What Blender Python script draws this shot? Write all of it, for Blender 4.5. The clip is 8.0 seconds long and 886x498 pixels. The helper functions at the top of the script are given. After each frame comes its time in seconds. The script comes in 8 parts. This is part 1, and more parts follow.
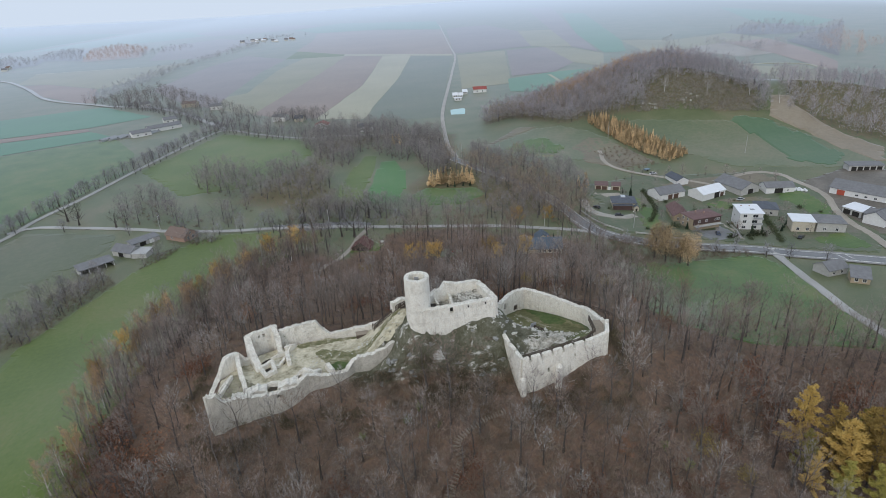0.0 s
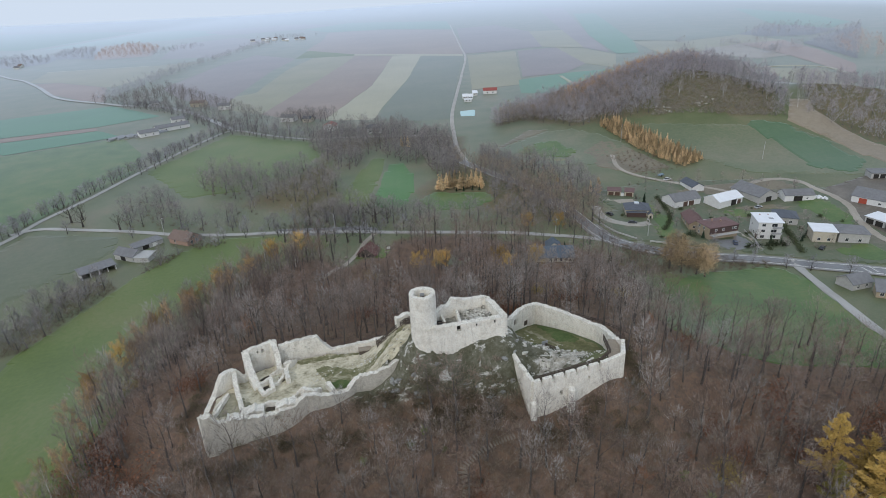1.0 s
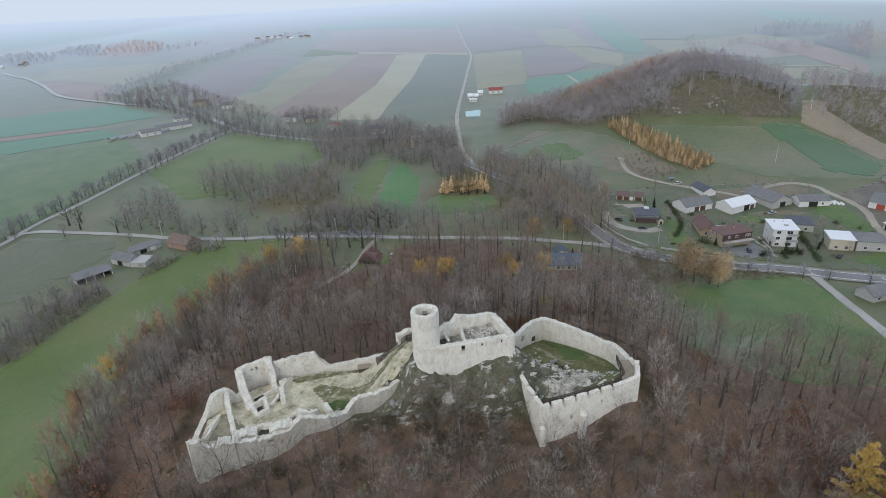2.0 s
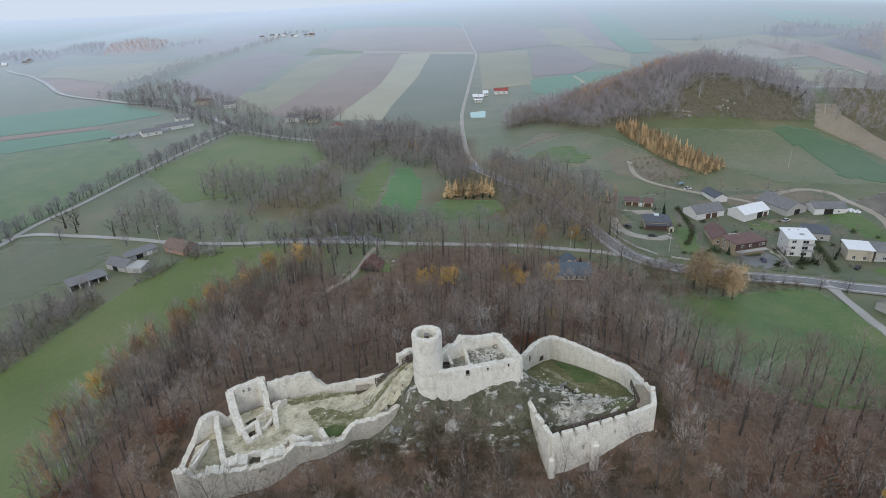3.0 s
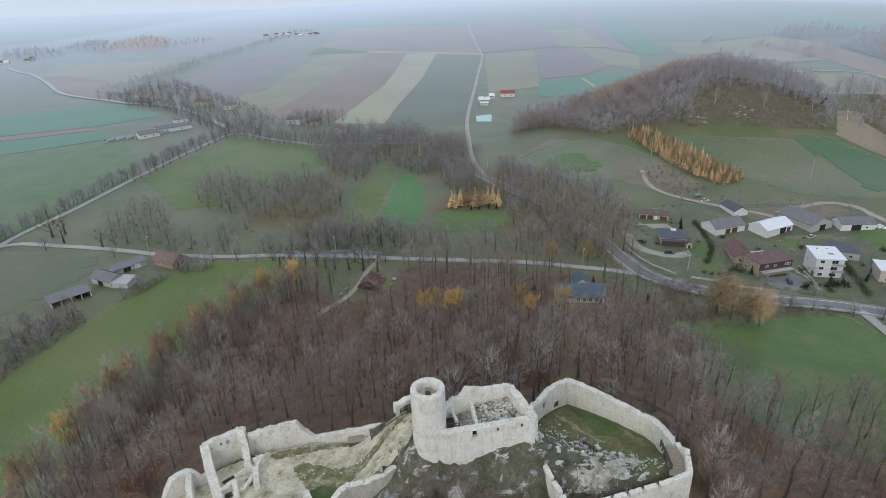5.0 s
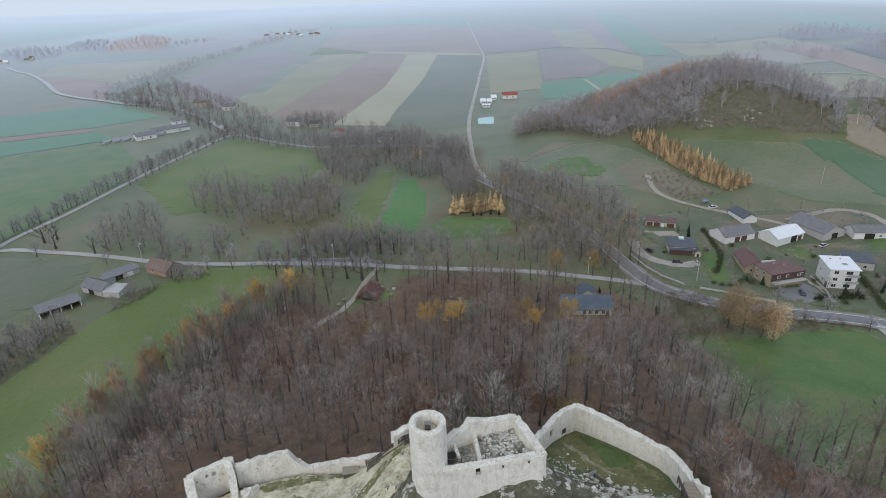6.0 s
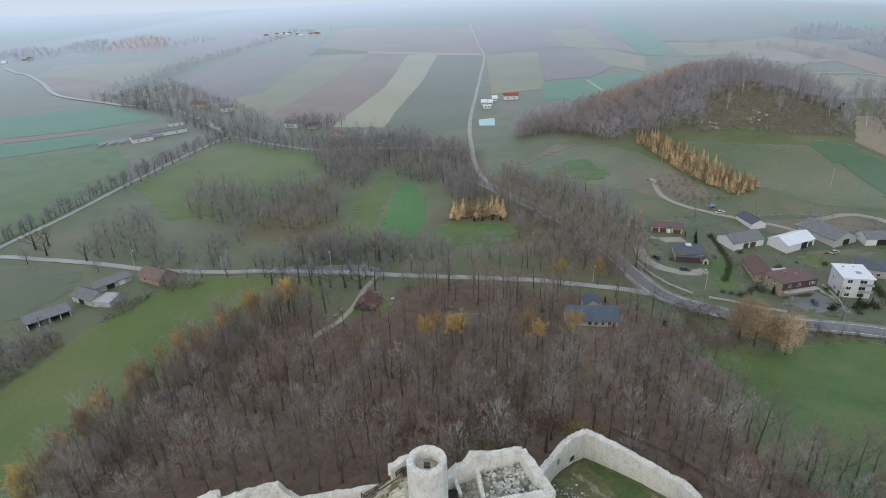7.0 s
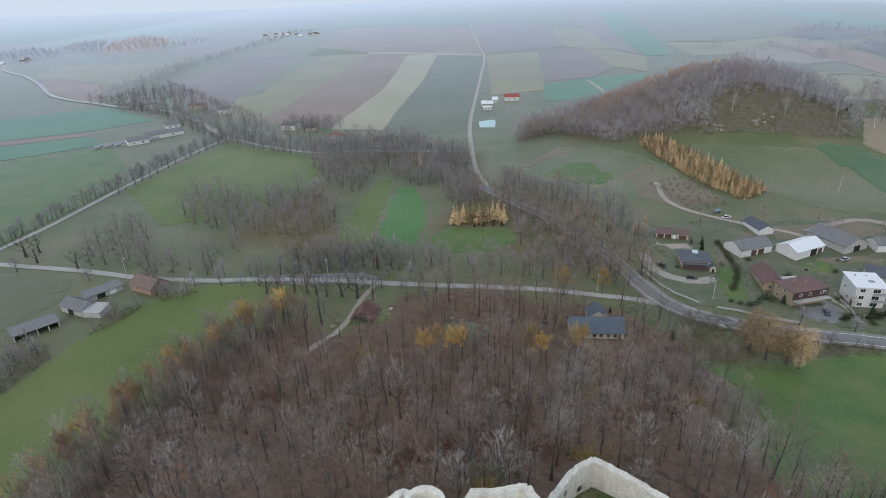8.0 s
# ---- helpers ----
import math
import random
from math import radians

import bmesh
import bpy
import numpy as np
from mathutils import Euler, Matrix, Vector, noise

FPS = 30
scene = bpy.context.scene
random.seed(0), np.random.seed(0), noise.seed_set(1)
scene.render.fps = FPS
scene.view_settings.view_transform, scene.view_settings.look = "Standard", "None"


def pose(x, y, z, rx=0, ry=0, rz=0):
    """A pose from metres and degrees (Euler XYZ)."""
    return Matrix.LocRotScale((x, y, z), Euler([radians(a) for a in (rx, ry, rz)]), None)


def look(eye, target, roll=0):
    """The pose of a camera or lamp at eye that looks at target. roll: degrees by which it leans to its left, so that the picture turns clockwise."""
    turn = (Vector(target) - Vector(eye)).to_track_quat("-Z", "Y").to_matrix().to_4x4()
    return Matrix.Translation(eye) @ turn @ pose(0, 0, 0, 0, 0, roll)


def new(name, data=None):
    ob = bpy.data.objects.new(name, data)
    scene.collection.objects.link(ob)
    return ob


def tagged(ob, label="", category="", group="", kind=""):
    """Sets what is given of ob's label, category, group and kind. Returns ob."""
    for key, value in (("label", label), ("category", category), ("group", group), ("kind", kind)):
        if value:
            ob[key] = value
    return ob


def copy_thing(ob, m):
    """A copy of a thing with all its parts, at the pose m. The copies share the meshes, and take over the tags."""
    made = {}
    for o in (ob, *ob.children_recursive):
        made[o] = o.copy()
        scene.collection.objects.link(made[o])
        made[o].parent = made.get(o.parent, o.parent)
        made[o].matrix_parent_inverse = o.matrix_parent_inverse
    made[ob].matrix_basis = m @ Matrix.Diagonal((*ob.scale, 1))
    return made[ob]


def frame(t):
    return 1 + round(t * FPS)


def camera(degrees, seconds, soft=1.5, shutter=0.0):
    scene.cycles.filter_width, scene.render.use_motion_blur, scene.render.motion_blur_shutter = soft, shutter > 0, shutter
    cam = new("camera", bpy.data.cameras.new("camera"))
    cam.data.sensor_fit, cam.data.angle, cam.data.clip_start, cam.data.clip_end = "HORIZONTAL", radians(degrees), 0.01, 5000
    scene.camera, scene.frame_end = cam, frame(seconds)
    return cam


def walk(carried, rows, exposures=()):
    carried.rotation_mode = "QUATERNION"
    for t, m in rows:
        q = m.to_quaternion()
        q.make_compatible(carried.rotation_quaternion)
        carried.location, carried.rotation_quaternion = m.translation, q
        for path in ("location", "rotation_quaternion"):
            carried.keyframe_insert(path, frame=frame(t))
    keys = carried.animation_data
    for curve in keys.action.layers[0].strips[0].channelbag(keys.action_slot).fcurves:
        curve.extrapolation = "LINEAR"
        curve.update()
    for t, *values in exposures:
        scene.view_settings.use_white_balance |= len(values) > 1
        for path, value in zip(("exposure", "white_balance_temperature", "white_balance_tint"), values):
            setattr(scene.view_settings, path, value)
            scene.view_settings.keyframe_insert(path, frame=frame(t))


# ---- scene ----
cam = camera(74.9, 8.0, 0.7)
PATH = [
    (0, (-2.894, -116.424, 105.032), (-2.777, -114.604, 104.211), -2.7),
    (0.5, (-2.48, -112.758, 105.123), (-2.381, -110.937, 104.301), -2.6),
    (1, (-2.089, -108.969, 105.249), (-2.001, -107.147, 104.428), -2.5),
    (1.5, (-1.771, -105.138, 105.334), (-1.691, -103.317, 104.511), -2.5),
    (3, (-1.072, -92.914, 105.759), (-1.012, -91.095, 104.93), -2.2),
    (3.5, (-0.911, -88.905, 105.841), (-0.855, -87.086, 105.011), -2.2),
    (4, (-0.719, -84.748, 105.971), (-0.666, -82.929, 105.141), -2.1),
    (4.5, (-0.576, -80.786, 106.076), (-0.526, -78.968, 105.245), -2.0),
    (6, (-0.214, -68.916, 106.417), (-0.17, -67.098, 105.586), -1.8),
    (6.5, (-0.083, -65.156, 106.514), (-0.04, -63.338, 105.681), -1.9),
    (7, (0.109, -61.426, 106.626), (0.151, -59.608, 105.793), -1.9),
    (7.5, (0.297, -57.842, 106.7), (0.337, -56.024, 105.867), -1.9),
    (8, (0.602, -54.239, 106.819), (0.643, -52.421, 105.985), -2.0),
]
walk(cam, [(t, look(eye, target, roll)) for t, eye, target, roll in PATH])

import itertools

# ---- light ----
SUN_ELEVATION, SUN_TURN = radians(32), radians(205)
world = bpy.data.worlds.new("overcast_sky")
scene.world = world
world.use_nodes = True
wn, wl = world.node_tree.nodes, world.node_tree.links
sky = wn.new("ShaderNodeTexSky")
sky.sky_type, sky.sun_disc = "NISHITA", False
sky.sun_elevation, sky.sun_rotation = SUN_ELEVATION, SUN_TURN
sky.air_density, sky.dust_density, sky.ozone_density = 1.0, 6.0, 1.0
grey_sky = wn.new("ShaderNodeMix")
grey_sky.data_type = "RGBA"
grey_sky.inputs[0].default_value = 0.86
grey_sky.inputs[7].default_value = (7.05, 8.15, 9.72, 1)
wl.new(sky.outputs[0], grey_sky.inputs[6])
wl.new(grey_sky.outputs[2], wn["Background"].inputs[0])
wn["Background"].inputs[1].default_value = 0.104
sun = new("sun", bpy.data.lights.new("sun", "SUN"))
sun.data.energy, sun.data.angle, sun.data.color = 0.7, radians(25), (1.0, 0.97, 0.92)
sun.matrix_world = look((0, 0, 300), (0 + math.sin(SUN_TURN) * -60, 0 - math.cos(SUN_TURN) * 60, 300 - 60 * math.tan(SUN_ELEVATION)))


# ---- materials ----
def shader(name):
    m = bpy.data.materials.new(name)
    m.use_nodes = True
    nt = m.node_tree
    return m, nt.nodes, nt.links, nt.nodes["Principled BSDF"]


def ramp_of(n, l, source, stops):
    r = n.new("ShaderNodeValToRGB")
    while len(r.color_ramp.elements) < len(stops):
        r.color_ramp.elements.new(0.5)
    for e, (p, c) in zip(r.color_ramp.elements, stops):
        e.position, e.color = p, (*c, 1)
    l.new(source, r.inputs[0])
    return r.outputs[0]


def noise_of(n, l, coords, scale, detail=5.0, rough=0.6, stretch=None):
    t = n.new("ShaderNodeTexNoise")
    t.inputs["Scale"].default_value, t.inputs["Detail"].default_value, t.inputs["Roughness"].default_value = scale, detail, rough
    if stretch:
        mp = n.new("ShaderNodeMapping")
        mp.inputs["Rotation"].default_value = (0, 0, stretch[2])
        mp.inputs["Scale"].default_value = (stretch[0], stretch[1], 1)
        l.new(coords, mp.inputs[0])
        coords = mp.outputs[0]
    l.new(coords, t.inputs["Vector"])
    return t.outputs[0]


def mix_of(n, l, fac, a, b, mode="MIX"):
    x = n.new("ShaderNodeMix")
    x.data_type, x.blend_type = "RGBA", mode
    for sock, v in ((x.inputs[0], fac), (x.inputs[6], a), (x.inputs[7], b)):
        if isinstance(v, (int, float)):
            sock.default_value = v
        elif isinstance(v, tuple):
            sock.default_value = (*v, 1)
        else:
            l.new(v, sock)
    return x.outputs[2]


def calc(n, l, op, a, b=0.0, clamp=False):
    x = n.new("ShaderNodeMath")
    x.operation, x.use_clamp = op, clamp
    for sock, v in zip(x.inputs, (a, b)):
        if isinstance(v, (int, float)):
            sock.default_value = v
        else:
            l.new(v, sock)
    return x.outputs[0]


def where(n, kind="Object"):
    return n.new("ShaderNodeTexCoord").outputs[kind]


def relief(n, l, bsdf, height, strength, distance):
    b = n.new("ShaderNodeBump")
    b.inputs["Strength"].default_value, b.inputs["Distance"].default_value = strength, distance
    l.new(height, b.inputs["Height"])
    l.new(b.outputs[0], bsdf.inputs["Normal"])


def haze_gloss(m, k=0.08, share=None):
    """Stands in for distance haze: gloss grows towards grazing views, mirroring the misty sky."""
    n, l = m.node_tree.nodes, m.node_tree.links
    out = n["Material Output"]
    base = out.inputs[0].links[0].from_socket
    lw = n.new("ShaderNodeLayerWeight")
    lw.inputs[0].default_value = 0.5
    steep = calc(n, l, "MAXIMUM", calc(n, l, "SUBTRACT", 1.0, lw.outputs["Facing"]), 0.004)
    fac = calc(n, l, "SUBTRACT", 1.0, calc(n, l, "EXPONENT", calc(n, l, "MULTIPLY", -k, calc(n, l, "MAXIMUM", calc(n, l, "SUBTRACT", calc(n, l, "DIVIDE", 1.0, steep), 1.75), 0.0))), True)
    reach = calc(n, l, "POWER", calc(n, l, "DIVIDE", 0.04, steep), 3.0)
    fac = calc(n, l, "ADD", calc(n, l, "MULTIPLY", fac, 0.73), calc(n, l, "MULTIPLY", calc(n, l, "SUBTRACT", 1.0, calc(n, l, "EXPONENT", calc(n, l, "MULTIPLY", reach, -1.0))), 0.24))
    if share:
        open_land = n.new("ShaderNodeAttribute")
        open_land.attribute_name = share
        fac = calc(n, l, "MULTIPLY", fac, open_land.outputs["Fac"])
    g = n.new("ShaderNodeBsdfGlossy")
    g.inputs["Color"].default_value = (0.89, 0.935, 1.0, 1)
    g.inputs["Roughness"].default_value = 0.4
    mx = n.new("ShaderNodeMixShader")
    l.new(fac, mx.inputs[0])
    l.new(base, mx.inputs[1])
    l.new(g.outputs[0], mx.inputs[2])
    l.new(mx.outputs[0], out.inputs[0])


def soil(name, low, mid, high, big=0.02, fine=0.6, rows=None, gloss=True, rough=0.95):
    """Fields, meadows and paths: three colours over two scales, and drill rows where rows=(angle, width)."""
    m, n, l, b = shader(name)
    co = where(n)
    a, f = noise_of(n, l, co, big, 6), noise_of(n, l, co, fine, 6, 0.7)
    v = calc(n, l, "ADD", calc(n, l, "MULTIPLY", a, 0.6), calc(n, l, "MULTIPLY", f, 0.4))
    col = ramp_of(n, l, v, ((0.36, low), (0.5, mid), (0.64, high)))
    if rows:
        r = noise_of(n, l, co, 1.0, 3, 0.6, (1 / rows[1], 0.01, rows[0]))
        col = mix_of(n, l, calc(n, l, "MULTIPLY", r, 0.5), col, tuple(c * 0.72 for c in mid))
    l.new(col, b.inputs["Base Color"])
    b.inputs["Roughness"].default_value = rough
    b.inputs["Specular IOR Level"].default_value = 0.1
    relief(n, l, b, f, 0.5, 0.25)
    if gloss:
        haze_gloss(m, 0.08 if gloss is True else gloss)
    return m


def plain(name, colour, rough=0.7, vary=0.25, scale=1.5, metal=0.0, bump=0.0, per_object=0.0, streak=None, spec=0.3):
    """Paint, plaster, wood, metal: one colour with fine grain and broader stains."""
    m, n, l, b = shader(name)
    co = where(n)
    a, f = noise_of(n, l, co, scale, 6, 0.65, streak), noise_of(n, l, co, scale * 9, 4, 0.7, streak)
    v = calc(n, l, "ADD", calc(n, l, "MULTIPLY", a, 0.65), calc(n, l, "MULTIPLY", f, 0.35))
    if per_object:
        info = n.new("ShaderNodeObjectInfo")
        v = calc(n, l, "ADD", v, calc(n, l, "MULTIPLY", calc(n, l, "SUBTRACT", info.outputs["Random"], 0.5), per_object))
    lo, hi = tuple(c * (1 - vary) for c in colour), tuple(min(1, c * (1 + vary)) for c in colour)
    l.new(ramp_of(n, l, v, ((0.3, lo), (0.5, colour), (0.7, hi))), b.inputs["Base Color"])
    b.inputs["Roughness"].default_value, b.inputs["Metallic"].default_value = rough, metal
    b.inputs["Specular IOR Level"].default_value = spec
    if bump:
        relief(n, l, b, v, bump, 0.05)
    return m


def limestone(name, base, mortar, dirt, stone_scale=3.4, depth=0.8):
    """Pale rubble masonry: irregular stones, joints, damp stains and weathered streaks."""
    m, n, l, b = shader(name)
    co = where(n)
    big, fine = noise_of(n, l, co, 0.5, 7, 0.68), noise_of(n, l, co, 4.5, 7, 0.78)
    vor = n.new("ShaderNodeTexVoronoi")
    vor.inputs["Scale"].default_value = stone_scale
    mp = n.new("ShaderNodeMapping")
    mp.inputs["Scale"].default_value = (1, 1, 1.7)
    l.new(co, mp.inputs[0])
    l.new(mp.outputs[0], vor.inputs["Vector"])
    edge = n.new("ShaderNodeTexVoronoi")
    edge.feature = "DISTANCE_TO_EDGE"
    edge.inputs["Scale"].default_value = stone_scale
    l.new(mp.outputs[0], edge.inputs["Vector"])
    tone = n.new("ShaderNodeSeparateColor")
    l.new(vor.outputs["Color"], tone.inputs[0])
    stone = ramp_of(n, l, tone.outputs[0], ((0.0, tuple(c * 0.84 for c in base)), (0.45, base), (1.0, tuple(min(0.85, c * 1.08) for c in base))))
    joint = ramp_of(n, l, edge.outputs["Distance"], ((0.0, (1, 1, 1)), (0.09, (0, 0, 0))))
    col = mix_of(n, l, joint, stone, mortar)
    stain = ramp_of(n, l, big, ((0.5, (0, 0, 0)), (0.68, (1, 1, 1))))
    col = mix_of(n, l, calc(n, l, "MULTIPLY", stain, 0.42), col, dirt)
    tall = n.new("ShaderNodeMapping")
    tall.inputs["Scale"].default_value = (1.4, 1.4, 0.22)
    l.new(co, tall.inputs[0])
    runs = noise_of(n, l, tall.outputs[0], 1.3, 7, 0.7)
    col = mix_of(n, l, calc(n, l, "MULTIPLY", ramp_of(n, l, runs, ((0.52, (0, 0, 0)), (0.68, (1, 1, 1)))), 0.36), col, tuple(c * 0.8 for c in dirt))
    spots = ramp_of(n, l, fine, ((0.55, (0, 0, 0)), (0.63, (1, 1, 1))))
    col = mix_of(n, l, calc(n, l, "MULTIPLY", spots, 0.46), col, tuple(c * 0.6 for c in dirt))
    l.new(col, b.inputs["Base Color"])
    b.inputs["Roughness"].default_value = 0.95
    b.inputs["Specular IOR Level"].default_value = 0.1
    h = calc(n, l, "ADD", calc(n, l, "MULTIPLY", edge.outputs["Distance"], 1.2), calc(n, l, "MULTIPLY", fine, 0.5))
    relief(n, l, b, h, depth, 0.14)
    return m


def ground_material():
    """Leaf litter under the woods, meadow grass outside, bare limestone where the cover says rock."""
    m, n, l, b = shader("ground_cover")
    co = where(n)
    big, mid, fine = noise_of(n, l, co, 0.03, 5), noise_of(n, l, co, 0.25, 6, 0.7), noise_of(n, l, co, 1.6, 7, 0.75)
    grass = ramp_of(n, l, calc(n, l, "ADD", calc(n, l, "MULTIPLY", big, 0.55), calc(n, l, "MULTIPLY", fine, 0.45)),
                    ((0.38, (0.10, 0.122, 0.058)), (0.5, (0.138, 0.152, 0.078)), (0.62, (0.195, 0.172, 0.105))))
    leaf = ramp_of(n, l, calc(n, l, "ADD", calc(n, l, "MULTIPLY", mid, 0.5), calc(n, l, "MULTIPLY", fine, 0.5)),
                   ((0.34, (0.085, 0.066, 0.054)), (0.48, (0.155, 0.112, 0.085)), (0.58, (0.21, 0.135, 0.092)), (0.7, (0.175, 0.155, 0.105))))
    stone = ramp_of(n, l, calc(n, l, "ADD", calc(n, l, "MULTIPLY", mid, 0.5), calc(n, l, "MULTIPLY", fine, 0.5)),
                    ((0.36, (0.065, 0.066, 0.042)), (0.47, (0.115, 0.112, 0.075)), (0.56, (0.165, 0.158, 0.118)), (0.68, (0.34, 0.33, 0.295))))
    crest = n.new("ShaderNodeAttribute")
    crest.attribute_name = "bare"
    tiny = noise_of(n, l, co, 4.5, 6, 0.75)
    beds = noise_of(n, l, co, 1.0, 6, 0.72, (0.35, 1.5, 0.35))
    crest_v = calc(n, l, "ADD", calc(n, l, "ADD", crest.outputs["Fac"], calc(n, l, "MULTIPLY", calc(n, l, "SUBTRACT", tiny, 0.5), 1.3)), calc(n, l, "MULTIPLY", calc(n, l, "SUBTRACT", beds, 0.5), 1.9))
    stone = mix_of(n, l, ramp_of(n, l, crest_v, ((0.52, (0, 0, 0)), (0.68, (1, 1, 1)))), stone, (0.52, 0.505, 0.46))

    def cover(key):
        at = n.new("ShaderNodeAttribute")
        at.attribute_name = key
        v = calc(n, l, "ADD", at.outputs["Fac"], calc(n, l, "MULTIPLY", calc(n, l, "SUBTRACT", fine, 0.5), 0.9))
        return ramp_of(n, l, v, ((0.42, (0, 0, 0)), (0.6, (1, 1, 1))))
    col = mix_of(n, l, cover("litter"), grass, leaf)
    col = mix_of(n, l, cover("rock"), col, stone)
    l.new(col, b.inputs["Base Color"])
    b.inputs["Roughness"].default_value = 0.95
    b.inputs["Specular IOR Level"].default_value = 0.1
    relief(n, l, b, fine, 0.8, 0.3)
    haze_gloss(m, share="open_land")
    return m


M_GROUND = ground_material()
M_WALL = limestone("castle_limestone", (0.87, 0.825, 0.735), (0.70, 0.65, 0.56), (0.36, 0.315, 0.245), 4.6, 0.6)
M_OLDWALL = limestone("old_weathered_masonry", (0.60, 0.56, 0.485), (0.42, 0.39, 0.33), (0.25, 0.225, 0.175), 3.6, 1.0)
M_CREST = limestone("wall_crest_stone", (0.84, 0.79, 0.70), (0.50, 0.46, 0.395), (0.31, 0.275, 0.215), 4.2, 0.7)
M_PALEROCK = limestone("pale_rock", (0.66, 0.64, 0.58), (0.42, 0.40, 0.35), (0.28, 0.26, 0.22), 1.0)
M_CLIFF = limestone("bare_rock", (0.34, 0.34, 0.325), (0.16, 0.16, 0.14), (0.10, 0.105, 0.085), 0.8)
M_SAND = soil("trodden_limestone_dust", (0.22, 0.195, 0.125), (0.50, 0.455, 0.335), (0.70, 0.645, 0.50), 0.35, 1.8, gloss=False)
M_YARD_GRASS = soil("yard_grass", (0.105, 0.11, 0.052), (0.185, 0.178, 0.098), (0.46, 0.42, 0.31), 0.5, 2.2, gloss=False)
M_BAILEY = soil("bailey_grass_cover", (0.095, 0.098, 0.046), (0.15, 0.145, 0.072), (0.27, 0.245, 0.155), 0.3, 1.6, gloss=False)
M_SLAB = soil("weathered_slabs", (0.19, 0.18, 0.14), (0.40, 0.38, 0.33), (0.66, 0.63, 0.56), 0.7, 2.6, gloss=False)
M_DUSTY = soil("dusty_grass", (0.16, 0.15, 0.09), (0.27, 0.25, 0.17), (0.40, 0.37, 0.28), 0.3, 1.5, gloss=False)
M_TURF = soil("fresh_turf", (0.062, 0.09, 0.034), (0.085, 0.12, 0.045), (0.13, 0.14, 0.066), 0.25, 1.2, gloss=False)
M_GREEN = soil("winter_grass", (0.066, 0.115, 0.03), (0.096, 0.152, 0.042), (0.15, 0.165, 0.06), 0.06, 0.9)
M_BRIGHT = soil("winter_wheat", (0.065, 0.16, 0.04), (0.085, 0.195, 0.052), (0.115, 0.205, 0.07), 0.03, 0.8, rows=(0.2, 3.0))
M_MEADOW = soil("meadow_grass", (0.096, 0.132, 0.040), (0.122, 0.163, 0.049), (0.168, 0.176, 0.072), 0.02, 0.7, gloss=0.06)
M_BROWN = soil("ploughed_earth", (0.185, 0.122, 0.078), (0.235, 0.158, 0.104), (0.285, 0.20, 0.135), 0.008, 0.3, rows=(0.15, 6.0))
M_OLIVE = soil("stubble", (0.18, 0.17, 0.075), (0.235, 0.215, 0.10), (0.29, 0.25, 0.13), 0.01, 0.4, rows=(0.15, 5.0))
M_STRAW = soil("pale_stubble", (0.30, 0.275, 0.16), (0.35, 0.32, 0.195), (0.40, 0.365, 0.23), 0.01, 0.4, rows=(0.15, 4.0))
M_TANFIELD = soil("dry_tan_slope", (0.21, 0.175, 0.125), (0.265, 0.22, 0.16), (0.31, 0.265, 0.20), 0.02, 0.5)
M_DUSTPATH = soil("beige_gravel", (0.27, 0.25, 0.215), (0.34, 0.315, 0.27), (0.41, 0.38, 0.33), 0.2, 1.5)
# Very dark soil colour that carries the shade of holes.
M_PIT_SHADE = soil("pit_shade", (0.045, 0.038, 0.03), (0.075, 0.064, 0.05), (0.12, 0.105, 0.08), 0.4, 2.0, gloss=False)
M_DULL = soil("dull_pasture", (0.112, 0.138, 0.078), (0.145, 0.165, 0.096), (0.20, 0.19, 0.125), 0.025, 0.5)
M_TEAL = soil("young_rape", (0.06, 0.175, 0.08), (0.075, 0.205, 0.098), (0.10, 0.22, 0.118), 0.01, 0.4, rows=(0.9, 6.0))
M_ROAD = soil("worn_asphalt", (0.155, 0.155, 0.155), (0.195, 0.195, 0.195), (0.235, 0.235, 0.23), 0.05, 1.5, rough=0.85)
M_LANE = soil("pale_lane", (0.30, 0.288, 0.262), (0.365, 0.352, 0.325), (0.425, 0.41, 0.385), 0.05, 1.5, rough=0.85)
M_MUD = soil("farmyard_mud", (0.10, 0.085, 0.065), (0.15, 0.128, 0.10), (0.21, 0.185, 0.15), 0.08, 0.9)
M_MAUVE = soil("bare_grey_earth", (0.155, 0.118, 0.10), (0.20, 0.152, 0.13), (0.25, 0.195, 0.165), 0.008, 0.3, rows=(0.15, 6.0))
M_RUST_EARTH = soil("reddish_earth", (0.20, 0.115, 0.075), (0.25, 0.155, 0.10), (0.30, 0.20, 0.135), 0.012, 0.3, rows=(0.5, 6.0))
M_PASTURE = soil("damp_pasture", (0.10, 0.12, 0.068), (0.132, 0.148, 0.086), (0.185, 0.172, 0.11), 0.01, 0.4, rows=(0.15, 7.0))
M_MUD_GRASS = soil("trampled_grass", (0.135, 0.115, 0.075), (0.185, 0.155, 0.105), (0.21, 0.19, 0.12), 0.05, 0.7)
M_GARDEN = soil("garden_grass", (0.085, 0.108, 0.06), (0.115, 0.132, 0.075), (0.18, 0.158, 0.118), 0.06, 0.6)
M_WOODFLOOR = soil("dark_wood_floor", (0.085, 0.08, 0.075), (0.11, 0.10, 0.095), (0.14, 0.13, 0.115), 0.03, 0.4)
M_PAVING = soil("grey_paving", (0.215, 0.21, 0.20), (0.265, 0.26, 0.25), (0.31, 0.305, 0.295), 0.1, 1.5)
M_CROP = soil("short_winter_crop", (0.085, 0.145, 0.078), (0.105, 0.17, 0.092), (0.14, 0.18, 0.105), 0.03, 0.5, rows=(0.6, 4.0))
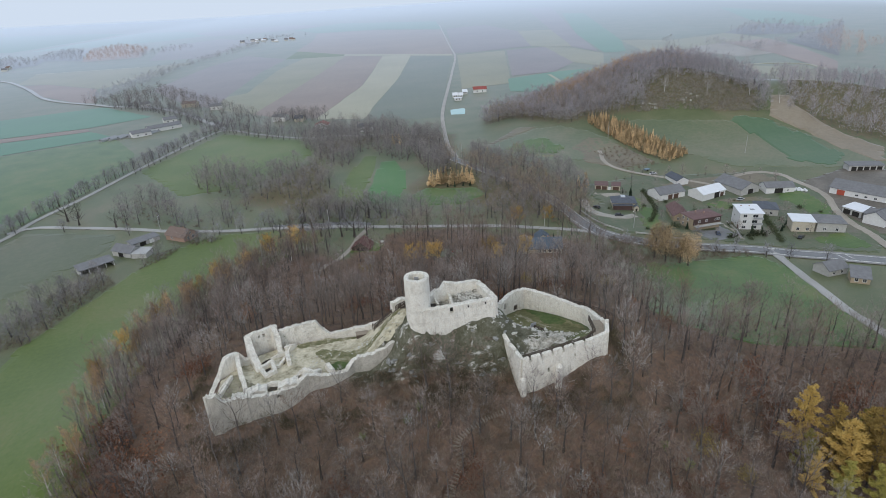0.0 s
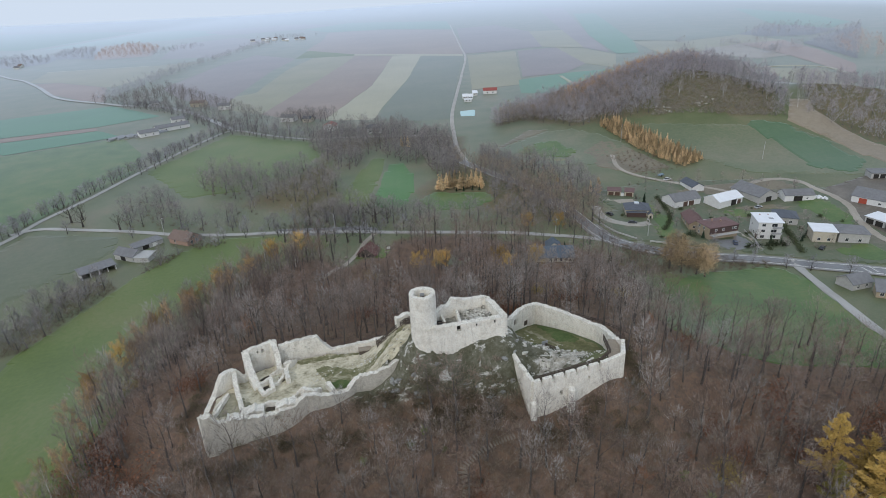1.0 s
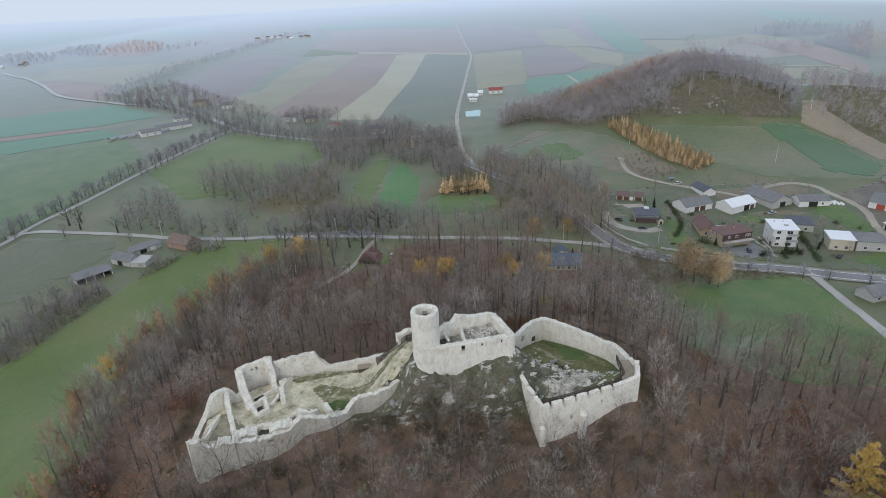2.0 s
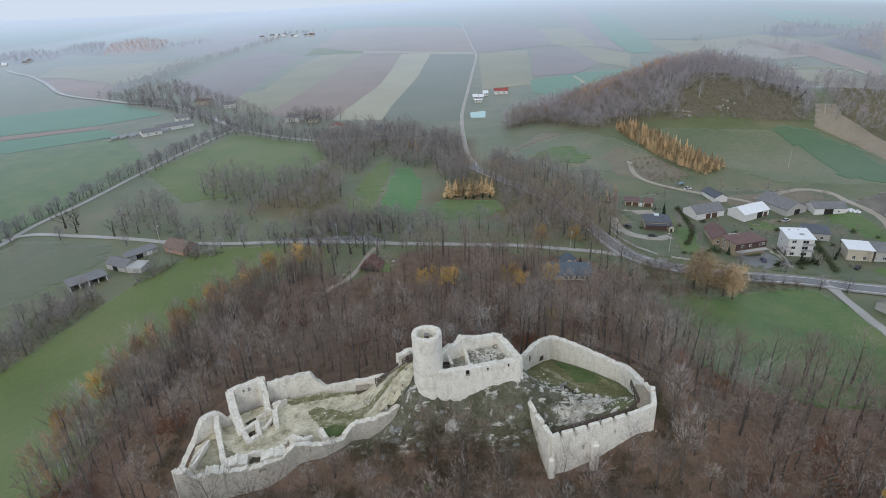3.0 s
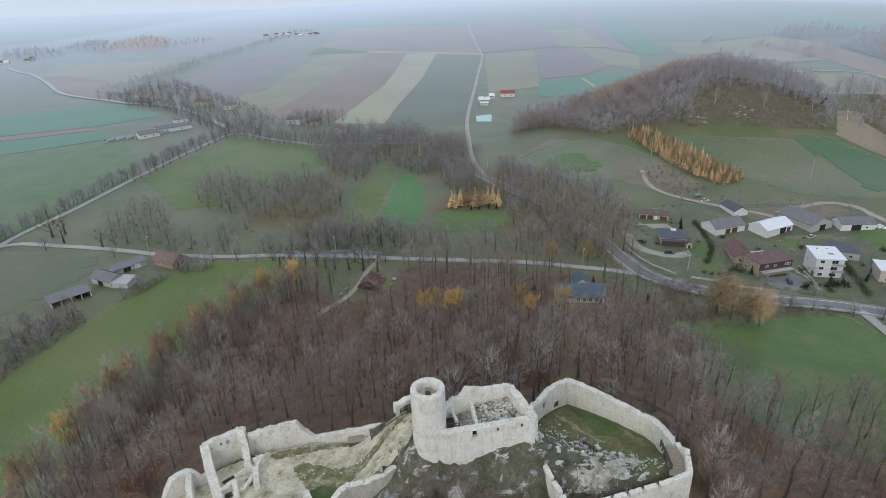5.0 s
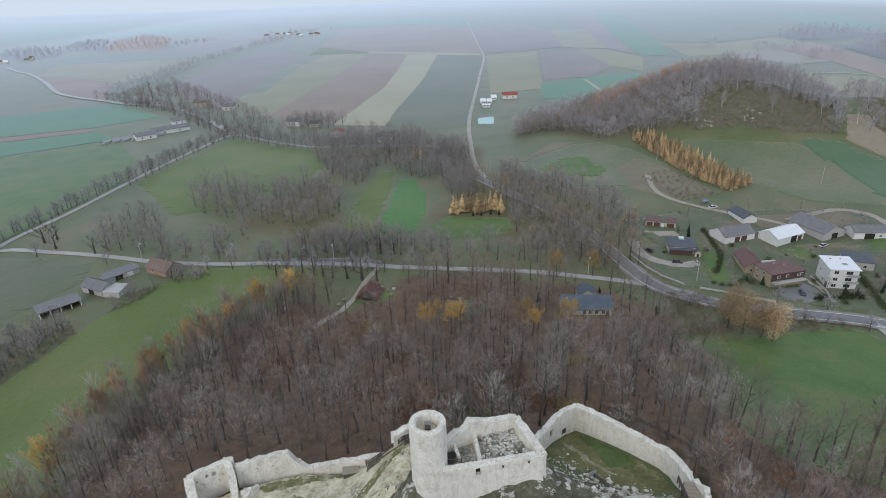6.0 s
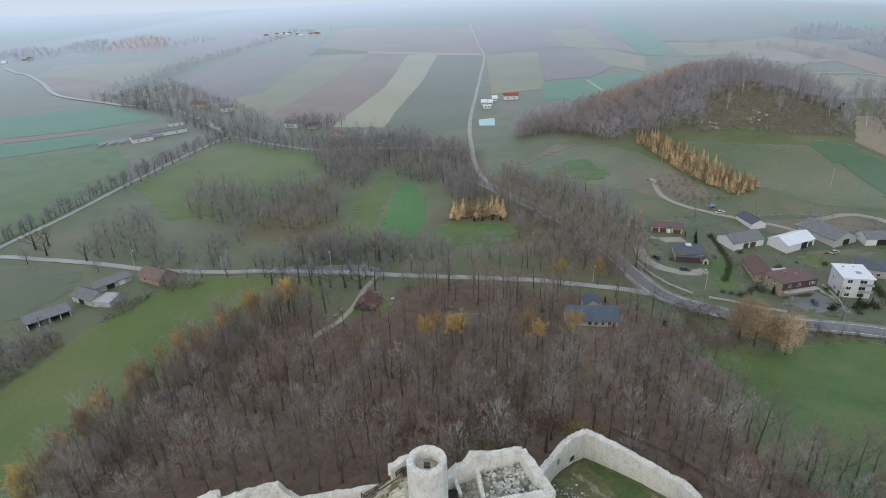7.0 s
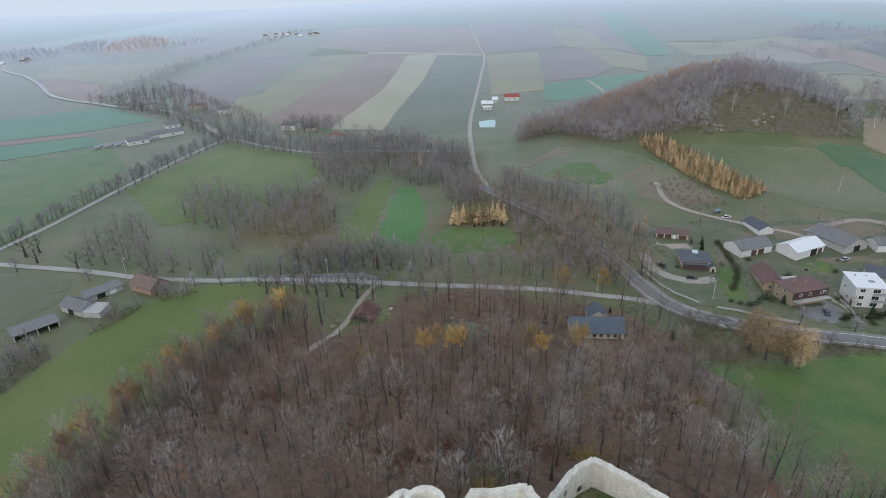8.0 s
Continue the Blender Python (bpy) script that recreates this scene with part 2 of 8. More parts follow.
M_TRACK = soil("dirt_track", (0.27, 0.235, 0.185), (0.34, 0.30, 0.245), (0.42, 0.375, 0.31), 0.05, 1.2)
M_LINE = plain("road_paint", (0.75, 0.75, 0.73), 0.6, 0.2)


# ---- small tools ----
def inside(x, y, poly):
    hit = False
    for (ax, ay), (bx, by) in zip(poly, (*poly[1:], poly[0])):
        if (ay > y) != (by > y) and x < (bx - ax) * (y - ay) / (by - ay) + ax:
            hit = not hit
    return hit


def bump(x, y, cx, cy, sx, sy, h):
    return h * math.exp(-((x - cx) / sx) ** 2 - ((y - cy) / sy) ** 2)


def to_line(x, y, ax, ay, bx, by):
    t = max(0.0, min(1.0, ((x - ax) * (bx - ax) + (y - ay) * (by - ay)) / ((bx - ax) ** 2 + (by - ay) ** 2)))
    return math.hypot(x - ax - t * (bx - ax), y - ay - t * (by - ay))


YARD = ((-42.5, -8.2), (-34, -7.4), (-29, -4.4), (-22.5, -3.4), (-17.5, -1.2), (-10, -0.2), (-5.4, 0.6), (-3.6, 2.5), (-4, 6), (-4.5, 11), (-9, 12), (-26, 13.3), (-37, 10.8), (-43.5, 7.4), (-48, 0.8), (-49.4, -1), (-49.4, -9.8))


BAILEY = ((14, 8), (17, -2.2), (20.4, -10), (40.5, -7.4), (42.2, -2.5), (42, 4), (41, 10.2), (35.6, 16), (28.2, 24.4), (20, 17.5))


def rock_share(x, y):
    """1 on the crag that carries keep and tower, 0 away from it."""
    return math.exp(-(max(0.0, to_line(x, y, -2, 3, 13, 1.5) - 2) / 5.6) ** 2)


def ridge(x, y):
    """Slanting limestone beds: 1 on their edges, -1 in the hollows."""
    u, v = 0.98 * x + 0.17 * y, 0.98 * y - 0.17 * x
    return 0.55 * (1 - 2.6 * abs(noise.noise((u * 0.16, v * 0.42, 3.1)))) + 0.45 * (1 - 2.6 * abs(noise.noise((u * 0.5, v * 1.25, 7.7))))


def hill_share(x, y):
    d = max(0.0, to_line(x, y, -44, 6, 36, 6) - 8)
    w = max(0.0, min(1.0, (x + 90) / 40))
    steeper = max(0.0, min(1.0, -y / 8)) * w * w * (3 - 2 * w)
    return math.exp(-(d * (1 + steeper) / 48) ** 1.5)


def ground_z(x, y):
    z = 0.02 * max(-1200, min(1200, x)) + bump(x, y, 165, 110, 90, 80, -5.5)
    z += 23.3 * hill_share(x, y)
    z += bump(x, y, 205, 348, 66, 74, 34) + bump(x, y, 310, 300, 80, 60, 22)
    if -60 < x < 56 and -40 < y < 40:
        r = rock_share(x, y)
        z += 12.3 * r + bump(x, y, -3.5, -1.5, 4, 3.5, 1.5) + bump(x, y, -1, -4.6, 5, 2.4, 1.9) + bump(x, y, 39, -5, 9, 7, 6.5) + bump(x, y, 25, 1, 6, 7, 3.5) + bump(x, y, -13, 8, 6, 4, 1.5)
        if inside(x, y, YARD):
            k = max(0.0, min(1.0, (x + 19) / 14))
            z = 23.5 + 8.0 * k * k * (3 - 2 * k) + 0.16 * noise.fractal((x * 0.22, y * 0.22, 5.5), 0.7, 2.0, 3)
        rough_rock = min(1.0, 4 * r * (1 - r) + bump(x, y, 28, -1, 9, 7, 0.8) + bump(x, y, -12, -4, 8, 4, 0.9))
        if rough_rock > 0.02:
            z += rough_rock * (1.25 * ridge(x, y) + 0.3 * noise.fractal((x * 0.9, y * 0.9, 1.7), 0.6, 2.0, 4))
    return z


def mesh(name, verts, faces, material=None, smooth=False):
    me = bpy.data.meshes.new(name)
    me.from_pydata([tuple(v) for v in verts], [], faces)
    if material:
        me.materials.append(material)
    if smooth:
        me.polygons.foreach_set("use_smooth", [True] * len(me.polygons))
    me.update()
    return me


def thing(name, label, category, group="", at=(0, 0, 0), turn=0.0):
    ob = tagged(new(name), label, category, group)
    ob.matrix_world = pose(*at, 0, 0, turn)
    return ob


def part(name, data, material, parent, label=""):
    """A bmesh or a mesh as ONE mesh object under a thing or a part."""
    if isinstance(data, bmesh.types.BMesh):
        me = bpy.data.meshes.new(name)
        data.to_mesh(me)
        data.free()
    else:
        me = data
    if material and not me.materials:
        me.materials.append(material)
    ob = new(name, me)
    ob.parent = parent
    return tagged(ob, label)


def boxes(*items):
    """Boxes (x0, x1, y0, y1, z0, z1) in one bmesh."""
    bm = bmesh.new()
    for x0, x1, y0, y1, z0, z1 in items:
        v = [bm.verts.new(p) for p in ((x0, y0, z0), (x1, y0, z0), (x1, y1, z0), (x0, y1, z0), (x0, y0, z1), (x1, y0, z1), (x1, y1, z1), (x0, y1, z1))]
        for f in ((3, 2, 1, 0), (4, 5, 6, 7), (0, 1, 5, 4), (1, 2, 6, 5), (2, 3, 7, 6), (3, 0, 4, 7)):
            bm.faces.new([v[i] for i in f])
    return bm


def soften(bm, w):
    bmesh.ops.bevel(bm, geom=list(bm.edges), offset=w, segments=1, affect="EDGES")
    return bm


def smooth_line(pts, step):
    """A rounded line through the points."""
    p = [Vector(q) for q in pts]
    p = [p[0] * 2 - p[1]] + p + [p[-1] * 2 - p[-2]]
    out = []
    for a, b, c, d in zip(p, p[1:], p[2:], p[3:]):
        k = max(1, int((c - b).length / step))
        for i in range(k):
            t = i / k
            out.append(0.5 * ((2 * b) + (c - a) * t + (2 * a - 5 * b + 4 * c - d) * t * t + (3 * b - a - 3 * c + d) * t ** 3))
    return out + [p[-2]]


def strip(name, pts, width, material, lift=0.15, step=4.0, shift=0.0, edge=0.0):
    """A road or line laid over the ground along a rounded line."""
    line = smooth_line(pts, step)
    verts, faces = [], []
    for i, p in enumerate(line):
        d = (line[min(i + 1, len(line) - 1)] - line[max(i - 1, 0)]).normalized()
        s = Vector((-d.y, d.x))
        for k, (off, up) in enumerate(((-0.5, -0.25), (-0.46, 0), (0, 0.03), (0.46, 0), (0.5, -0.25))):
            q = p + s * (off * width + shift + (edge * noise.noise((p.x * 0.3, p.y * 0.3, k)) if k in (0, 1, 3, 4) else 0))
            verts.append((q.x, q.y, ground_z(q.x, q.y) + lift + 0.08 + up))
        if i:
            j = 5 * i
            faces += [(j - 5 + k, j - 4 + k, j + 1 + k, j + k) for k in range(4)]
    ob = new(name, mesh(name, verts, [f[::-1] for f in faces], material))
    return ob


def patch(name, poly, material, step=6.0, lift=0.1, ragged=0.8, label=""):
    """A field or floor draped over the ground inside a polygon, with an uneven edge."""
    pts = []
    for a, b in zip(poly, poly[1:] + poly[:1]):
        a, b = Vector(a), Vector(b)
        k = max(1, int((b - a).length / step))
        for i in range(k):
            q = a.lerp(b, i / k)
            w = noise.noise_vector((q.x / step / 2, q.y / step / 2, 0.3)) * ragged
            pts.append((q.x + w.x, q.y + w.y, 0))
    bm = bmesh.new()
    bm.faces.new([bm.verts.new(p) for p in pts])
    bmesh.ops.triangulate(bm, faces=list(bm.faces))
    xs, ys = [p[0] for p in pts], [p[1] for p in pts]
    for lo, hi, axis in ((min(xs), max(xs), (1, 0, 0)), (min(ys), max(ys), (0, 1, 0))):
        for i in range(1, int((hi - lo) / step) + 1):
            bmesh.ops.bisect_plane(bm, geom=list(bm.verts) + list(bm.edges) + list(bm.faces), plane_co=Vector(axis) * (lo + i * step), plane_no=axis)
    bmesh.ops.triangulate(bm, faces=list(bm.faces))
    bmesh.ops.recalc_face_normals(bm, faces=list(bm.faces))
    if sum(f.normal.z for f in bm.faces) < 0:
        bmesh.ops.reverse_faces(bm, faces=list(bm.faces))
    if step < 9:
        bmesh.ops.inset_region(bm, faces=list(bm.faces), thickness=min(1.5, step * 0.12), use_even_offset=False)
    for v in bm.verts:
        v.co.z = ground_z(v.co.x, v.co.y) + (-0.06 if step < 9 and any(e.is_boundary for e in v.link_edges) else lift)
    me = bpy.data.meshes.new(name)
    bm.to_mesh(me)
    bm.free()
    me.materials.append(material)
    return tagged(new(name, me), label, kind="structure")


# ---- ground ----
def graded(near, step, mid, mid_step, far):
    """Grid lines: fine inside near, coarser inside mid, then widening out to far."""
    out = list(np.arange(near[0], near[1] + 0.01, step))
    out = list(np.arange(mid[0], near[0] - 0.1, mid_step)) + out + list(np.arange(near[1] + mid_step, mid[1], mid_step))
    for sign in (-1, 1):
        v, g = (out[0] if sign < 0 else out[-1]), mid_step
        while abs(v) < far:
            g *= 1.11
            v += sign * g
            out.insert(0, v) if sign < 0 else out.append(v)
    return out


def build_ground():
    xs, ys = graded((-56, 52), 0.6, (-280, 420), 6, 4600), graded((-20, 30), 0.55, (-130, 460), 6, 4600)
    verts, litter, rock, bare_rock, open_land = [], [], [], [], []
    for y in ys:
        for x in xs:
            verts.append((x, y, ground_z(x, y)))
            e = 10 * noise.noise((x * 0.03, y * 0.03, 7))
            litter.append(0.0 if inside(x, y, BAILEY) else max(0.0, min(1.0 if y < 140 else 0.5, 0.5 + (wood_edge(x, y) + e) / 16)))
            open_land.append(max(0.0, min(1.0, 0.75 - wood_edge(x, y) / 14)))
            near = -60 < x < 56 and -40 < y < 40
            r = rock_share(x, y) if near else 0
            rock.append(min(1.0, 2.6 * r + bump(x, y, 27, -1, 10, 8, 0.9) + bump(x, y, -12, -3.5, 9, 3.5, 0.9)) if near else bump(x, y, 200, 300, 26, 9, 0.45))
            bare_rock.append(max(0.0, min(1.0, 1.15 * ridge(x, y) - 0.34 + bump(x, y, 27, -3, 5, 5, 0.22) + bump(x, y, 33, 3, 4, 3, 0.12))) if near else 0.3)
    w = len(xs)
    faces = [(j * w + i, j * w + i + 1, (j + 1) * w + i + 1, (j + 1) * w + i) for j in range(len(ys) - 1) for i in range(w - 1)]
    me = mesh("ground", verts, faces, M_GROUND, True)
    for key, values in (("litter", litter), ("rock", rock), ("bare", bare_rock), ("open_land", open_land)):
        me.attributes.new(key, "FLOAT", "POINT").data.foreach_set("value", values)
    tagged(new("ground", me), "wooded castle hill and meadows with fallen leaves", kind="structure")


WOODS = (((-80, -150), (-83, 10), (-85, 40), (-84, 60), (-82, 76), (-76, 90), (-71, 108), (-64, 120), (-54, 128), (-42, 126), (-32, 114), (-18, 128), (-12, 138), (6, 139), (28, 133), (49, 128), (70, 121), (78, 100), (75, 86), (80, 72), (74, 48), (68, 32), (80, 30), (100, 30), (122, 26), (138, 12), (175, -5), (175, -150)),
         ((66, 352), (92, 362), (120, 314), (160, 298), (246, 262), (262, 290), (240, 400), (140, 430), (70, 380)),
         ((262, 262), (300, 190), (420, 150), (440, 330), (290, 330)),
         ((-100, 205), (-60, 178), (-30, 185), (-45, 215), (-58, 300), (-20, 330), (28, 300), (20, 240), (-2, 205), (10, 180), (60, 150), (78, 160), (60, 205), (30, 260), (40, 330), (10, 352), (-70, 345), (-62, 300), (-92, 228)))


def wood_edge(x, y):
    """How far inside a wood a place lies, in metres; negative outside."""
    best = -60.0
    if not (-120 < x < 460 and -170 < y < 450):
        return best
    for poly in WOODS:
        d = min(to_line(x, y, *a, *b) for a, b in zip(poly, (*poly[1:], poly[0])))
        best = max(best, d if inside(x, y, poly) else -d)
    return best


build_ground()


# ---- fields and roads ----
FIELDS = (
    ("field", [(-189, 296), (-158, 404), (-82, 352), (-66, 318), (-74, 262), (-100, 235), (-138, 226)], M_MEADOW, 8, "green meadow between tree rows"),
    ("field", [(-19, 268), (-8, 270), (-1, 242), (-2, 207), (-7, 182), (-26, 186)], M_BRIGHT, 6, "bright green winter wheat"),
    ("field", [(0, 192), (9, 204), (39, 197), (42, 184), (28, 172), (5, 174)], M_GREEN, 5, "green clearing before the larches"),
    ("field", [(-47, 192), (-38, 249), (-28, 292), (-20, 284), (-20, 268), (-27, 187)], M_MEADOW, 6, "pale green strip beside the wheat"),
    ("field", [(-217, 186), (-197, 300), (-214, 352), (-258, 420), (-338, 380), (-420, 300), (-300, 180)], M_GREEN, 12, "green field beside the tree-lined road"),
    ("field", [(-340, 384), (-262, 428), (-300, 462), (-395, 430)], M_TEAL, 12, "bluish green crop strip"),
    ("field", [(-395, 432), (-300, 464), (-310, 480), (-420, 450)], M_BROWN, 12, "narrow brown strip in the crop"),
    ("field", [(-420, 452), (-310, 482), (-262, 520), (-352, 612), (-480, 560)], M_TEAL, 14, "bluish green crop field"),
    ("field", [(-209, 168), (-206, 186), (-152, 172), (-146, 150), (-160, 122), (-176, 90), (-260, 110)], M_PASTURE, 8, "dull green field below the lane"),
    ("field", [(-138, 40), (-140, 62), (-132, 90), (-124, 120), (-114, 142), (-98, 158), (-72, 156), (-46, 151), (-42, 138), (-60, 116), (-72, 96), (-80, 60), (-78, 14), (-76, -30), (-80, -125), (-128, -125), (-130, -44)], M_MEADOW, 4, "grassy slope beside the wood"),
    ("field", [(74, 88), (105, 86), (140, 92), (147, 76), (143, 52), (141, 12), (120, 17), (92, 14), (72, 19), (67, 28), (78, 50), (84, 70)], M_GREEN, 5, "green meadow below the castle wood"),
    ("field", [(53, 282), (72, 297), (99, 318), (117, 312), (131, 287), (142, 259), (139, 234), (122, 221), (107, 233), (77, 238), (59, 263)], M_DULL, 5, "rough grass on the hillside"),
    ("field", [(109, 262), (131, 280), (140, 258), (152, 216), (127, 210), (111, 227)], M_MUD_GRASS, 5, "bare brownish ground beside the larches"),
    ("field", [(62, 268), (66, 273), (81, 256), (99, 249), (104, 240), (80, 247)], M_OLIVE, 5, "pale grass strip on the hillside"),
    ("field", [(40, 262), (66, 300), (88, 330), (104, 322), (70, 297), (52, 272)], M_MUD_GRASS, 5, "brown scrubby field margin"),
    ("field", [(150, 290), (190, 268), (246, 250), (282, 186), (250, 176), (190, 196), (172, 226)], M_DULL, 5, "hillside grass field"),
    ("field", [(-81, 436), (-67, 508), (-45, 632), (-34, 799), (-26, 966), (26, 953), (9, 777), (-2, 660), (-18, 550), (-29, 477), (-34, 422)], M_STRAW, 40, "pale stubble strip between ploughed fields"),
    ("field", [(-150, 489), (-129, 666), (-104, 892), (-95, 1026), (-26, 966), (-35, 800), (-46, 632), (-68, 508), (-81, 440), (-120, 460)], M_BROWN, 40, "brown ploughed field"),
    ("field", [(-206, 543), (-210, 622), (-216, 862), (-207, 1043), (-95, 1026), (-104, 892), (-129, 666), (-150, 489)], M_OLIVE, 40, "olive stubble strip with a grassy baulk"),
    ("field", [(-342, 744), (-340, 1000), (-311, 1176), (-207, 1043), (-216, 862), (-210, 622), (-206, 543), (-279, 632)], M_MAUVE, 40, "dark bare field beside the avenue"),
    ("field", [(-216, 862), (-207, 1043), (-172, 1040), (-192, 862), (-190, 640), (-210, 622)], M_DULL, 40, "dull green strip of pasture"),
    ("field", [(-207, 1043), (-207, 1182), (-166, 1230), (-97, 1111), (-95, 1026)], M_MEADOW, 40, "far green strip behind the stubble"),
    ("field", [(-211, 1209), (-209, 1475), (-231, 1791), (-59, 1758), (126, 1552), (114, 1166), (95, 921), (-104, 1061)], M_BROWN, 80, "wide brown field behind the hay line"),
    ("field", [(-33, 422), (-17, 549), (0, 659), (11, 776), (28, 943), (91, 897), (55, 589), (34, 400), (2, 402)], M_PASTURE, 40, "green field beside the dirt track"),
    ("field", [(-626, 919), (-568, 906), (-446, 802), (-382, 654), (-423, 681), (-494, 752)], M_RUST_EARTH, 40, "reddish ploughed field beside the lane"),
    ("field", [(-641, 945), (-695, 1104), (-495, 1089), (-400, 1130), (-420, 965), (-430, 843), (-438, 800), (-572, 914)], M_OLIVE, 60, "olive field along the far lane"),
    ("field", [(-794, 1197), (-639, 1214), (-490, 1227), (-395, 1200), (-395, 1159), (-500, 1101), (-702, 1115)], M_DULL, 60, "far dull green strip"),
    ("field", [(-702, 1109), (-500, 1095), (-500, 1104), (-702, 1118)], M_STRAW, 30, "pale grassy baulk between fields"),
    ("field", [(-1382, 2007), (-2182, 3263), (-1475, 3003), (-915, 2632), (-636, 2222), (-764, 1999), (-975, 1932), (-1101, 1899)], M_TEAL, 150, "far green field in the mist"),
    ("field", [(-531, 1239), (-658, 1702), (-540, 1864), (-380, 1658), (-400, 1426), (-395, 1200)], M_MAUVE, 80, "far grey-brown field"),
    ("field", [(-782, 2359), (-675, 2547), (-408, 2506), (-265, 2262), (-388, 2110), (-609, 2050)], M_MAUVE, 150, "far dark band of ploughland"),
    ("field", [(-341, 2064), (-209, 2360), (143, 2013), (130, 1597), (-60, 1786), (-235, 1819)], M_TEAL, 100, "far teal field behind the plough"),
    ("field", [(144, 1583), (257, 1621), (289, 1314), (240, 955), (153, 931), (100, 927)], M_MAUVE, 60, "far dark field right of the track"),
    ("field", [(101, 892), (184, 912), (128, 560), (70, 547)], M_OLIVE, 40, "dry grass beside the dirt track"),
    ("field", [(188, 910), (257, 923), (241, 697), (193, 621), (140, 616)], M_MAUVE, 40, "dark ploughed field behind the hill"),
    ("field", [(131, 592), (188, 618), (210, 623), (260, 630), (237, 582), (188, 528), (152, 479), (117, 505)], M_TEAL, 30, "fresh green field behind the wooded hill"),
    ("field", [(257, 923), (292, 881), (308, 769), (263, 639), (241, 697)], M_OLIVE, 40, "olive field behind the hill"),
    ("field", [(566, 1939), (616, 1860), (402, 952), (345, 778), (313, 782), (370, 1108)], M_TEAL, 80, "long far green strip"),
    ("field", [(574, 2534), (672, 2493), (370, 1108), (310, 799), (297, 897), (360, 1287)], M_MAUVE, 80, "long far dark strip"),
    ("field", [(289, 1314), (360, 1287), (297, 897), (257, 923), (240, 955)], M_OLIVE, 60, "far olive strip"),
    ("field", [(616, 1860), (769, 1707), (609, 1160), (597, 947), (475, 897), (402, 952)], M_DULL, 80, "far pale pasture"),
    ("field", [(395, 934), (467, 881), (587, 929), (582, 798), (446, 748), (366, 750)], M_OLIVE, 50, "dry grass rise behind the hill"),
    ("field", [(394, 704), (446, 764), (507, 794), (493, 718), (488, 637), (440, 627), (428, 671)], M_TANFIELD, 40, "pale sandy slope between scrub"),
    ("field", [(507, 794), (582, 798), (544, 657), (499, 532), (456, 475), (468, 548), (488, 637)], M_RUST_EARTH, 40, "scrubby russet slope"),
    ("field", [(959, 1655), (936, 1297), (847, 1021), (724, 917), (739, 1101)], M_TEAL, 80, "far green field behind the woods"),
    ("field", [(399, 553), (453, 518), (423, 432), (367, 358), (369, 404), (381, 470)], M_OLIVE, 30, "grey-green field beyond the hill wood"),
    ("field", [(-97, 1027), (-97, 1057), (94, 922), (92, 894)], M_STRAW, 30, "pale line of mown hay"),
    ("field", [(-722, 1340), (-850, 1653), (-878, 1900), (-680, 1648), (-596, 1350)], M_RUST_EARTH, 80, "leafy floor of a far russet wood"),
    ("field", [(-925, 1490), (-998, 1795), (-910, 1782), (-742, 1380)], M_WOODFLOOR, 80, "dark floor of a far wood"),
    ("field", [(-964, 1335), (-1087, 1560), (-1044, 1631), (-868, 1458), (-820, 1334), (-862, 1264)], M_WOODFLOOR, 80, "dark floor of a far wood"),
    ("field", [(580, 752), (649, 815), (835, 975), (529, 572), (555, 661)], M_WOODFLOOR, 60, "dark floor of a far wood"),
    ("field", [(580, 929), (711, 1062), (746, 1028), (740, 900), (652, 845), (596, 868)], M_WOODFLOOR, 60, "dark floor of a far wood"),
    ("field", [(66, 273), (86, 292), (100, 293), (109, 262), (99, 249), (81, 256)], M_GREEN, 5, "green patch on the hillside"),
    ("field", [(261, 282), (273, 279), (269, 267), (273, 251), (276, 232), (286, 202), (267, 177), (261, 200), (258, 232), (246, 258)], M_TANFIELD, 5, "bare tan strip beside the wooded hill"),
    ("field", [(225, 263), (243, 256), (256, 229), (258, 196), (240, 181), (224, 196), (224, 233), (218, 257)], M_CROP, 5, "green crop on the hillside"),
)
for i, (nm, poly, mt, st, lb) in enumerate(FIELDS):
    mid = Vector((sum(p[0] for p in poly), sum(p[1] for p in poly))) / len(poly)
    grown = [tuple(mid + (Vector(p) - mid) * (1.008 if st > 20 else 1.0)) for p in poly]
    patch(nm, grown, mt, st if st < 20 else st * 0.4, (0.13 + 0.005 * i) if st < 20 else 0.03 + 0.004 * i, min(st * 0.2, 1.2), lb)
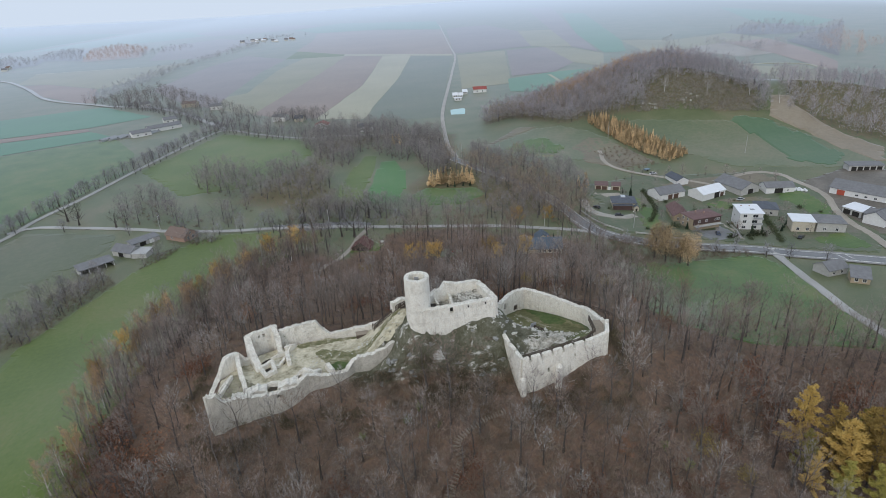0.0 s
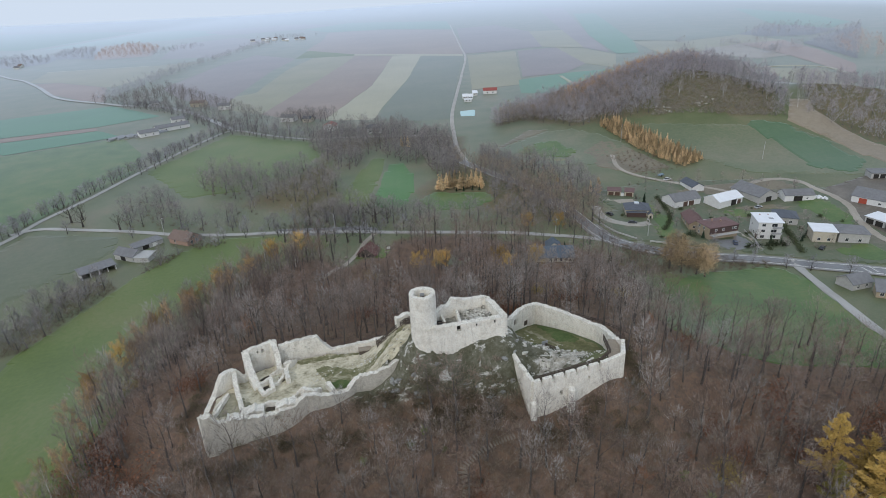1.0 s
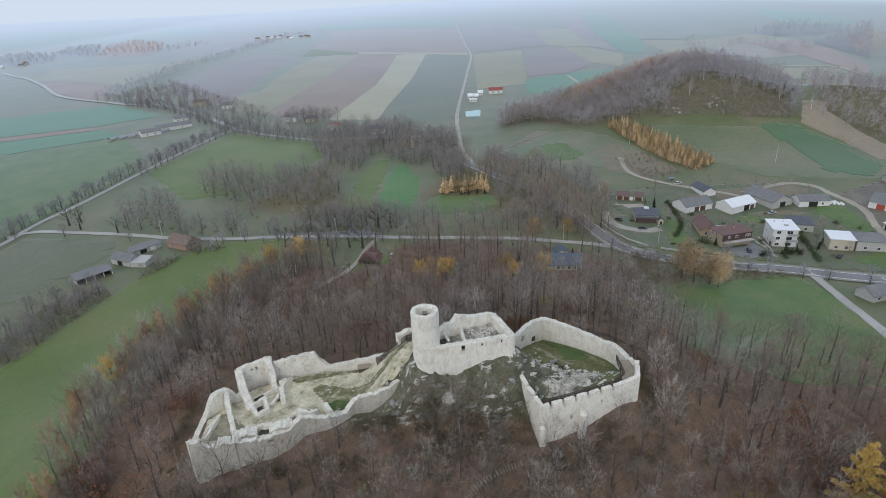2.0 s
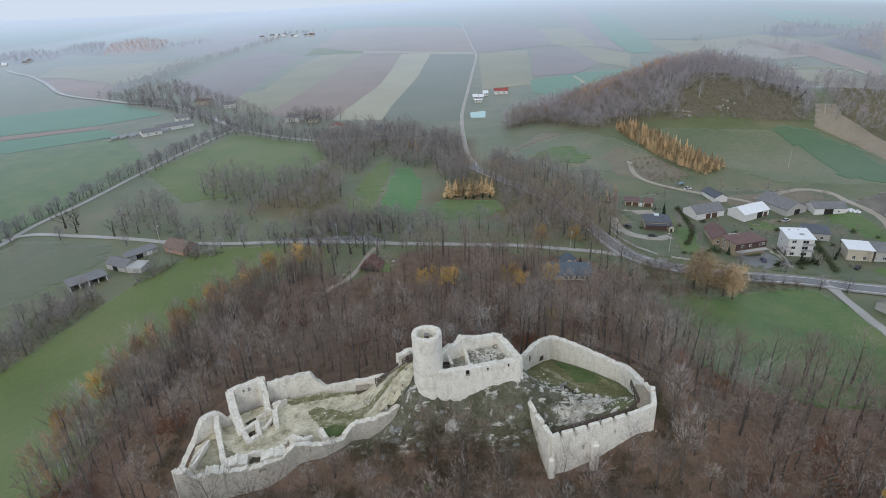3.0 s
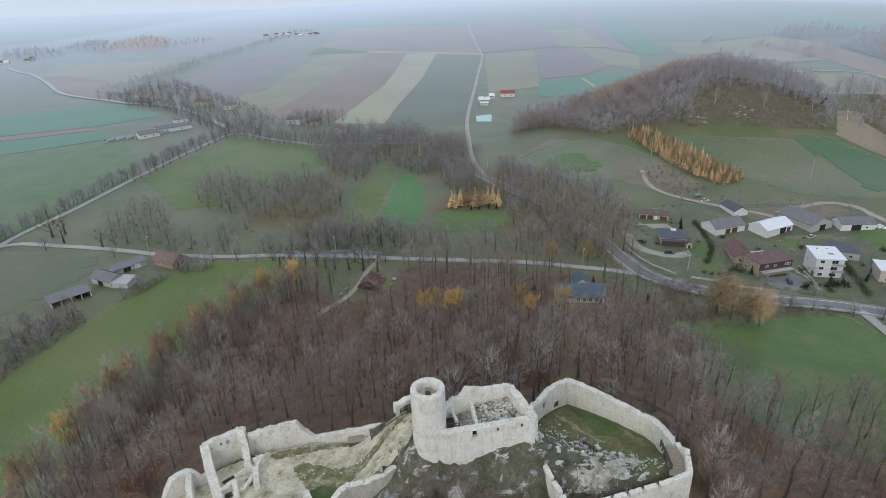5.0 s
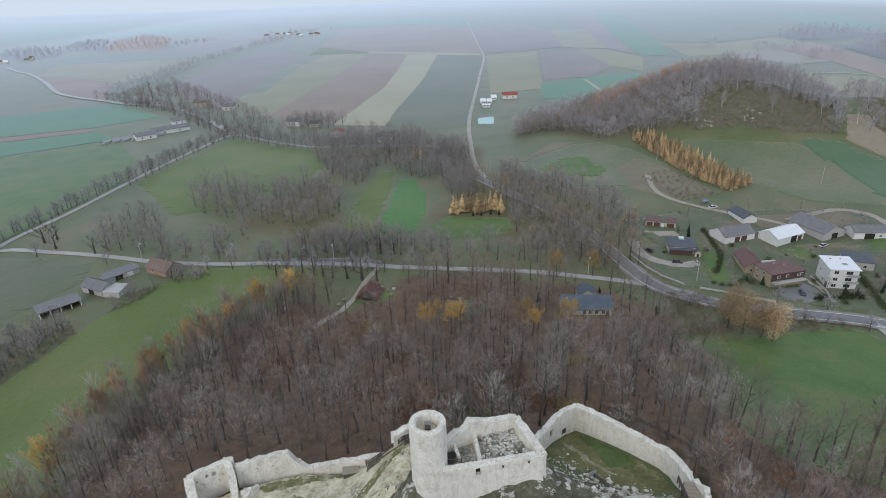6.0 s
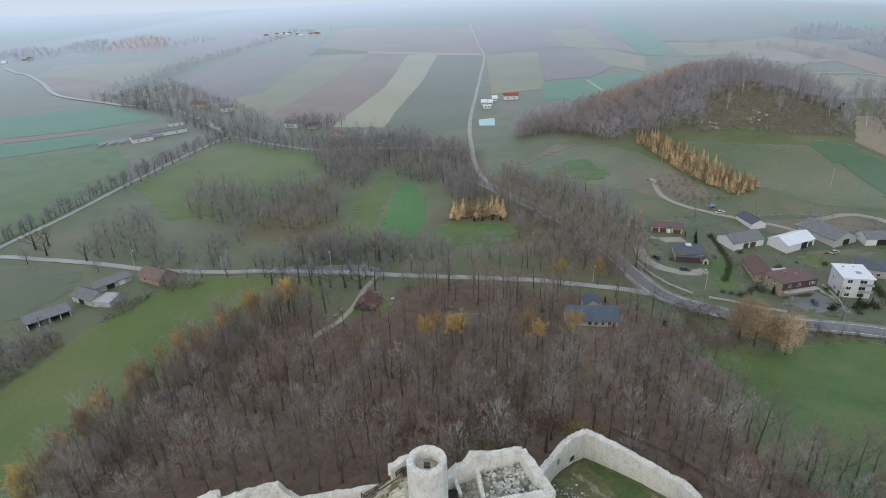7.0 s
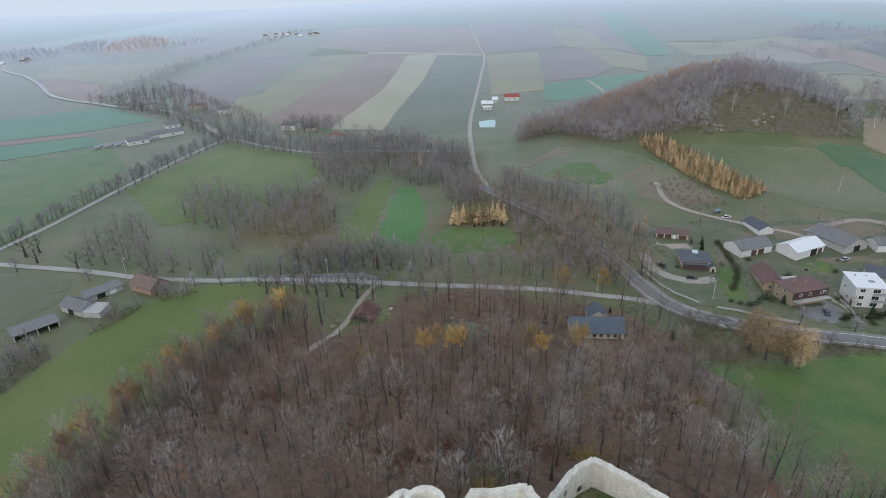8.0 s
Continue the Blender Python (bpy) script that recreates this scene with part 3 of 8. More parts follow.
for nm, poly, mt, lb in (
        ("garden", [(92, 122), (84, 150), (98, 160), (94, 186), (130, 196), (200, 186), (226, 150), (206, 100), (188, 82), (160, 94), (130, 109)], M_GARDEN, "village gardens with short grass"),
        ("drive", [(142, 108), (146.5, 106.5), (148, 118), (147, 129), (143.5, 127), (144, 117)], M_TRACK, "pinkish paved drive between two houses"),
        ("lawn", [(105, 126), (115, 121), (122, 140), (120, 165), (112, 168), (110, 140)], M_GREEN, "bright green lawn"),
        ("lawn", [(196, 164), (206, 151), (202, 126), (197, 118), (190, 128), (186, 148)], M_GREEN, "short green lawn behind the houses"),
        ("lawn", [(170, 99), (177, 105), (194, 106), (190, 86), (180, 88)], M_GREEN, "green lawn before the grey house"),
        ("lawn", [(148, 152), (160, 152), (166, 148), (158, 140), (150, 144)], M_GREEN, "lawn between the barns"),
        ("lawn", [(-31, 119), (-16, 118), (-14, 126), (-19, 131), (-29, 128)], M_MEADOW, "grass round the timber hut"),
        ("lawn", [(4, 106), (16, 104), (22, 110), (12, 116), (4, 114)], M_DULL, "rough grass by the red playhouse"),
        ("forecourt", [(96, 176), (100, 168), (112, 164), (114, 172), (106, 176)], M_TRACK, "brown paved yard before the garages"),
        ("forecourt", [(128, 120), (142, 124), (147, 118), (140, 107), (128, 110)], M_ROAD, "paved yard before the brown house"),
        ("parking", [(-74, 164), (-28, 160), (-16, 151.5), (-55, 151.5)], M_ROAD, "grey paved parking strip beside the lane"),
        ("yard", [(146, 150), (166, 156), (185, 153), (186, 147), (170, 148), (152, 146)], M_MUD_GRASS, "worn ground before the barns"),
        ("yard", [(128, 172), (150, 188), (196, 184), (205, 172), (186, 168), (150, 172), (140, 170)], M_MUD_GRASS, "trampled grass behind the barns"),
        ("yard", [(208, 166), (221, 170), (243, 178), (262, 168), (250, 140), (226, 118), (206, 96), (199, 98), (203, 129), (211, 150)], M_MUD, "muddy farmyard with wheel ruts")):
    patch(nm, poly, mt, 4, 0.34 if nm != "garden" else 0.29, 0.6, lb)

LANE = [(-215, 186), (-203, 192), (-179, 186), (-151, 178), (-120, 167), (-92, 161), (-71, 159), (-40, 154), (-15, 148), (9, 143), (30, 139), (44, 136), (53, 133), (63, 130), (73, 127), (82, 123)]
MAIN_ROAD = [(30, 262), (46, 230), (60, 205), (71, 179), (76, 160), (79.5, 141), (83, 126), (89, 117), (98.5, 110), (107, 106), (116, 103), (125, 100.5), (134, 98.5), (145, 95), (155.5, 89.5), (164.5, 85.5), (173, 81.5), (184, 74.5), (300, 10)]
NS_TRACK = [(34, 262), (31, 290), (32, 338), (37, 418), (53, 543), (71, 679), (96, 880), (106, 1090), (140, 1770)]
TREE_ROAD = [(-230, 120), (-213, 174), (-211, 195), (-209, 210), (-201, 242), (-191, 302), (-176, 374), (-160, 416), (-128, 391), (-100, 370), (-78, 358), (-50, 356), (20, 340)]
tagged(strip("road", LANE, 3.3, M_LANE, 0.32, edge=0.3), "pale narrow country lane", kind="structure")
for side in (-1, 1):
    tagged(strip("pavement", MAIN_ROAD[5:], 1.1, M_PAVING, 0.4, shift=side * 3.9), "pale concrete pavement beside the road", kind="structure")
tagged(strip("track", [(193, 80), (198, 100), (199, 112), (203, 129), (209, 143), (210, 155), (208, 167), (206, 178), (194, 185), (168, 178)], 3.4, M_TRACK, 0.34, 2.0, edge=0.8), "rutted dirt lane to the farm", kind="structure")
tagged(strip("track", [(395, 560), (435, 555), (461, 528), (447, 464)], 5.0, M_STRAW, 0.3, edge=1.0), "pale sandy track beyond the hill", kind="structure")
tagged(strip("track", [(183, 601), (180, 520)], 4.0, M_STRAW, 0.3, edge=1.0), "pale field track behind the hill", kind="structure")
tagged(strip("road", MAIN_ROAD, 6.4, M_ROAD, 0.36), "grey asphalt road through the village", kind="structure")
tagged(strip("road", TREE_ROAD, 3.4, M_LANE, 0.3), "asphalt road between tree rows", kind="structure")
tagged(strip("track", NS_TRACK, 3.2, M_TRACK, 0.3), "pale straight field track", kind="structure")
tagged(strip("track", [(150, 96), (147, 78), (144, 57), (141, 39), (141, 10)], 3.6, M_LANE, 0.36, edge=0.6), "pale gravel lane across the meadow", kind="structure")
tagged(strip("track", [(-21, 150), (-26, 138), (-29, 124), (-33, 112), (-38, 106), (-41, 100)], 2.2, M_TRACK, 0.3, edge=0.5), "trodden path up to the castle", kind="structure")
tagged(strip("track", [(-800, 1120), (-716, 1024), (-670, 979), (-573, 855), (-490, 739), (-436, 684), (-371, 635), (-341, 610), (-262, 560), (-180, 450), (-161, 418)], 6.0, M_LANE, 0.7, 15), "pale lane winding between fields", kind="structure")
tagged(strip("track", [(126, 246), (122, 222), (128, 206), (142, 192), (158, 180), (166, 172)], 2.6, M_TRACK, 0.36, edge=0.4), "farm track behind the barns", kind="structure")
tagged(strip("drive", [(90.5, 165), (89, 156), (90.5, 148), (95.5, 142), (103, 139.5), (109, 141)], 4.6, M_DUSTPATH, 0.38, 1.5, edge=0.5), "curved beige gravel drive before a house", kind="structure")
for side in (-1, 1):
    tagged(strip("road_line", MAIN_ROAD, 0.2, M_LINE, 0.42, shift=side * 2.9), "white painted edge line", kind="structure")


# ---- castle ----
def lump(store, at, size, rng):
    """A rough block of stone added to (verts, faces)."""
    i = len(store[0])
    turn = Matrix.Rotation(rng.uniform(0, 3), 3, "Z") @ Matrix.Rotation(rng.uniform(-0.3, 0.3), 3, "X")
    for x, y, z in itertools.product((-1, 1), repeat=3):
        c = Vector((x * rng.uniform(0.7, 1.4), y * rng.uniform(0.6, 1.1), z * rng.uniform(0.5, 0.9))) * size
        store[0].append(at + turn @ c)
    store[1].extend(tuple(i + k for k in f) for f in ((0, 1, 3, 2), (4, 6, 7, 5), (0, 4, 5, 1), (2, 3, 7, 6), (0, 2, 6, 4), (1, 5, 7, 3)))


def rubble_wall(name, line, thick, parent, label="", gaps=(), openings=(), base=-1.5, ragged=0.35, step=0.6, material=None):
    """A ragged masonry wall along points (x, y, top). gaps: (from, to, drop) notches in the crest; openings: (from, to, sill, head), along the wall and in world height."""
    pts = [Vector(p) for p in line]
    run, marks = 0.0, []
    for a, b in zip(pts, pts[1:]):
        marks.append((run, a, b))
        run += (b - a).to_2d().length
    cuts = sorted({round(min(run, c), 3) for c in [*np.arange(0, run, step), run, *(m[0] for m in marks), *(v for g in gaps for v in g[:2]), *(v for o in openings for v in o[:2])]})

    def at(s):
        r0, a, b = [m for m in marks if m[0] <= s + 1e-6][-1]
        k = (s - r0) / max(1e-6, (b - a).to_2d().length)
        p = a.lerp(b, k)
        return p

    def normal(s):
        d = at(min(run, s + 0.5)) - at(max(0, s - 0.5))
        v = Vector((-d.y, d.x))
        return v.normalized()
    verts, faces, tops = [], [], []
    prev = None
    for s0, s1 in zip(cuts, cuts[1:]):
        mid = (s0 + s1) / 2
        drop = sum(g[2] for g in gaps if g[0] < mid < g[1])
        spans = [(-99, 999)]
        for o in openings:
            if o[0] < mid < o[1]:
                spans = [(-99, o[2]), (o[3], 999)]
        for lo, hi in spans:
            cols = []
            for s in (s0, s1):
                p, nn = at(s), normal(s)
                g = min(ground_z(p.x + nn.x * thick, p.y + nn.y * thick), ground_z(p.x - nn.x * thick, p.y - nn.y * thick)) + base
                top = p.z - 0.3 - drop + ragged * 0.45 * math.floor(2.2 * noise.noise((p.x * 0.55, p.y * 0.55, 11.0)) + 0.5) + (ragged * noise.noise((p.x * 0.9, p.y * 0.9, 2.0)) + 0.5 * ragged * noise.noise((p.x * 2.7, p.y * 2.7, 5.0)))
                z0, z1 = max(lo, g), min(hi, max(top, g + 0.4))
                cols.append((p, nn, z0, max(z1, z0 + 0.05)))
            k = max(1, int((cols[0][3] - cols[0][2]) / 0.7))
            base_i = len(verts)
            for p, nn, z0, z1 in cols:
                for j in range(k + 1):
                    z = z0 + (z1 - z0) * j / k
                    for side in (-1, 1):
                        w = thick / 2 * (1.0 + 0.10 * (1 - j / k)) + 0.10 * noise.noise((p.x * 0.8, p.y * 0.8 + 9 * side, z * 0.8)) + 0.07 * noise.noise((p.x * 2.6, p.y * 2.6 + 9 * side, z * 2.6))
                        verts.append((p.x + nn.x * side * w, p.y + nn.y * side * w, z + (0.06 * noise.noise((p.x * 3, p.y * 3, side)) if j == k else 0)))
            h = 2 * (k + 1)
            for j in range(k):
                a, b = base_i + 2 * j, base_i + h + 2 * j
                faces.append((a, b, b + 2, a + 2))
                faces.append((a + 1, a + 3, b + 3, b + 1))
                faces.append((a, a + 2, a + 3, a + 1))
                faces.append((b, b + 1, b + 3, b + 2))
            a, b = base_i + 2 * k, base_i + h + 2 * k
            tops.append(len(faces))
            faces.append((a, b, b + 1, a + 1))
            faces.append((base_i, base_i + 1, base_i + h + 1, base_i + h))
    crumbs = ([], [])
    rs = random.Random(int(run * 1000))
    for i in range(int(run * 5.0)):
        s = rs.uniform(0, run)
        if any(o[0] - 0.3 < s < o[1] + 0.3 for o in gaps):
            continue
        p, nn = at(s), normal(s)
        top = p.z - 0.3 + ragged * 0.45 * math.floor(2.2 * noise.noise((p.x * 0.55, p.y * 0.55, 11.0)) + 0.5) + (ragged * noise.noise((p.x * 0.9, p.y * 0.9, 2.0)) + 0.5 * ragged * noise.noise((p.x * 2.7, p.y * 2.7, 5.0)))
        lump(crumbs, Vector((p.x, p.y, top)) + nn.to_3d() * thick * rs.choice((-0.44, 0.44, rs.uniform(-0.4, 0.4))), rs.uniform(0.05, 0.13) * min(1.0, 0.45 + ragged * 2), rs)
    tagged(part("crest_rubble", mesh("crest_rubble", *crumbs, M_CREST), None, parent), "loose weathered crest stones", kind="stuff")
    me = mesh(name, verts, faces, material or M_WALL)
    me.materials.append(M_CREST)
    for i in tops:
        me.polygons[i].material_index = 1
    bm = bmesh.new()
    bm.from_mesh(me)
    bmesh.ops.remove_doubles(bm, verts=list(bm.verts), dist=0.02)
    bm.to_mesh(me)
    bm.free()
    return part(name, me, None, parent, label)


def round_tower():
    t = thing("round_tower", "round pale limestone tower with an open broken top", "tower", at=(-1.75, 0.0, 0))
    N, verts, faces = 56, [], []
    levels = [26.0, 30.5, 32.5, 33.4, 35, 37, 39, 41, 43, 44.8, 46.1]
    for j, z in enumerate(levels):
        for i in range(N):
            a = 2 * math.pi * i / N
            r = 2.86 + 0.05 * noise.noise((math.cos(a) * 4, math.sin(a) * 4, z * 0.9)) + (0.5 * min(1.6, (33.6 - z) / 3) * (1 + 0.6 * noise.noise((math.cos(a) * 2, math.sin(a) * 2, z * 0.5))) if z < 33.6 else 0)
            zz = z + (0.16 * noise.noise((math.cos(a) * 3, math.sin(a) * 3, 8)) if j == len(levels) - 1 else 0)
            verts.append((r * math.cos(a), r * math.sin(a), zz))
    for r, z in ((2.72, 46.32), (1.95, 46.28), (1.78, 46.0), (1.74, 44.6)):
        for i in range(N):
            a = 2 * math.pi * i / N
            w = 0.05 * noise.noise((math.cos(a) * 6, math.sin(a) * 6, z))
            verts.append(((r + w) * math.cos(a), (r + w) * math.sin(a), z + 0.14 * noise.noise((math.cos(a) * 3, math.sin(a) * 3, 8)) * (z > 45)))
    rows = len(levels) + 4
    faces = [(j * N + i, j * N + (i + 1) % N, (j + 1) * N + (i + 1) % N, (j + 1) * N + i) for j in range(rows - 1) for i in range(N)]
    me = mesh("shaft", verts, faces, M_WALL)
    me.materials.append(M_CREST)
    for i in range(N * len(levels) - N, N * (len(levels) + 2)):
        me.polygons[i].material_index = 1
    part("shaft", me, None, t)
    bm = bmesh.new()
    bmesh.ops.create_cone(bm, cap_ends=True, segments=40, radius1=1.76, radius2=1.76, depth=0.3, matrix=Matrix.Translation((0, 0, 44.5)))
    part("tower_floor", bm, M_SAND, t, "pale rubble floor inside the tower top")
    hatch = part("hatch", soften(boxes((-0.45, 0.45, -0.1, 0.75, 44.64, 45.05)), 0.04), M_DARKWOOD, t, "dark hatch box")
    part("hatch_lid", boxes((-0.5, 0.5, 0.68, 0.76, 45.0, 45.75)), M_GREYMETAL, hatch, "open grey lid")


M_DARKWOOD = plain("weathered_dark_wood", (0.10, 0.08, 0.065), 0.85, 0.4, 3)
M_PALEWOOD = plain("weathered_plank", (0.30, 0.255, 0.20), 0.85, 0.3, 3)
M_GREYMETAL = plain("grey_metal", (0.30, 0.31, 0.32), 0.5, 0.2, 2)
# Near-black fill: the shade inside openings is put into the colour.
M_HOLE_SHADE = plain("recess_shade", (0.03, 0.028, 0.025), 0.95, 0.3)
round_tower()

M_KEEPFLOOR = soil("keep_debris", (0.12, 0.115, 0.09), (0.25, 0.24, 0.20), (0.50, 0.48, 0.43), 0.5, 2.0, gloss=False)
keep = thing("keep", "roofless limestone keep on the crag beside the tower", "castle keep")
rubble_wall("front_wall", [(-1.6, -2.35, 38.6), (0.4, -2.45, 39.3), (5, -2.0, 39.5), (16.0, -1.0, 40.3)], 1.3, keep, openings=((6.9, 7.7, 37.7, 39.05), (11.05, 11.4, 38.3, 39.1), (15.1, 15.45, 38.6, 39.4)), ragged=0.15, base=-3.5)
rubble_wall("side_wall", [(15.9, -1.2, 40.3), (12.9, 7.1, 40.5)], 1.4, keep, ragged=0.2, base=-3.5)
rubble_wall("back_wall", [(13.1, 7.1, 40.5), (9, 6.5, 40.7), (6.2, 6.0, 41.3), (5.0, 5.7, 41.6), (3.6, 5.0, 40.3), (0.2, 3.2, 39.6)], 1.3, keep, ragged=0.35)
rubble_wall("inner_wall", [(6.4, -1.6, 38.7), (5.8, 5.4, 38.9)], 0.6, keep, ragged=0.2)
rubble_wall("inner_wall", [(3.0, 1.2, 38.1), (2.3, 4.0, 38.6)], 0.5, keep, openings=((0.8, 1.8, 36, 37.9),), ragged=0.15)
floor = patch("keep_floor", [(0.8, -1.9), (15.2, -0.5), (12.5, 6.6), (5, 5.3), (0.8, 3.2)], M_KEEPFLOOR, 0.4, 0.0, 0.05, "grey rubble floor inside the keep")
for v in floor.data.vertices:
    heap = max(0.0, min(1.0, (v.co.x - 5.5) / 3))
    v.co.z = 36.9 + 1.0 * heap + (0.2 + 0.6 * heap) * noise.fractal((v.co.x * 0.7, v.co.y * 0.7, 4), 0.7, 2.0, 4)

# Added dark plates paint the shade inside the keep windows.
for x, y, z, w, h in ((5.65, -1.95, 38.38, 0.9, 1.5), (9.62, -1.9, 38.7, 0.5, 0.9), (13.65, -1.55, 39.0, 0.5, 0.9)):
    shade_panel = part("window_shade", soften(boxes((-w / 2, w / 2, -0.04, 0.04, -h / 2, h / 2)), 0.02), M_HOLE_SHADE, keep, "dark panel painting the shade inside a window")
    shade_panel.matrix_local = pose(x, y, z, 0, 0, 5)
# Dark slab drawn in place of the shaded pit opening.
part("shade_slab", soften(boxes((0.9, 2.4, 0.6, 2.6, 37.2, 37.5)), 0.05), M_HOLE_SHADE, keep, "dark slab painting the shade of an open pit")
rail = part("rail", boxes((0.9, 3.4, -0.1, 0.0, 38.5, 38.6), (0.9, 3.4, -0.1, 0.0, 38.0, 38.08), (0.9, 1.0, -0.1, 0.0, 37.0, 38.6), (3.3, 3.4, -0.1, 0.0, 37.0, 38.6)), M_DARKWOOD, keep, "dark wooden safety rail")
debris = ([], [])
rs = random.Random(77)
for i in range(760):
    x, y = rs.uniform(6.8, 14.2), rs.uniform(-0.6, 6.2)
    if inside(x, y, ((6.8, -0.6), (14.8, 0.2), (12.4, 6.2), (6.6, 5.2))) and noise.noise((x * 0.5, y * 0.5, 3.0)) > rs.uniform(-0.35, 0.25):
        lump(debris, Vector((x, y, 37.9 + 0.9 * noise.fractal((x * 0.7, y * 0.7, 4), 0.7, 2.0, 4) * 0.8)), rs.uniform(0.07, 0.24), rs)
tagged(part("debris", mesh("debris", *debris, M_PALEROCK), None, keep), "fallen pale stones heaped inside the keep", kind="stuff")

west = thing("west_bailey_walls", "ruined limestone curtain walls of the lower courtyard", "castle wall")
rubble_wall("curtain_wall", [(-8.6, 12.6, 29.2), (-10.5, 13.3, 27.8), (-12.9, 13.6, 27.3), (-15.9, 14.0, 26.4), (-20.6, 14.2, 25.5), (-25.0, 14.2, 24.9), (-26.5, 14.2, 26.3), (-28.2, 14.1, 28.9), (-33, 12.9, 28.8), (-37.2, 11.6, 28.5)], 1.2, west, ragged=0.25, openings=tuple((s, s + 0.28, z, z + 0.28) for s, z in ((19.8, 27.0), (21.2, 27.6), (22.6, 26.4), (24.1, 27.7), (25.4, 26.6), (26.6, 27.5), (27.9, 26.2), (21.9, 25.6))))
rubble_wall("gatehouse_back_wall", [(-37.6, 12.3, 29.4), (-38.9, 11.9, 29.6), (-44.5, 8.3, 29.6)], 1.1, west, openings=((3.0, 3.25, 26.0, 26.25), (3.4, 4.1, 27.4, 28.4), (4.7, 5.2, 27.7, 28.4), (5.6, 5.85, 26.3, 26.55), (6.6, 6.85, 27.5, 27.9), (2.2, 2.4, 27.0, 27.25)), ragged=0.25)
rubble_wall("gatehouse_side_wall", [(-38.6, 11.6, 29.6), (-37.4, 9.8, 28.7), (-36.9, 8.6, 26.8), (-36.5, 7.0, 25.2)], 1.2, west, ragged=0.3)
rubble_wall("gatehouse_side_wall", [(-44.2, 8.3, 29.6), (-43.5, 6.6, 28.4), (-42.4, 4.4, 26.6), (-41.2, 2.4, 25.5), (-40.3, 0.8, 24.4)], 1.6, west, ragged=0.3)
rubble_wall("curtain_wall", [(-43.3, 5.2, 25.4), (-44.2, 4.4, 25.2), (-45.2, 4.3, 26.6), (-45.9, 3.8, 27.9), (-48.1, 1.4, 28.4), (-49.0, 0.3, 26.2), (-49.8, -0.6, 23.9), (-50.2, -4.5, 23.4), (-50.0, -7.6, 23.6), (-49.7, -9.6, 25.6), (-48.8, -11.2, 27.2)], 1.3, west, ragged=0.35)
rubble_wall("cross_wall", [(-45.9, 3.6, 27.8), (-44.8, 0.2, 26.6), (-43.8, -2.4, 24.6)], 1.0, west, ragged=0.3)
rubble_wall("curtain_wall", [(-49.0, -11.3, 27.2), (-46.9, -11.2, 26.8), (-45.6, -10.6, 24.7), (-41, -9.5, 24.7), (-34, -8.5, 24.6), (-30.5, -7.0, 25.2), (-28, -5.2, 26.6), (-25.2, -4.8, 25.6), (-23, -4.5, 25.2), (-19.5, -3.0, 25.0), (-17.9, -1.6, 26.6), (-16.4, -1.3, 27.4), (-13, -1.0, 28.0), (-10.3, -0.6, 29.0), (-7, 0.0, 30.8), (-5.0, 0.4, 32.2), (-3.9, -0.6, 33.0)], 1.2, west,
            openings=((14.6, 15.8, 22.9, 24.0), (5.2, 5.8, 20.8, 21.6)), ragged=0.5, base=-2.5, step=0.4, material=M_OLDWALL)
rubble_wall("stub_wall", [(-8.4, 11.8, 33.6), (-5.4, 13.6, 34.2), (-3.0, 12.2, 34.0)], 1.3, west, ragged=0.4)
rubble_wall("low_wall", [(-36.8, 6.4, 25.2), (-34.8, 7.4, 25.0), (-34.2, 9.2, 25.2)], 0.7, west, ragged=0.5)
rubble_wall("low_wall", [(-30.2, -2.0, 25.4), (-28.8, -3.4, 26.4), (-26.8, -3.6, 26.0), (-25.6, -2.2, 25.6)], 0.8, west, ragged=0.5)
rubble_wall("low_wall", [(-35.6, 7.8, 25.6), (-34.0, 8.8, 25.4), (-33.4, 10.4, 25.0)], 0.7, west, ragged=0.5)
rubble_wall("low_wall", [(-31.6, -5.6, 25.2), (-31.0, -3.0, 25.0), (-30.0, -1.4, 24.8)], 0.7, west, ragged=0.5)
rubble_wall("foundation", [(-40.3, 1.3, 24.9), (-38.4, -1.8, 24.8), (-36.5, -0.1, 24.9), (-38.0, 3.4, 25.1), (-40.2, 1.4, 24.9)], 0.9, west, ragged=0.2, step=0.4)
rubble_wall("low_wall", [(-36.9, 1.6, 24.7), (-35.9, 2.0, 24.8), (-34.9, 5.0, 25.0)], 0.6, west, ragged=0.3, step=0.4)
rubble_wall("low_wall", [(-34.7, 5.9, 25.8), (-33.5, 1.9, 25.3)], 1.0, west, ragged=0.4, openings=((1.2, 1.6, 24.4, 24.9), (2.6, 3.0, 24.2, 24.6)), step=0.4)
rubble_wall("low_wall", [(-38.6, 5.2, 24.6), (-36.8, 6.2, 24.9)], 0.6, west, ragged=0.4, step=0.4)
rubble_wall("wall_core", [(-41.4, -7.5, 24.9), (-39.0, -7.0, 25.1), (-37.2, -6.8, 24.9)], 2.6, west, ragged=0.4, step=0.4, material=M_OLDWALL)
rubble_wall("wall_core", [(-34.8, -6.6, 25.0), (-32.4, -6.2, 25.2), (-30.2, -5.6, 25.4)], 2.4, west, ragged=0.45, step=0.4, material=M_OLDWALL)
rubble_wall("low_wall", [(-37.4, -5.4, 25.0), (-34.6, -5.2, 25.1)], 0.6, west, ragged=0.3, step=0.4)
rubble_wall("wall_core", [(-44.2, -9.7, 25.3), (-41.0, -9.2, 25.0)], 2.2, west, ragged=0.5, step=0.4, material=M_OLDWALL)
rubble_wall("low_wall", [(-47.4, -8.2, 24.9), (-46.3, -1.4, 25.2)], 0.5, west, ragged=0.2, step=0.5)
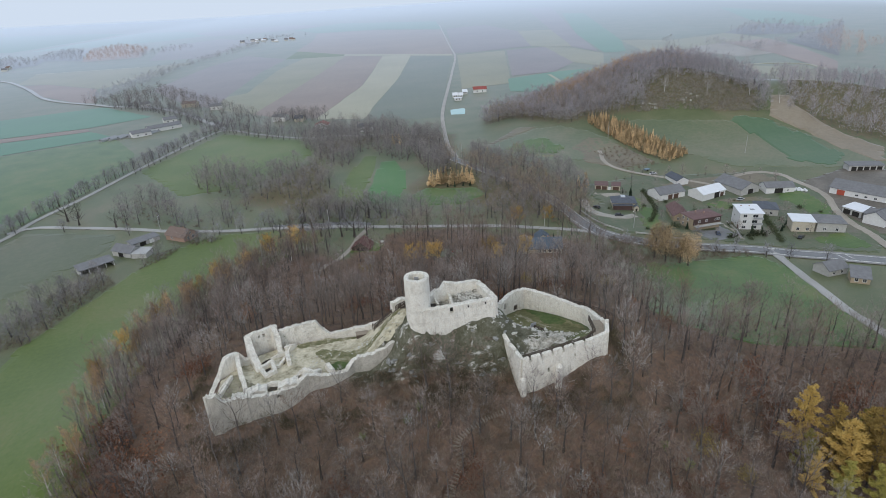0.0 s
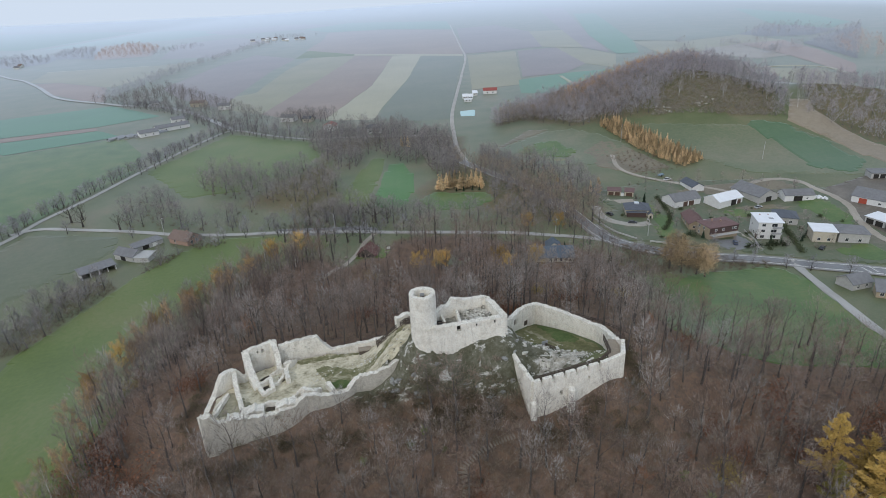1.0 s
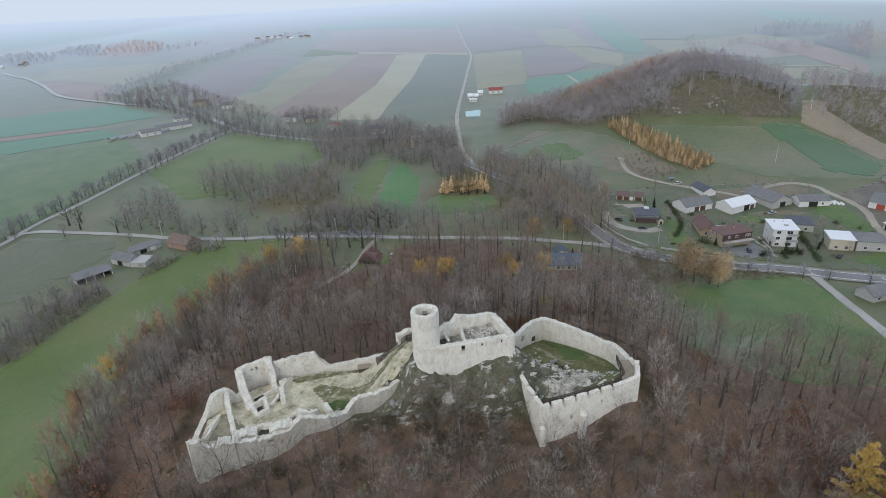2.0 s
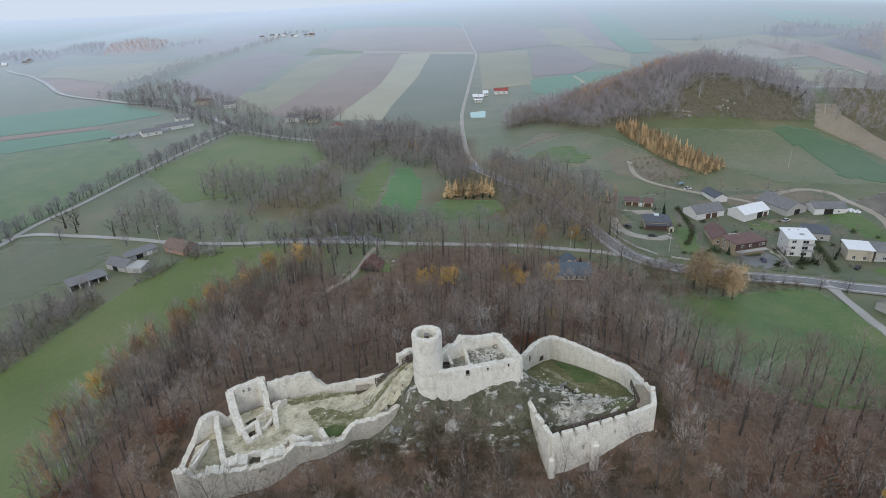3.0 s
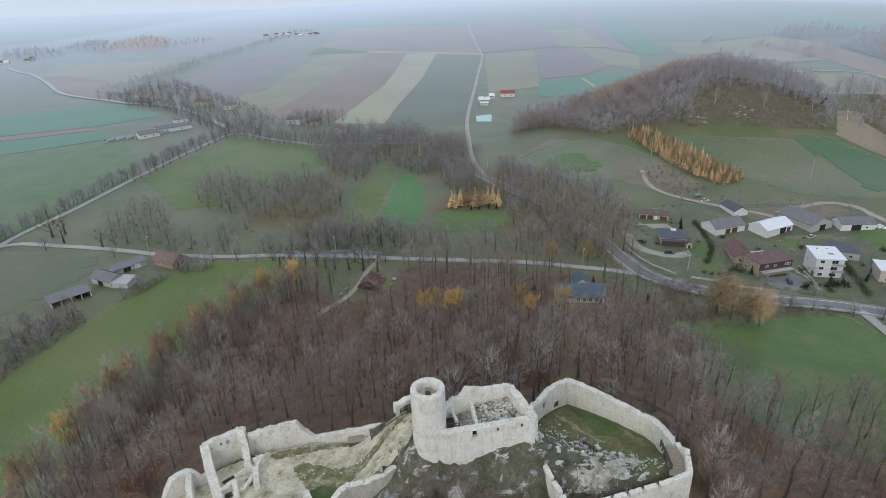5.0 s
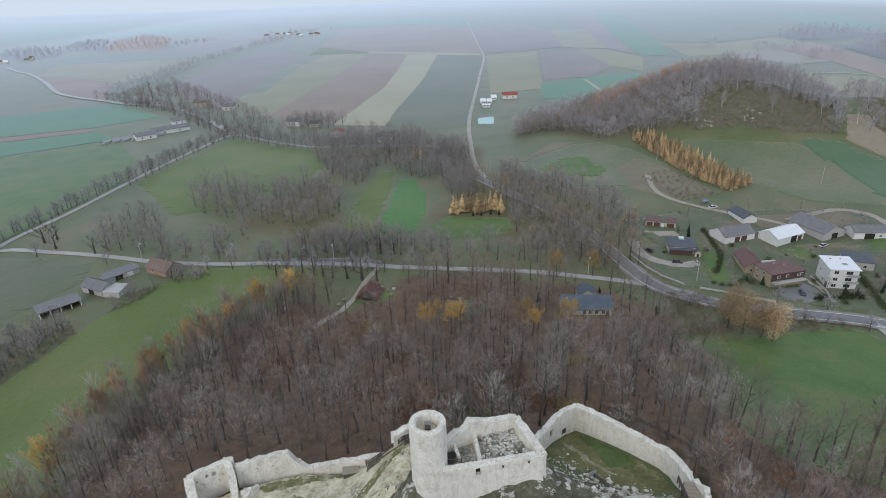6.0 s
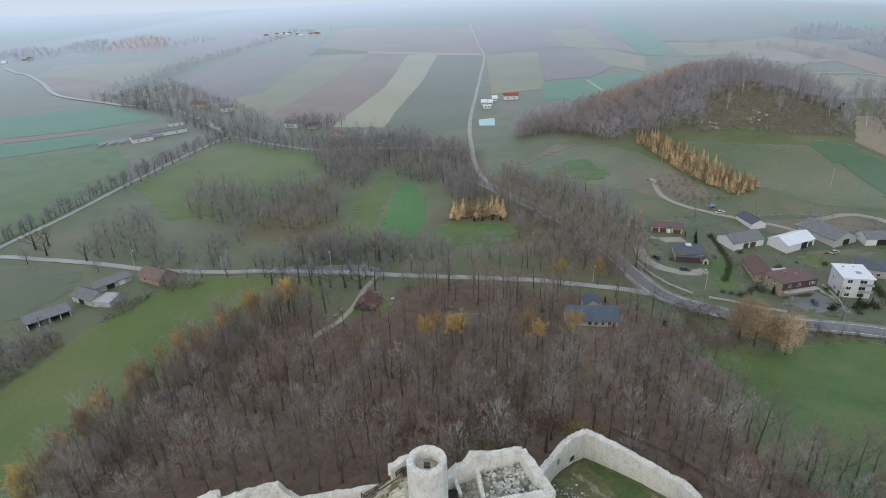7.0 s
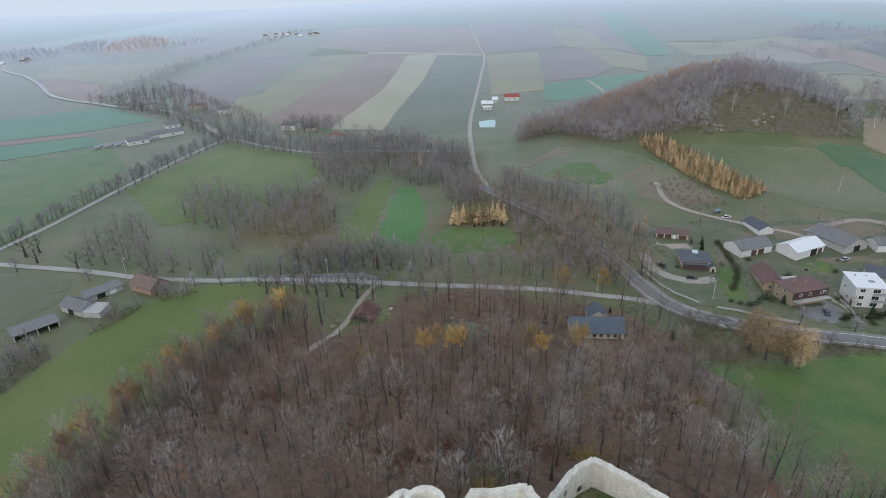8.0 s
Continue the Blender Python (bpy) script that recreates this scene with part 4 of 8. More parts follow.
rubble_wall("low_wall", [(-48.2, -6.0, 24.4), (-46.9, -1.0, 24.7)], 0.4, west, ragged=0.15, step=0.5)
rubble_wall("low_wall", [(-43.6, -2.6, 25.4), (-42.6, -5.0, 24.9), (-41.6, -7.6, 24.6)], 1.0, west, ragged=0.6)
rubble_wall("low_wall", [(-24.4, -0.2, 25.6), (-22.6, -3.4, 25.8)], 0.9, west, ragged=0.4)

east = thing("east_bailey_walls", "crenellated pale limestone walls round the upper bailey", "castle wall")
crenels = [(s, s + 0.62, 1.15) for s in np.arange(1.5, 16.4, 2.62)]
rubble_wall("crenellated_wall", [(20.5, -10.4, 29.2), (29, -9.2, 30.4), (36.4, -8.1, 31.5), (40.5, -7.5, 32.7)], 0.85, east, gaps=crenels, openings=((6.0, 6.6, 24.4, 25.6), (12.4, 12.7, 27.4, 28.2)), ragged=0.06, base=-2.5)
rubble_wall("crenellated_wall", [(17.4, -2.4, 31.5), (18.4, -5.0, 30.6), (20.4, -10.3, 29.3)], 0.9, east, gaps=((2.9, 3.5, 1.1), (5.5, 6.1, 1.1)), ragged=0.08, base=-3.5)
rubble_wall("corner_wall", [(40.5, -7.7, 32.7), (42.2, -2.6, 32.8), (41.9, -0.8, 31.6), (41.9, 0.4, 31.6), (41.8, 0.8, 30.7), (42.0, 3.5, 30.0)], 0.9, east, gaps=((4.0, 4.4, 0.7),), ragged=0.1)
rubble_wall("curtain_wall", [(42.1, 3.0, 30.0), (42.0, 7.5, 29.2), (41.0, 10.2, 28.7), (38.6, 12.8, 28.6), (35.6, 15.9, 28.9), (28.2, 24.3, 28.2)], 1.3, east, ragged=0.3, openings=tuple((s, s + 0.3, z, z + 0.3) for s, z in ((26.8, 27.0), (25.2, 26.9), (23.4, 26.0), (19.6, 26.6), (15.2, 26.2))))
rubble_wall("curtain_wall", [(28.4, 24.2, 28.2), (24.6, 21.6, 28.6), (22.6, 20.0, 28.4), (20.4, 17.6, 28.0), (18.2, 14.4, 29.2), (16.6, 11.2, 30.6), (14.2, 8.0, 33.6)], 1.2, east, openings=((3.3, 4.9, 22.6, 24.3), (8.4, 9.3, 24.9, 26.8)), ragged=0.4)
# Added dark panels paint the shade seen through the two doorways.
for a, b, u, z0, z1 in (((28.4, 24.2), (24.6, 21.6), 4.1, 22.6, 24.3), ((22.6, 20.0), (20.4, 17.6), 1.7, 24.9, 26.8)):
    d = (Vector(b) - Vector(a)).normalized()
    p = Vector(a) + d * u
    door = part("door", soften(boxes((-0.78, 0.78, -0.05, 0.05, z0 + 0.02, z1)) if z1 < 25 else boxes((-0.42, 0.42, -0.05, 0.05, z0 + 0.02, z1)), 0.02), M_DARKWOOD, east, "dark panel painting the shade in a doorway")
    door.matrix_local = pose(p.x + d.y * -0.25, p.y + d.x * 0.25, 0, 0, 0, math.degrees(math.atan2(d.y, d.x))) if d.x > 0 else pose(p.x - d.y * 0.3, p.y + d.x * 0.3, 0, 0, 0, math.degrees(math.atan2(d.y, d.x)))
part("buttress", soften(boxes((28.2, 29.8, -11.0, -9.4, 19.0, 26.4)), 0.35), M_WALL, east, "stone buttress against the wall")
part("buttress", soften(boxes((20.0, 21.4, -11.6, -10.3, 19.0, 24.0)), 0.3), M_WALL, east, "stone buttress at the wall corner")

patch("courtyard", [(-48.6, -9.4), (-41.5, -7.9), (-33, -7), (-27, -3.4), (-22.6, -2.6), (-17, -0.8), (-9.6, 0.3), (-5.4, 1.2), (-3.9, 3.0), (-3.9, 6), (-3.6, 10), (-7, 12.2), (-11, 12.4), (-16, 13.0), (-26, 13.2), (-36, 10.6), (-43, 7.2), (-47.6, 0.6), (-49, -2)], M_SAND, 0.6, 0.22, 0.4, "trodden pale limestone ground of the courtyard")
# Dark patches paint the shade in the holes and below the gatehouse wall.
for pit in ([(-37.1, -7.4), (-34.9, -7.2), (-34.9, -5.4), (-37.1, -5.6)], [(-39.4, 1.2), (-38.3, -0.7), (-37.3, 0.2), (-38.2, 2.3)], [(-41.0, 4.4), (-37.6, 7.0), (-36.9, 6.2), (-40.2, 3.6)], [(-36.4, 2.6), (-34.6, 3.0), (-34.9, 5.0), (-36.6, 4.8)], [(-29.6, -2.4), (-27.6, -2.9), (-26.6, -0.8), (-28.6, -0.2)]):
    patch("pit", pit, M_PIT_SHADE, 0.4, 0.32, 0.15, "dark patch painting shade between the foundations")
patch("courtyard_soil", [(-48.2, -8.6), (-41.8, -7.2), (-39.6, -4.6), (-42.6, -2.2), (-45.6, 0.6), (-47.6, -0.4)], M_DUSTY, 0.6, 0.28, 0.5, "grey trodden soil in the courtyard corner")
patch("courtyard_grass", [(-21.6, -0.6), (-23.8, 0.2), (-28.2, 6.9), (-26.8, 8.4), (-21.0, 6.4), (-15.4, 6.0), (-10.0, 8.7), (-6.4, 11.5), (-6.0, 9.8), (-11.0, 5.7), (-17.2, 1.8), (-19.0, -0.8)], M_YARD_GRASS, 0.4, 0.32, 0.5, "tussocky grass strewn with pale stones")
patch("courtyard_turf", [(-23.9, -0.3), (-24.2, 1.0), (-21.5, 2.2), (-18.6, 1.2), (-19.4, -1.2), (-22.4, -1.6)], M_TURF, 0.4, 0.38, 0.4, "darker green turf behind the parapet")
patch("courtyard_grass", [(-34, 10.6), (-26, 12.6), (-14, 13), (-15, 12.2), (-24, 11), (-32, 8.8)], M_YARD_GRASS, 0.4, 0.32, 0.4, "strip of dry grass below the curtain wall")
patch("bailey_grass", [(20.6, 16.6), (27.6, 22.6), (40.2, 9), (40.6, 2), (35, 3), (31, 5), (26, 9), (22, 13)], M_BAILEY, 0.6, 0.1, 1.2, "olive grass floor of the upper bailey")
patch("bailey_turf", [(27.6, 21.2), (29.3, 16.4), (31.2, 10.6), (35.6, 9.8), (37.0, 11.4), (30.0, 20.4)], M_TURF, 0.5, 0.2, 0.6, "green turf below the bailey wall")
patch("bailey_path", [(24.0, 18.6), (25.6, 18.2), (29.2, 11.8), (31.9, 8.9), (30.2, 8.9), (26.9, 13.0)], M_DUSTY, 0.5, 0.24, 0.6, "pale trodden path in the upper bailey")
slabs = patch("outcrop", [(23.2, -4.6), (24.2, 1.2), (27.6, 4.2), (30.9, 5.6), (34.6, 3.0), (36.6, -0.5), (33.0, -3.6), (28.4, -5.2)], M_SLAB, 0.35, 0.1, 0.5, "broken pale limestone slabs in the bailey")
for v in slabs.data.vertices:
    x, y = v.co.x, v.co.y
    rise = 0.9 * ridge(0.7 * x + 0.7 * y + 9, 0.7 * y - 0.7 * x) + 0.9 * noise.noise((x * 0.3, y * 0.3, 4.0)) + 0.5 * noise.noise((x * 1.1, y * 1.1, 8.0))
    v.co.z += 0.6 * max(-0.9, rise - 0.4)


# ---- trees ----
def bark(name, colour, vary=0.35, spread=0.5):
    return plain(name, colour, 0.95, vary, 2.0, per_object=spread, spec=0.1)


M_BARK = bark("grey_brown_bark", (0.10, 0.088, 0.078), 0.3, 0.25)
M_DARKBARK = bark("dark_wet_bark", (0.085, 0.075, 0.068), 0.3, 0.25)
M_TWIG = bark("bare_twigs", (0.335, 0.302, 0.275))
M_REDTWIG = bark("russet_twigs", (0.235, 0.18, 0.15))
M_ROADTWIG = bark("roadside_twigs", (0.29, 0.28, 0.295))
M_PALETWIG = bark("pale_twigs", (0.33, 0.31, 0.29))
M_BIRCH = bark("birch_bark", (0.50, 0.48, 0.455))
M_GOLD = bark("golden_leaves", (0.55, 0.36, 0.12), 0.45)
M_ORANGE = bark("orange_leaves", (0.46, 0.30, 0.165), 0.4)
M_RUST = bark("rusty_leaves", (0.26, 0.13, 0.075), 0.45)
M_DRY = bark("dry_tan_leaves", (0.47, 0.34, 0.20), 0.4)
M_LARCH = bark("larch_needles", (0.52, 0.385, 0.225), 0.4)
M_GOLDLARCH = bark("golden_larch_needles", (0.49, 0.335, 0.105), 0.45)
M_OLIVELARCH = bark("olive_larch_needles", (0.36, 0.32, 0.09), 0.45)
M_SPRUCE = bark("spruce_needles", (0.035, 0.055, 0.035), 0.4)
M_LEAFGREEN = bark("late_green_leaves", (0.15, 0.17, 0.06), 0.4)


def tube(verts, faces, pts, radii, sides):
    """A tapered limb through the points, added to verts and faces."""
    start = len(verts)
    for i, (p, r) in enumerate(zip(pts, radii)):
        d = (pts[min(i + 1, len(pts) - 1)] - pts[max(i - 1, 0)]).normalized()
        u = d.orthogonal().normalized()
        w = d.cross(u)
        for k in range(sides):
            a = 2 * math.pi * k / sides
            verts.append(p + (u * math.cos(a) + w * math.sin(a)) * r)
    for i in range(len(pts) - 1):
        for k in range(sides):
            a, b = start + i * sides + k, start + i * sides + (k + 1) % sides
            faces.append((a, b, b + sides, a + sides))


def wobble(rng, s):
    return Vector((rng.uniform(-s, s), rng.uniform(-s, s), rng.uniform(-s, s)))


def blade(verts, faces, p, d, length, width, rng, leafy=False):
    side = d.cross(wobble(rng, 1)).normalized() * width / 2
    i = len(verts)
    if leafy:
        verts += [p - d * length / 2, p + side, p + d * length / 2, p - side]
        faces.append((i, i + 1, i + 2, i + 3))
    else:
        verts += [p - side, p + side, p + d * length]
        faces.append((i, i + 1, i + 2))


def grow(seed, h, clear=0.3, limbs=9, spread=0.34, rise=0.9, twigs=700, twig=(0.8, 1.9), width=0.055, leaves=0, leaf=0.3, girth=0.016, lite=False, dust=0, mote=0.12, up=0.35, loose=0.048):
    """A broadleaved tree: trunk and limbs, fine twigs, leaves; as three (verts, faces)."""
    rng = random.Random(seed)
    wood, fine, foliage = ([], []), ([], []), ([], [])
    lean = Vector((rng.uniform(-0.06, 0.06), rng.uniform(-0.06, 0.06), 1))
    trunk = [Vector((0, 0, -0.6))] + [lean * h * k + wobble(rng, 0.012 * h) for k in (0.12, 0.3, 0.5, 0.7, 0.86)]
    r = girth * h
    tube(*wood, trunk, [r * 1.5, r, r * 0.76, r * 0.46, r * 0.2, r * 0.05], 3 if lite else 6)
    sprays = [(trunk[3], trunk[4]), (trunk[4], trunk[5])]
    for i in range(limbs):
        k = clear + (0.84 - clear) * (i + rng.random()) / limbs
        a = i * 2.4 + rng.uniform(-0.5, 0.5)
        base = lean * h * k
        out = Vector((math.cos(a), math.sin(a), rise + rng.uniform(-0.25, 0.35)))
        size = h * spread * (1.25 - 0.75 * k) * rng.uniform(0.75, 1.2)
        p1 = base + out.normalized() * size * 0.5 + wobble(rng, 0.05 * size)
        p2 = p1 + (out.normalized() + Vector((0, 0, 0.45)) + wobble(rng, 0.25)).normalized() * size * 0.6
        rr = r * 0.34 * (1.1 - k)
        tube(*wood, [base, p1, p2], [rr, rr * 0.65, rr * 0.15], 3 if lite else 4)
        sprays += [(p1, p2), (p1.lerp(p2, 0.5), p2)]
        for j in range(5):
            u = (j + rng.random()) / 5
            q0 = base.lerp(p1, 0.4 + 1.2 * u) if u < 0.5 else p1.lerp(p2, 2 * u - 1)
            q1 = q0 + (out.normalized() * 0.55 + Vector((0, 0, 0.7)) + wobble(rng, 0.7)).normalized() * size * rng.uniform(0.32, 0.6) * (1.15 - 0.45 * u)
            if lite:
                blade(*wood, q0, (q1 - q0).normalized(), (q1 - q0).length, rr * 0.7, rng)
            else:
                tube(*wood, [q0, q1], [rr * 0.4, rr * 0.08], 3)
            sprays.append((q0, q1))
    weights = [(b - a).length for a, b in sprays]
    for i in range(twigs):
        a, b = rng.choices(sprays, weights)[0]
        d = ((b - a).normalized() + wobble(rng, 0.62) + Vector((0, 0, up))).normalized()
        blade(*fine, a.lerp(b, 0.2 + 0.85 * rng.random() ** 0.7), d, rng.uniform(*twig), width * rng.uniform(0.6, 1.4), rng)
    for i in range(dust):
        k = rng.uniform(clear + 0.06, 1.0)
        belly = math.sin(math.pi * min(1.0, 0.16 + 0.84 * (k - clear) / (1 - clear))) ** 0.7
        a, reach = rng.random() * 2 * math.pi, spread * h * 0.78 * belly * rng.random() ** 0.4 * (1 + 0.35 * math.sin(3 * k * h * 0.3 + seed))
        lobe = 1 + 0.22 * math.sin(3 * a + seed) + 0.14 * math.sin(5 * a + 2 * seed + 4 * k)
        p = Vector((math.cos(a) * reach * lobe, math.sin(a) * reach * lobe, h * k * (0.97 - 0.06 * math.sin(2 * a + seed)))) + wobble(rng, 0.02 * h)
        d = (Vector((math.cos(a) * 0.7, math.sin(a) * 0.7, 0.75)) + wobble(rng, 0.5)).normalized()
        blade(*fine, p - d * mote * 4, d, rng.uniform(6, 14) * mote, mote * rng.uniform(0.6, 1.3), rng)
    for i in range(leaves):
        a, b = rng.choices(sprays, weights)[0]
        p = a.lerp(b, rng.uniform(0.15, 1.15)) + wobble(rng, loose * h)
        blade(*foliage, p, wobble(rng, 1).normalized(), leaf * rng.uniform(0.6, 1.5), leaf * rng.uniform(0.4, 0.8), rng, True)
    return wood, fine, foliage


def grow_conifer(seed, h, width=0.2, count=900, needle=0.22, droop=-0.15, ragged=0.25):
    """A spruce or larch: straight trunk with sprays in a ragged cone."""
    rng = random.Random(seed)
    wood, foliage = ([], []), ([], [])
    tube(*wood, [Vector((0, 0, -0.5)), Vector((0, 0, h * 0.5)), Vector((0, 0, h))], [h * 0.016, h * 0.01, h * 0.002], 5)
    for i in range(count):
        k = 1 - math.sqrt(rng.random()) * 0.93
        a = rng.random() * 2 * math.pi
        reach = h * width * (1 - k) * rng.uniform(1 - ragged, 1 + ragged) + 0.15
        d = Vector((math.cos(a), math.sin(a), droop + rng.uniform(-0.25, 0.25)))
        start = rng.uniform(0.15, 0.75)
        p = Vector((0, 0, h * k)) + d * reach * start
        blade(*foliage, p, (d + wobble(rng, 0.5)).normalized(), reach * 0.6 + needle, needle * rng.uniform(0.6, 1.5), rng, True)
    return wood, foliage


def grow_plume(seed, h, width, boughs, sprays):
    """A tall larch: long boughs in uneven tiers, each hung with short needle tufts."""
    rng = random.Random(seed)
    wood, foliage = ([], []), ([], [])
    tube(*wood, [Vector((0, 0, -0.5)), Vector((0.1, 0, h * 0.5)), Vector((0, 0.1, h))], [h * 0.016, h * 0.01, h * 0.002], 6)
    for i in range(boughs):
        k = 0.12 + 0.86 * (i + rng.random()) / boughs
        a = i * 2.4 + rng.uniform(-0.4, 0.4)
        reach = h * width * (1.02 - k) ** 0.7 * rng.uniform(0.65, 1.25)
        base = Vector((0, 0, h * k))
        tip = base + Vector((math.cos(a), math.sin(a), rng.uniform(0.1, 0.45))) * reach
        mid = base.lerp(tip, 0.55) - Vector((0, 0, 0.08 * reach))
        tube(*wood, [base, mid, tip], [0.07, 0.045, 0.012], 3)
        for j in range(int(sprays * (0.35 + reach / (h * width)))):
            u = rng.random() ** 0.8
            p = (base.lerp(mid, u * 2) if u < 0.5 else mid.lerp(tip, u * 2 - 1)) + wobble(rng, 0.42 + 0.1 * reach * (1 - u))
            d = ((tip - base).normalized() * 0.8 + wobble(rng, 0.7) + Vector((0, 0, -0.1))).normalized()
            blade(*foliage, p, d, rng.uniform(0.35, 0.8), rng.uniform(0.13, 0.27), rng, True)
    return wood, foliage


def tree(name, label, group, shapes, at, turn, size):
    """A tree of named parts, each (name, (verts, faces), material)."""
    t = tagged(new(name), label, "tree", group)
    for nm, (v, f), mt in shapes:
        part(nm, mesh(nm, v, f, mt), None, t)
    t.matrix_world = pose(*at, 0, 0, turn) @ Matrix.Diagonal((size, size, size, 1))
    return t


def plant(kinds, places, rng, low=0.8, high=1.2, tall=0.15):
    """Copies of the prototype trees at the places; the first use of a kind moves the prototype itself."""
    for i, (x, y) in enumerate(places):
        proto = kinds[i % len(kinds)]
        s = rng.uniform(low, high)
        m = pose(x, y, ground_z(x, y), rng.uniform(-3, 3), rng.uniform(-3, 3), rng.uniform(0, 360)) @ Matrix.Diagonal((s, s, s * rng.uniform(1 - tall, 1 + tall), 1))
        if proto.get("planted"):
            copy_thing(proto, m)
        else:
            proto.matrix_world = m
            proto["planted"] = 1


def merged(name, variants, places, rng, material, label, low=0.8, high=1.2):
    """Many uncountable plants as one object: copies of (verts, faces) arrays."""
    allv, allf, base = [], [], 0
    arrays = [(np.array([tuple(p) for p in v], dtype=np.float64), f) for v, f in variants]
    for x, y in places:
        v, f = arrays[rng.randrange(len(arrays))]
        a, s = rng.random() * 6.283, rng.uniform(low, high)
        c, q = math.cos(a) * s, math.sin(a) * s
        w = np.column_stack((v[:, 0] * c - v[:, 1] * q + x, v[:, 0] * q + v[:, 1] * c + y, v[:, 2] * s + ground_z(x, y)))
        allv.append(w)
        allf += [tuple(i + base for i in g) for g in f]
        base += len(v)
    return tagged(new(name, mesh(name, np.concatenate(allv).tolist(), allf, material)), label, kind="stuff")


def grove(name, variants, places, seed, twig_m, label, low=0.8, high=1.2):
    """A wood as two objects, dark stems and lighter twigs, of the same trees."""
    merged(name, [f for w, f in variants], places, random.Random(seed), twig_m, label, low, high)
    merged(name + "_stems", [w for w, f in variants], places, random.Random(seed), M_STEMS if name == "woodland" else M_FARSTEMS, "dark stems of the " + label, low, high)


def isle(material, lo, hi):
    """Vary a joined mesh piece by piece."""
    n, l = material.node_tree.nodes, material.node_tree.links
    geo = n.new("ShaderNodeNewGeometry")
    b = n["Principled BSDF"]
    col = b.inputs["Base Color"].links[0].from_socket
    l.new(mix_of(n, l, 1.0, col, ramp_of(n, l, geo.outputs["Random Per Island"], ((0.0, lo), (1.0, hi))), "MULTIPLY"), b.inputs["Base Color"])
    return material


def both(w, f):
    v = list(w[0]) + list(f[0])
    return v, list(w[1]) + [tuple(i + len(w[0]) for i in g) for g in f[1]]


def scatter(rng, poly, gap, keep_out=None, tries=30000, most=100000):
    """Places inside a polygon, no two nearer than gap."""
    xs, ys = [p[0] for p in poly], [p[1] for p in poly]
    cell, out = {}, []
    for _ in range(tries):
        x, y = rng.uniform(min(xs), max(xs)), rng.uniform(min(ys), max(ys))
        if not inside(x, y, poly) or (keep_out and keep_out(x, y)):
            continue
        i, j = int(x // gap), int(y // gap)
        if any((x - a) ** 2 + (y - b) ** 2 < gap * gap for u in (-1, 0, 1) for w in (-1, 0, 1) for a, b in cell.get((i + u, j + w), ())):
            continue
        cell.setdefault((i, j), []).append((x, y))
        out.append((x, y))
        if len(out) >= most:
            break
    return out


CASTLE = [(-55, -13), (-47, -15.5), (-28, -9.5), (-15, -6), (-4, -8), (4, -9), (13, -9.5), (18, -11.5), (22, -13), (43, -10.5), (45.5, 4), (44, 14), (30, 29), (14, 18), (0, 17.5), (-28, 18.5), (-47, 14), (-54, 4)]
ROADS = [(LANE, 4), (MAIN_ROAD, 3.8), (NS_TRACK, 5), ([(-21, 150), (-26, 138), (-29, 124), (-33, 112), (-38, 106)], 3)]
CLEAR = [(52, 101, 13), (52, 88, 10), (4, 84, 7), (-2, 86, 6), (31, 80, 6), (41, 78, 6), (-24, 122, 9), (15, 108, 5), (108, 155, 10), (58, 118, 7), (-15, 123, 4), (-84, 178, 11), (86, -30, 9), (82, -40, 9), (92, -40, 9), (-143, 128, 9), (-136, 141, 9), (-130, 150, 6)]


def blocked(x, y):
    if inside(x, y, CASTLE):
        return True
    if any(math.hypot(x - a, y - b) < r for a, b, r in CLEAR):
        return True
    return any(to_line(x, y, *a, *b) < w for line, w in ROADS for a, b in zip(line, line[1:]))


rng = random.Random(11)
bare = []
for k, (h, limbs, spread, clear, mt, lb) in enumerate(((15, 10, 0.34, 0.28, M_TWIG, "bare grey-brown tree standing on the castle hill"),
                                                      (16.5, 12, 0.30, 0.34, M_TWIG, "tall bare tree with a narrow grey crown"),
                                                      (13.5, 9, 0.40, 0.25, M_REDTWIG, "bare tree with a reddish brown crown"),
                                                      (14, 10, 0.38, 0.3, M_PALETWIG, "bare tree with pale grey twigs"),
                                                      (12, 9, 0.42, 0.22, M_TWIG, "broad bare tree with spreading twigs"))):
    w, f, _ = grow(20 + k, h, clear, limbs, spread, 0.95, 800, (0.35, 1.25), 0.036, girth=0.017, dust=520, mote=0.06)
    bare.append(tree("bare_tree", lb, "bare trees on the castle hill", (("trunk", w, M_BARK), ("crown", f, mt)), (0, 0, 0), 0, 1))
HILL = [(x, max(y, -60)) for x, y in WOODS[0]]
spots = [p for p in scatter(rng, HILL, 4.3, blocked) if p[1] < 88 or rng.random() < (0.85 if p[0] < -30 else 0.62)]
rng.shuffle(spots)
near_spots = [p for p in spots if p[1] < 75 and abs(p[0]) < 80 and p[1] > -45]
plant(bare, near_spots[:250], rng, 0.72, 1.12)
rest = near_spots[250:] + [p for p in spots if not (p[1] < 75 and abs(p[0]) < 80 and p[1] > -45)]
M_STEMS = isle(bark("dark_stems", (0.108, 0.096, 0.09), 0.3, 0.05), (0.7, 0.7, 0.7), (1.4, 1.35, 1.3))
M_FARSTEMS = isle(bark("grey_stems", (0.125, 0.115, 0.118), 0.3, 0.05), (0.7, 0.7, 0.7), (1.4, 1.35, 1.3))
M_WOOD = isle(bark("woodland_twigs", (0.34, 0.306, 0.286), 0.3, 0.05), (0.6, 0.58, 0.58), (1.3, 1.2, 1.12))
light_trees = []
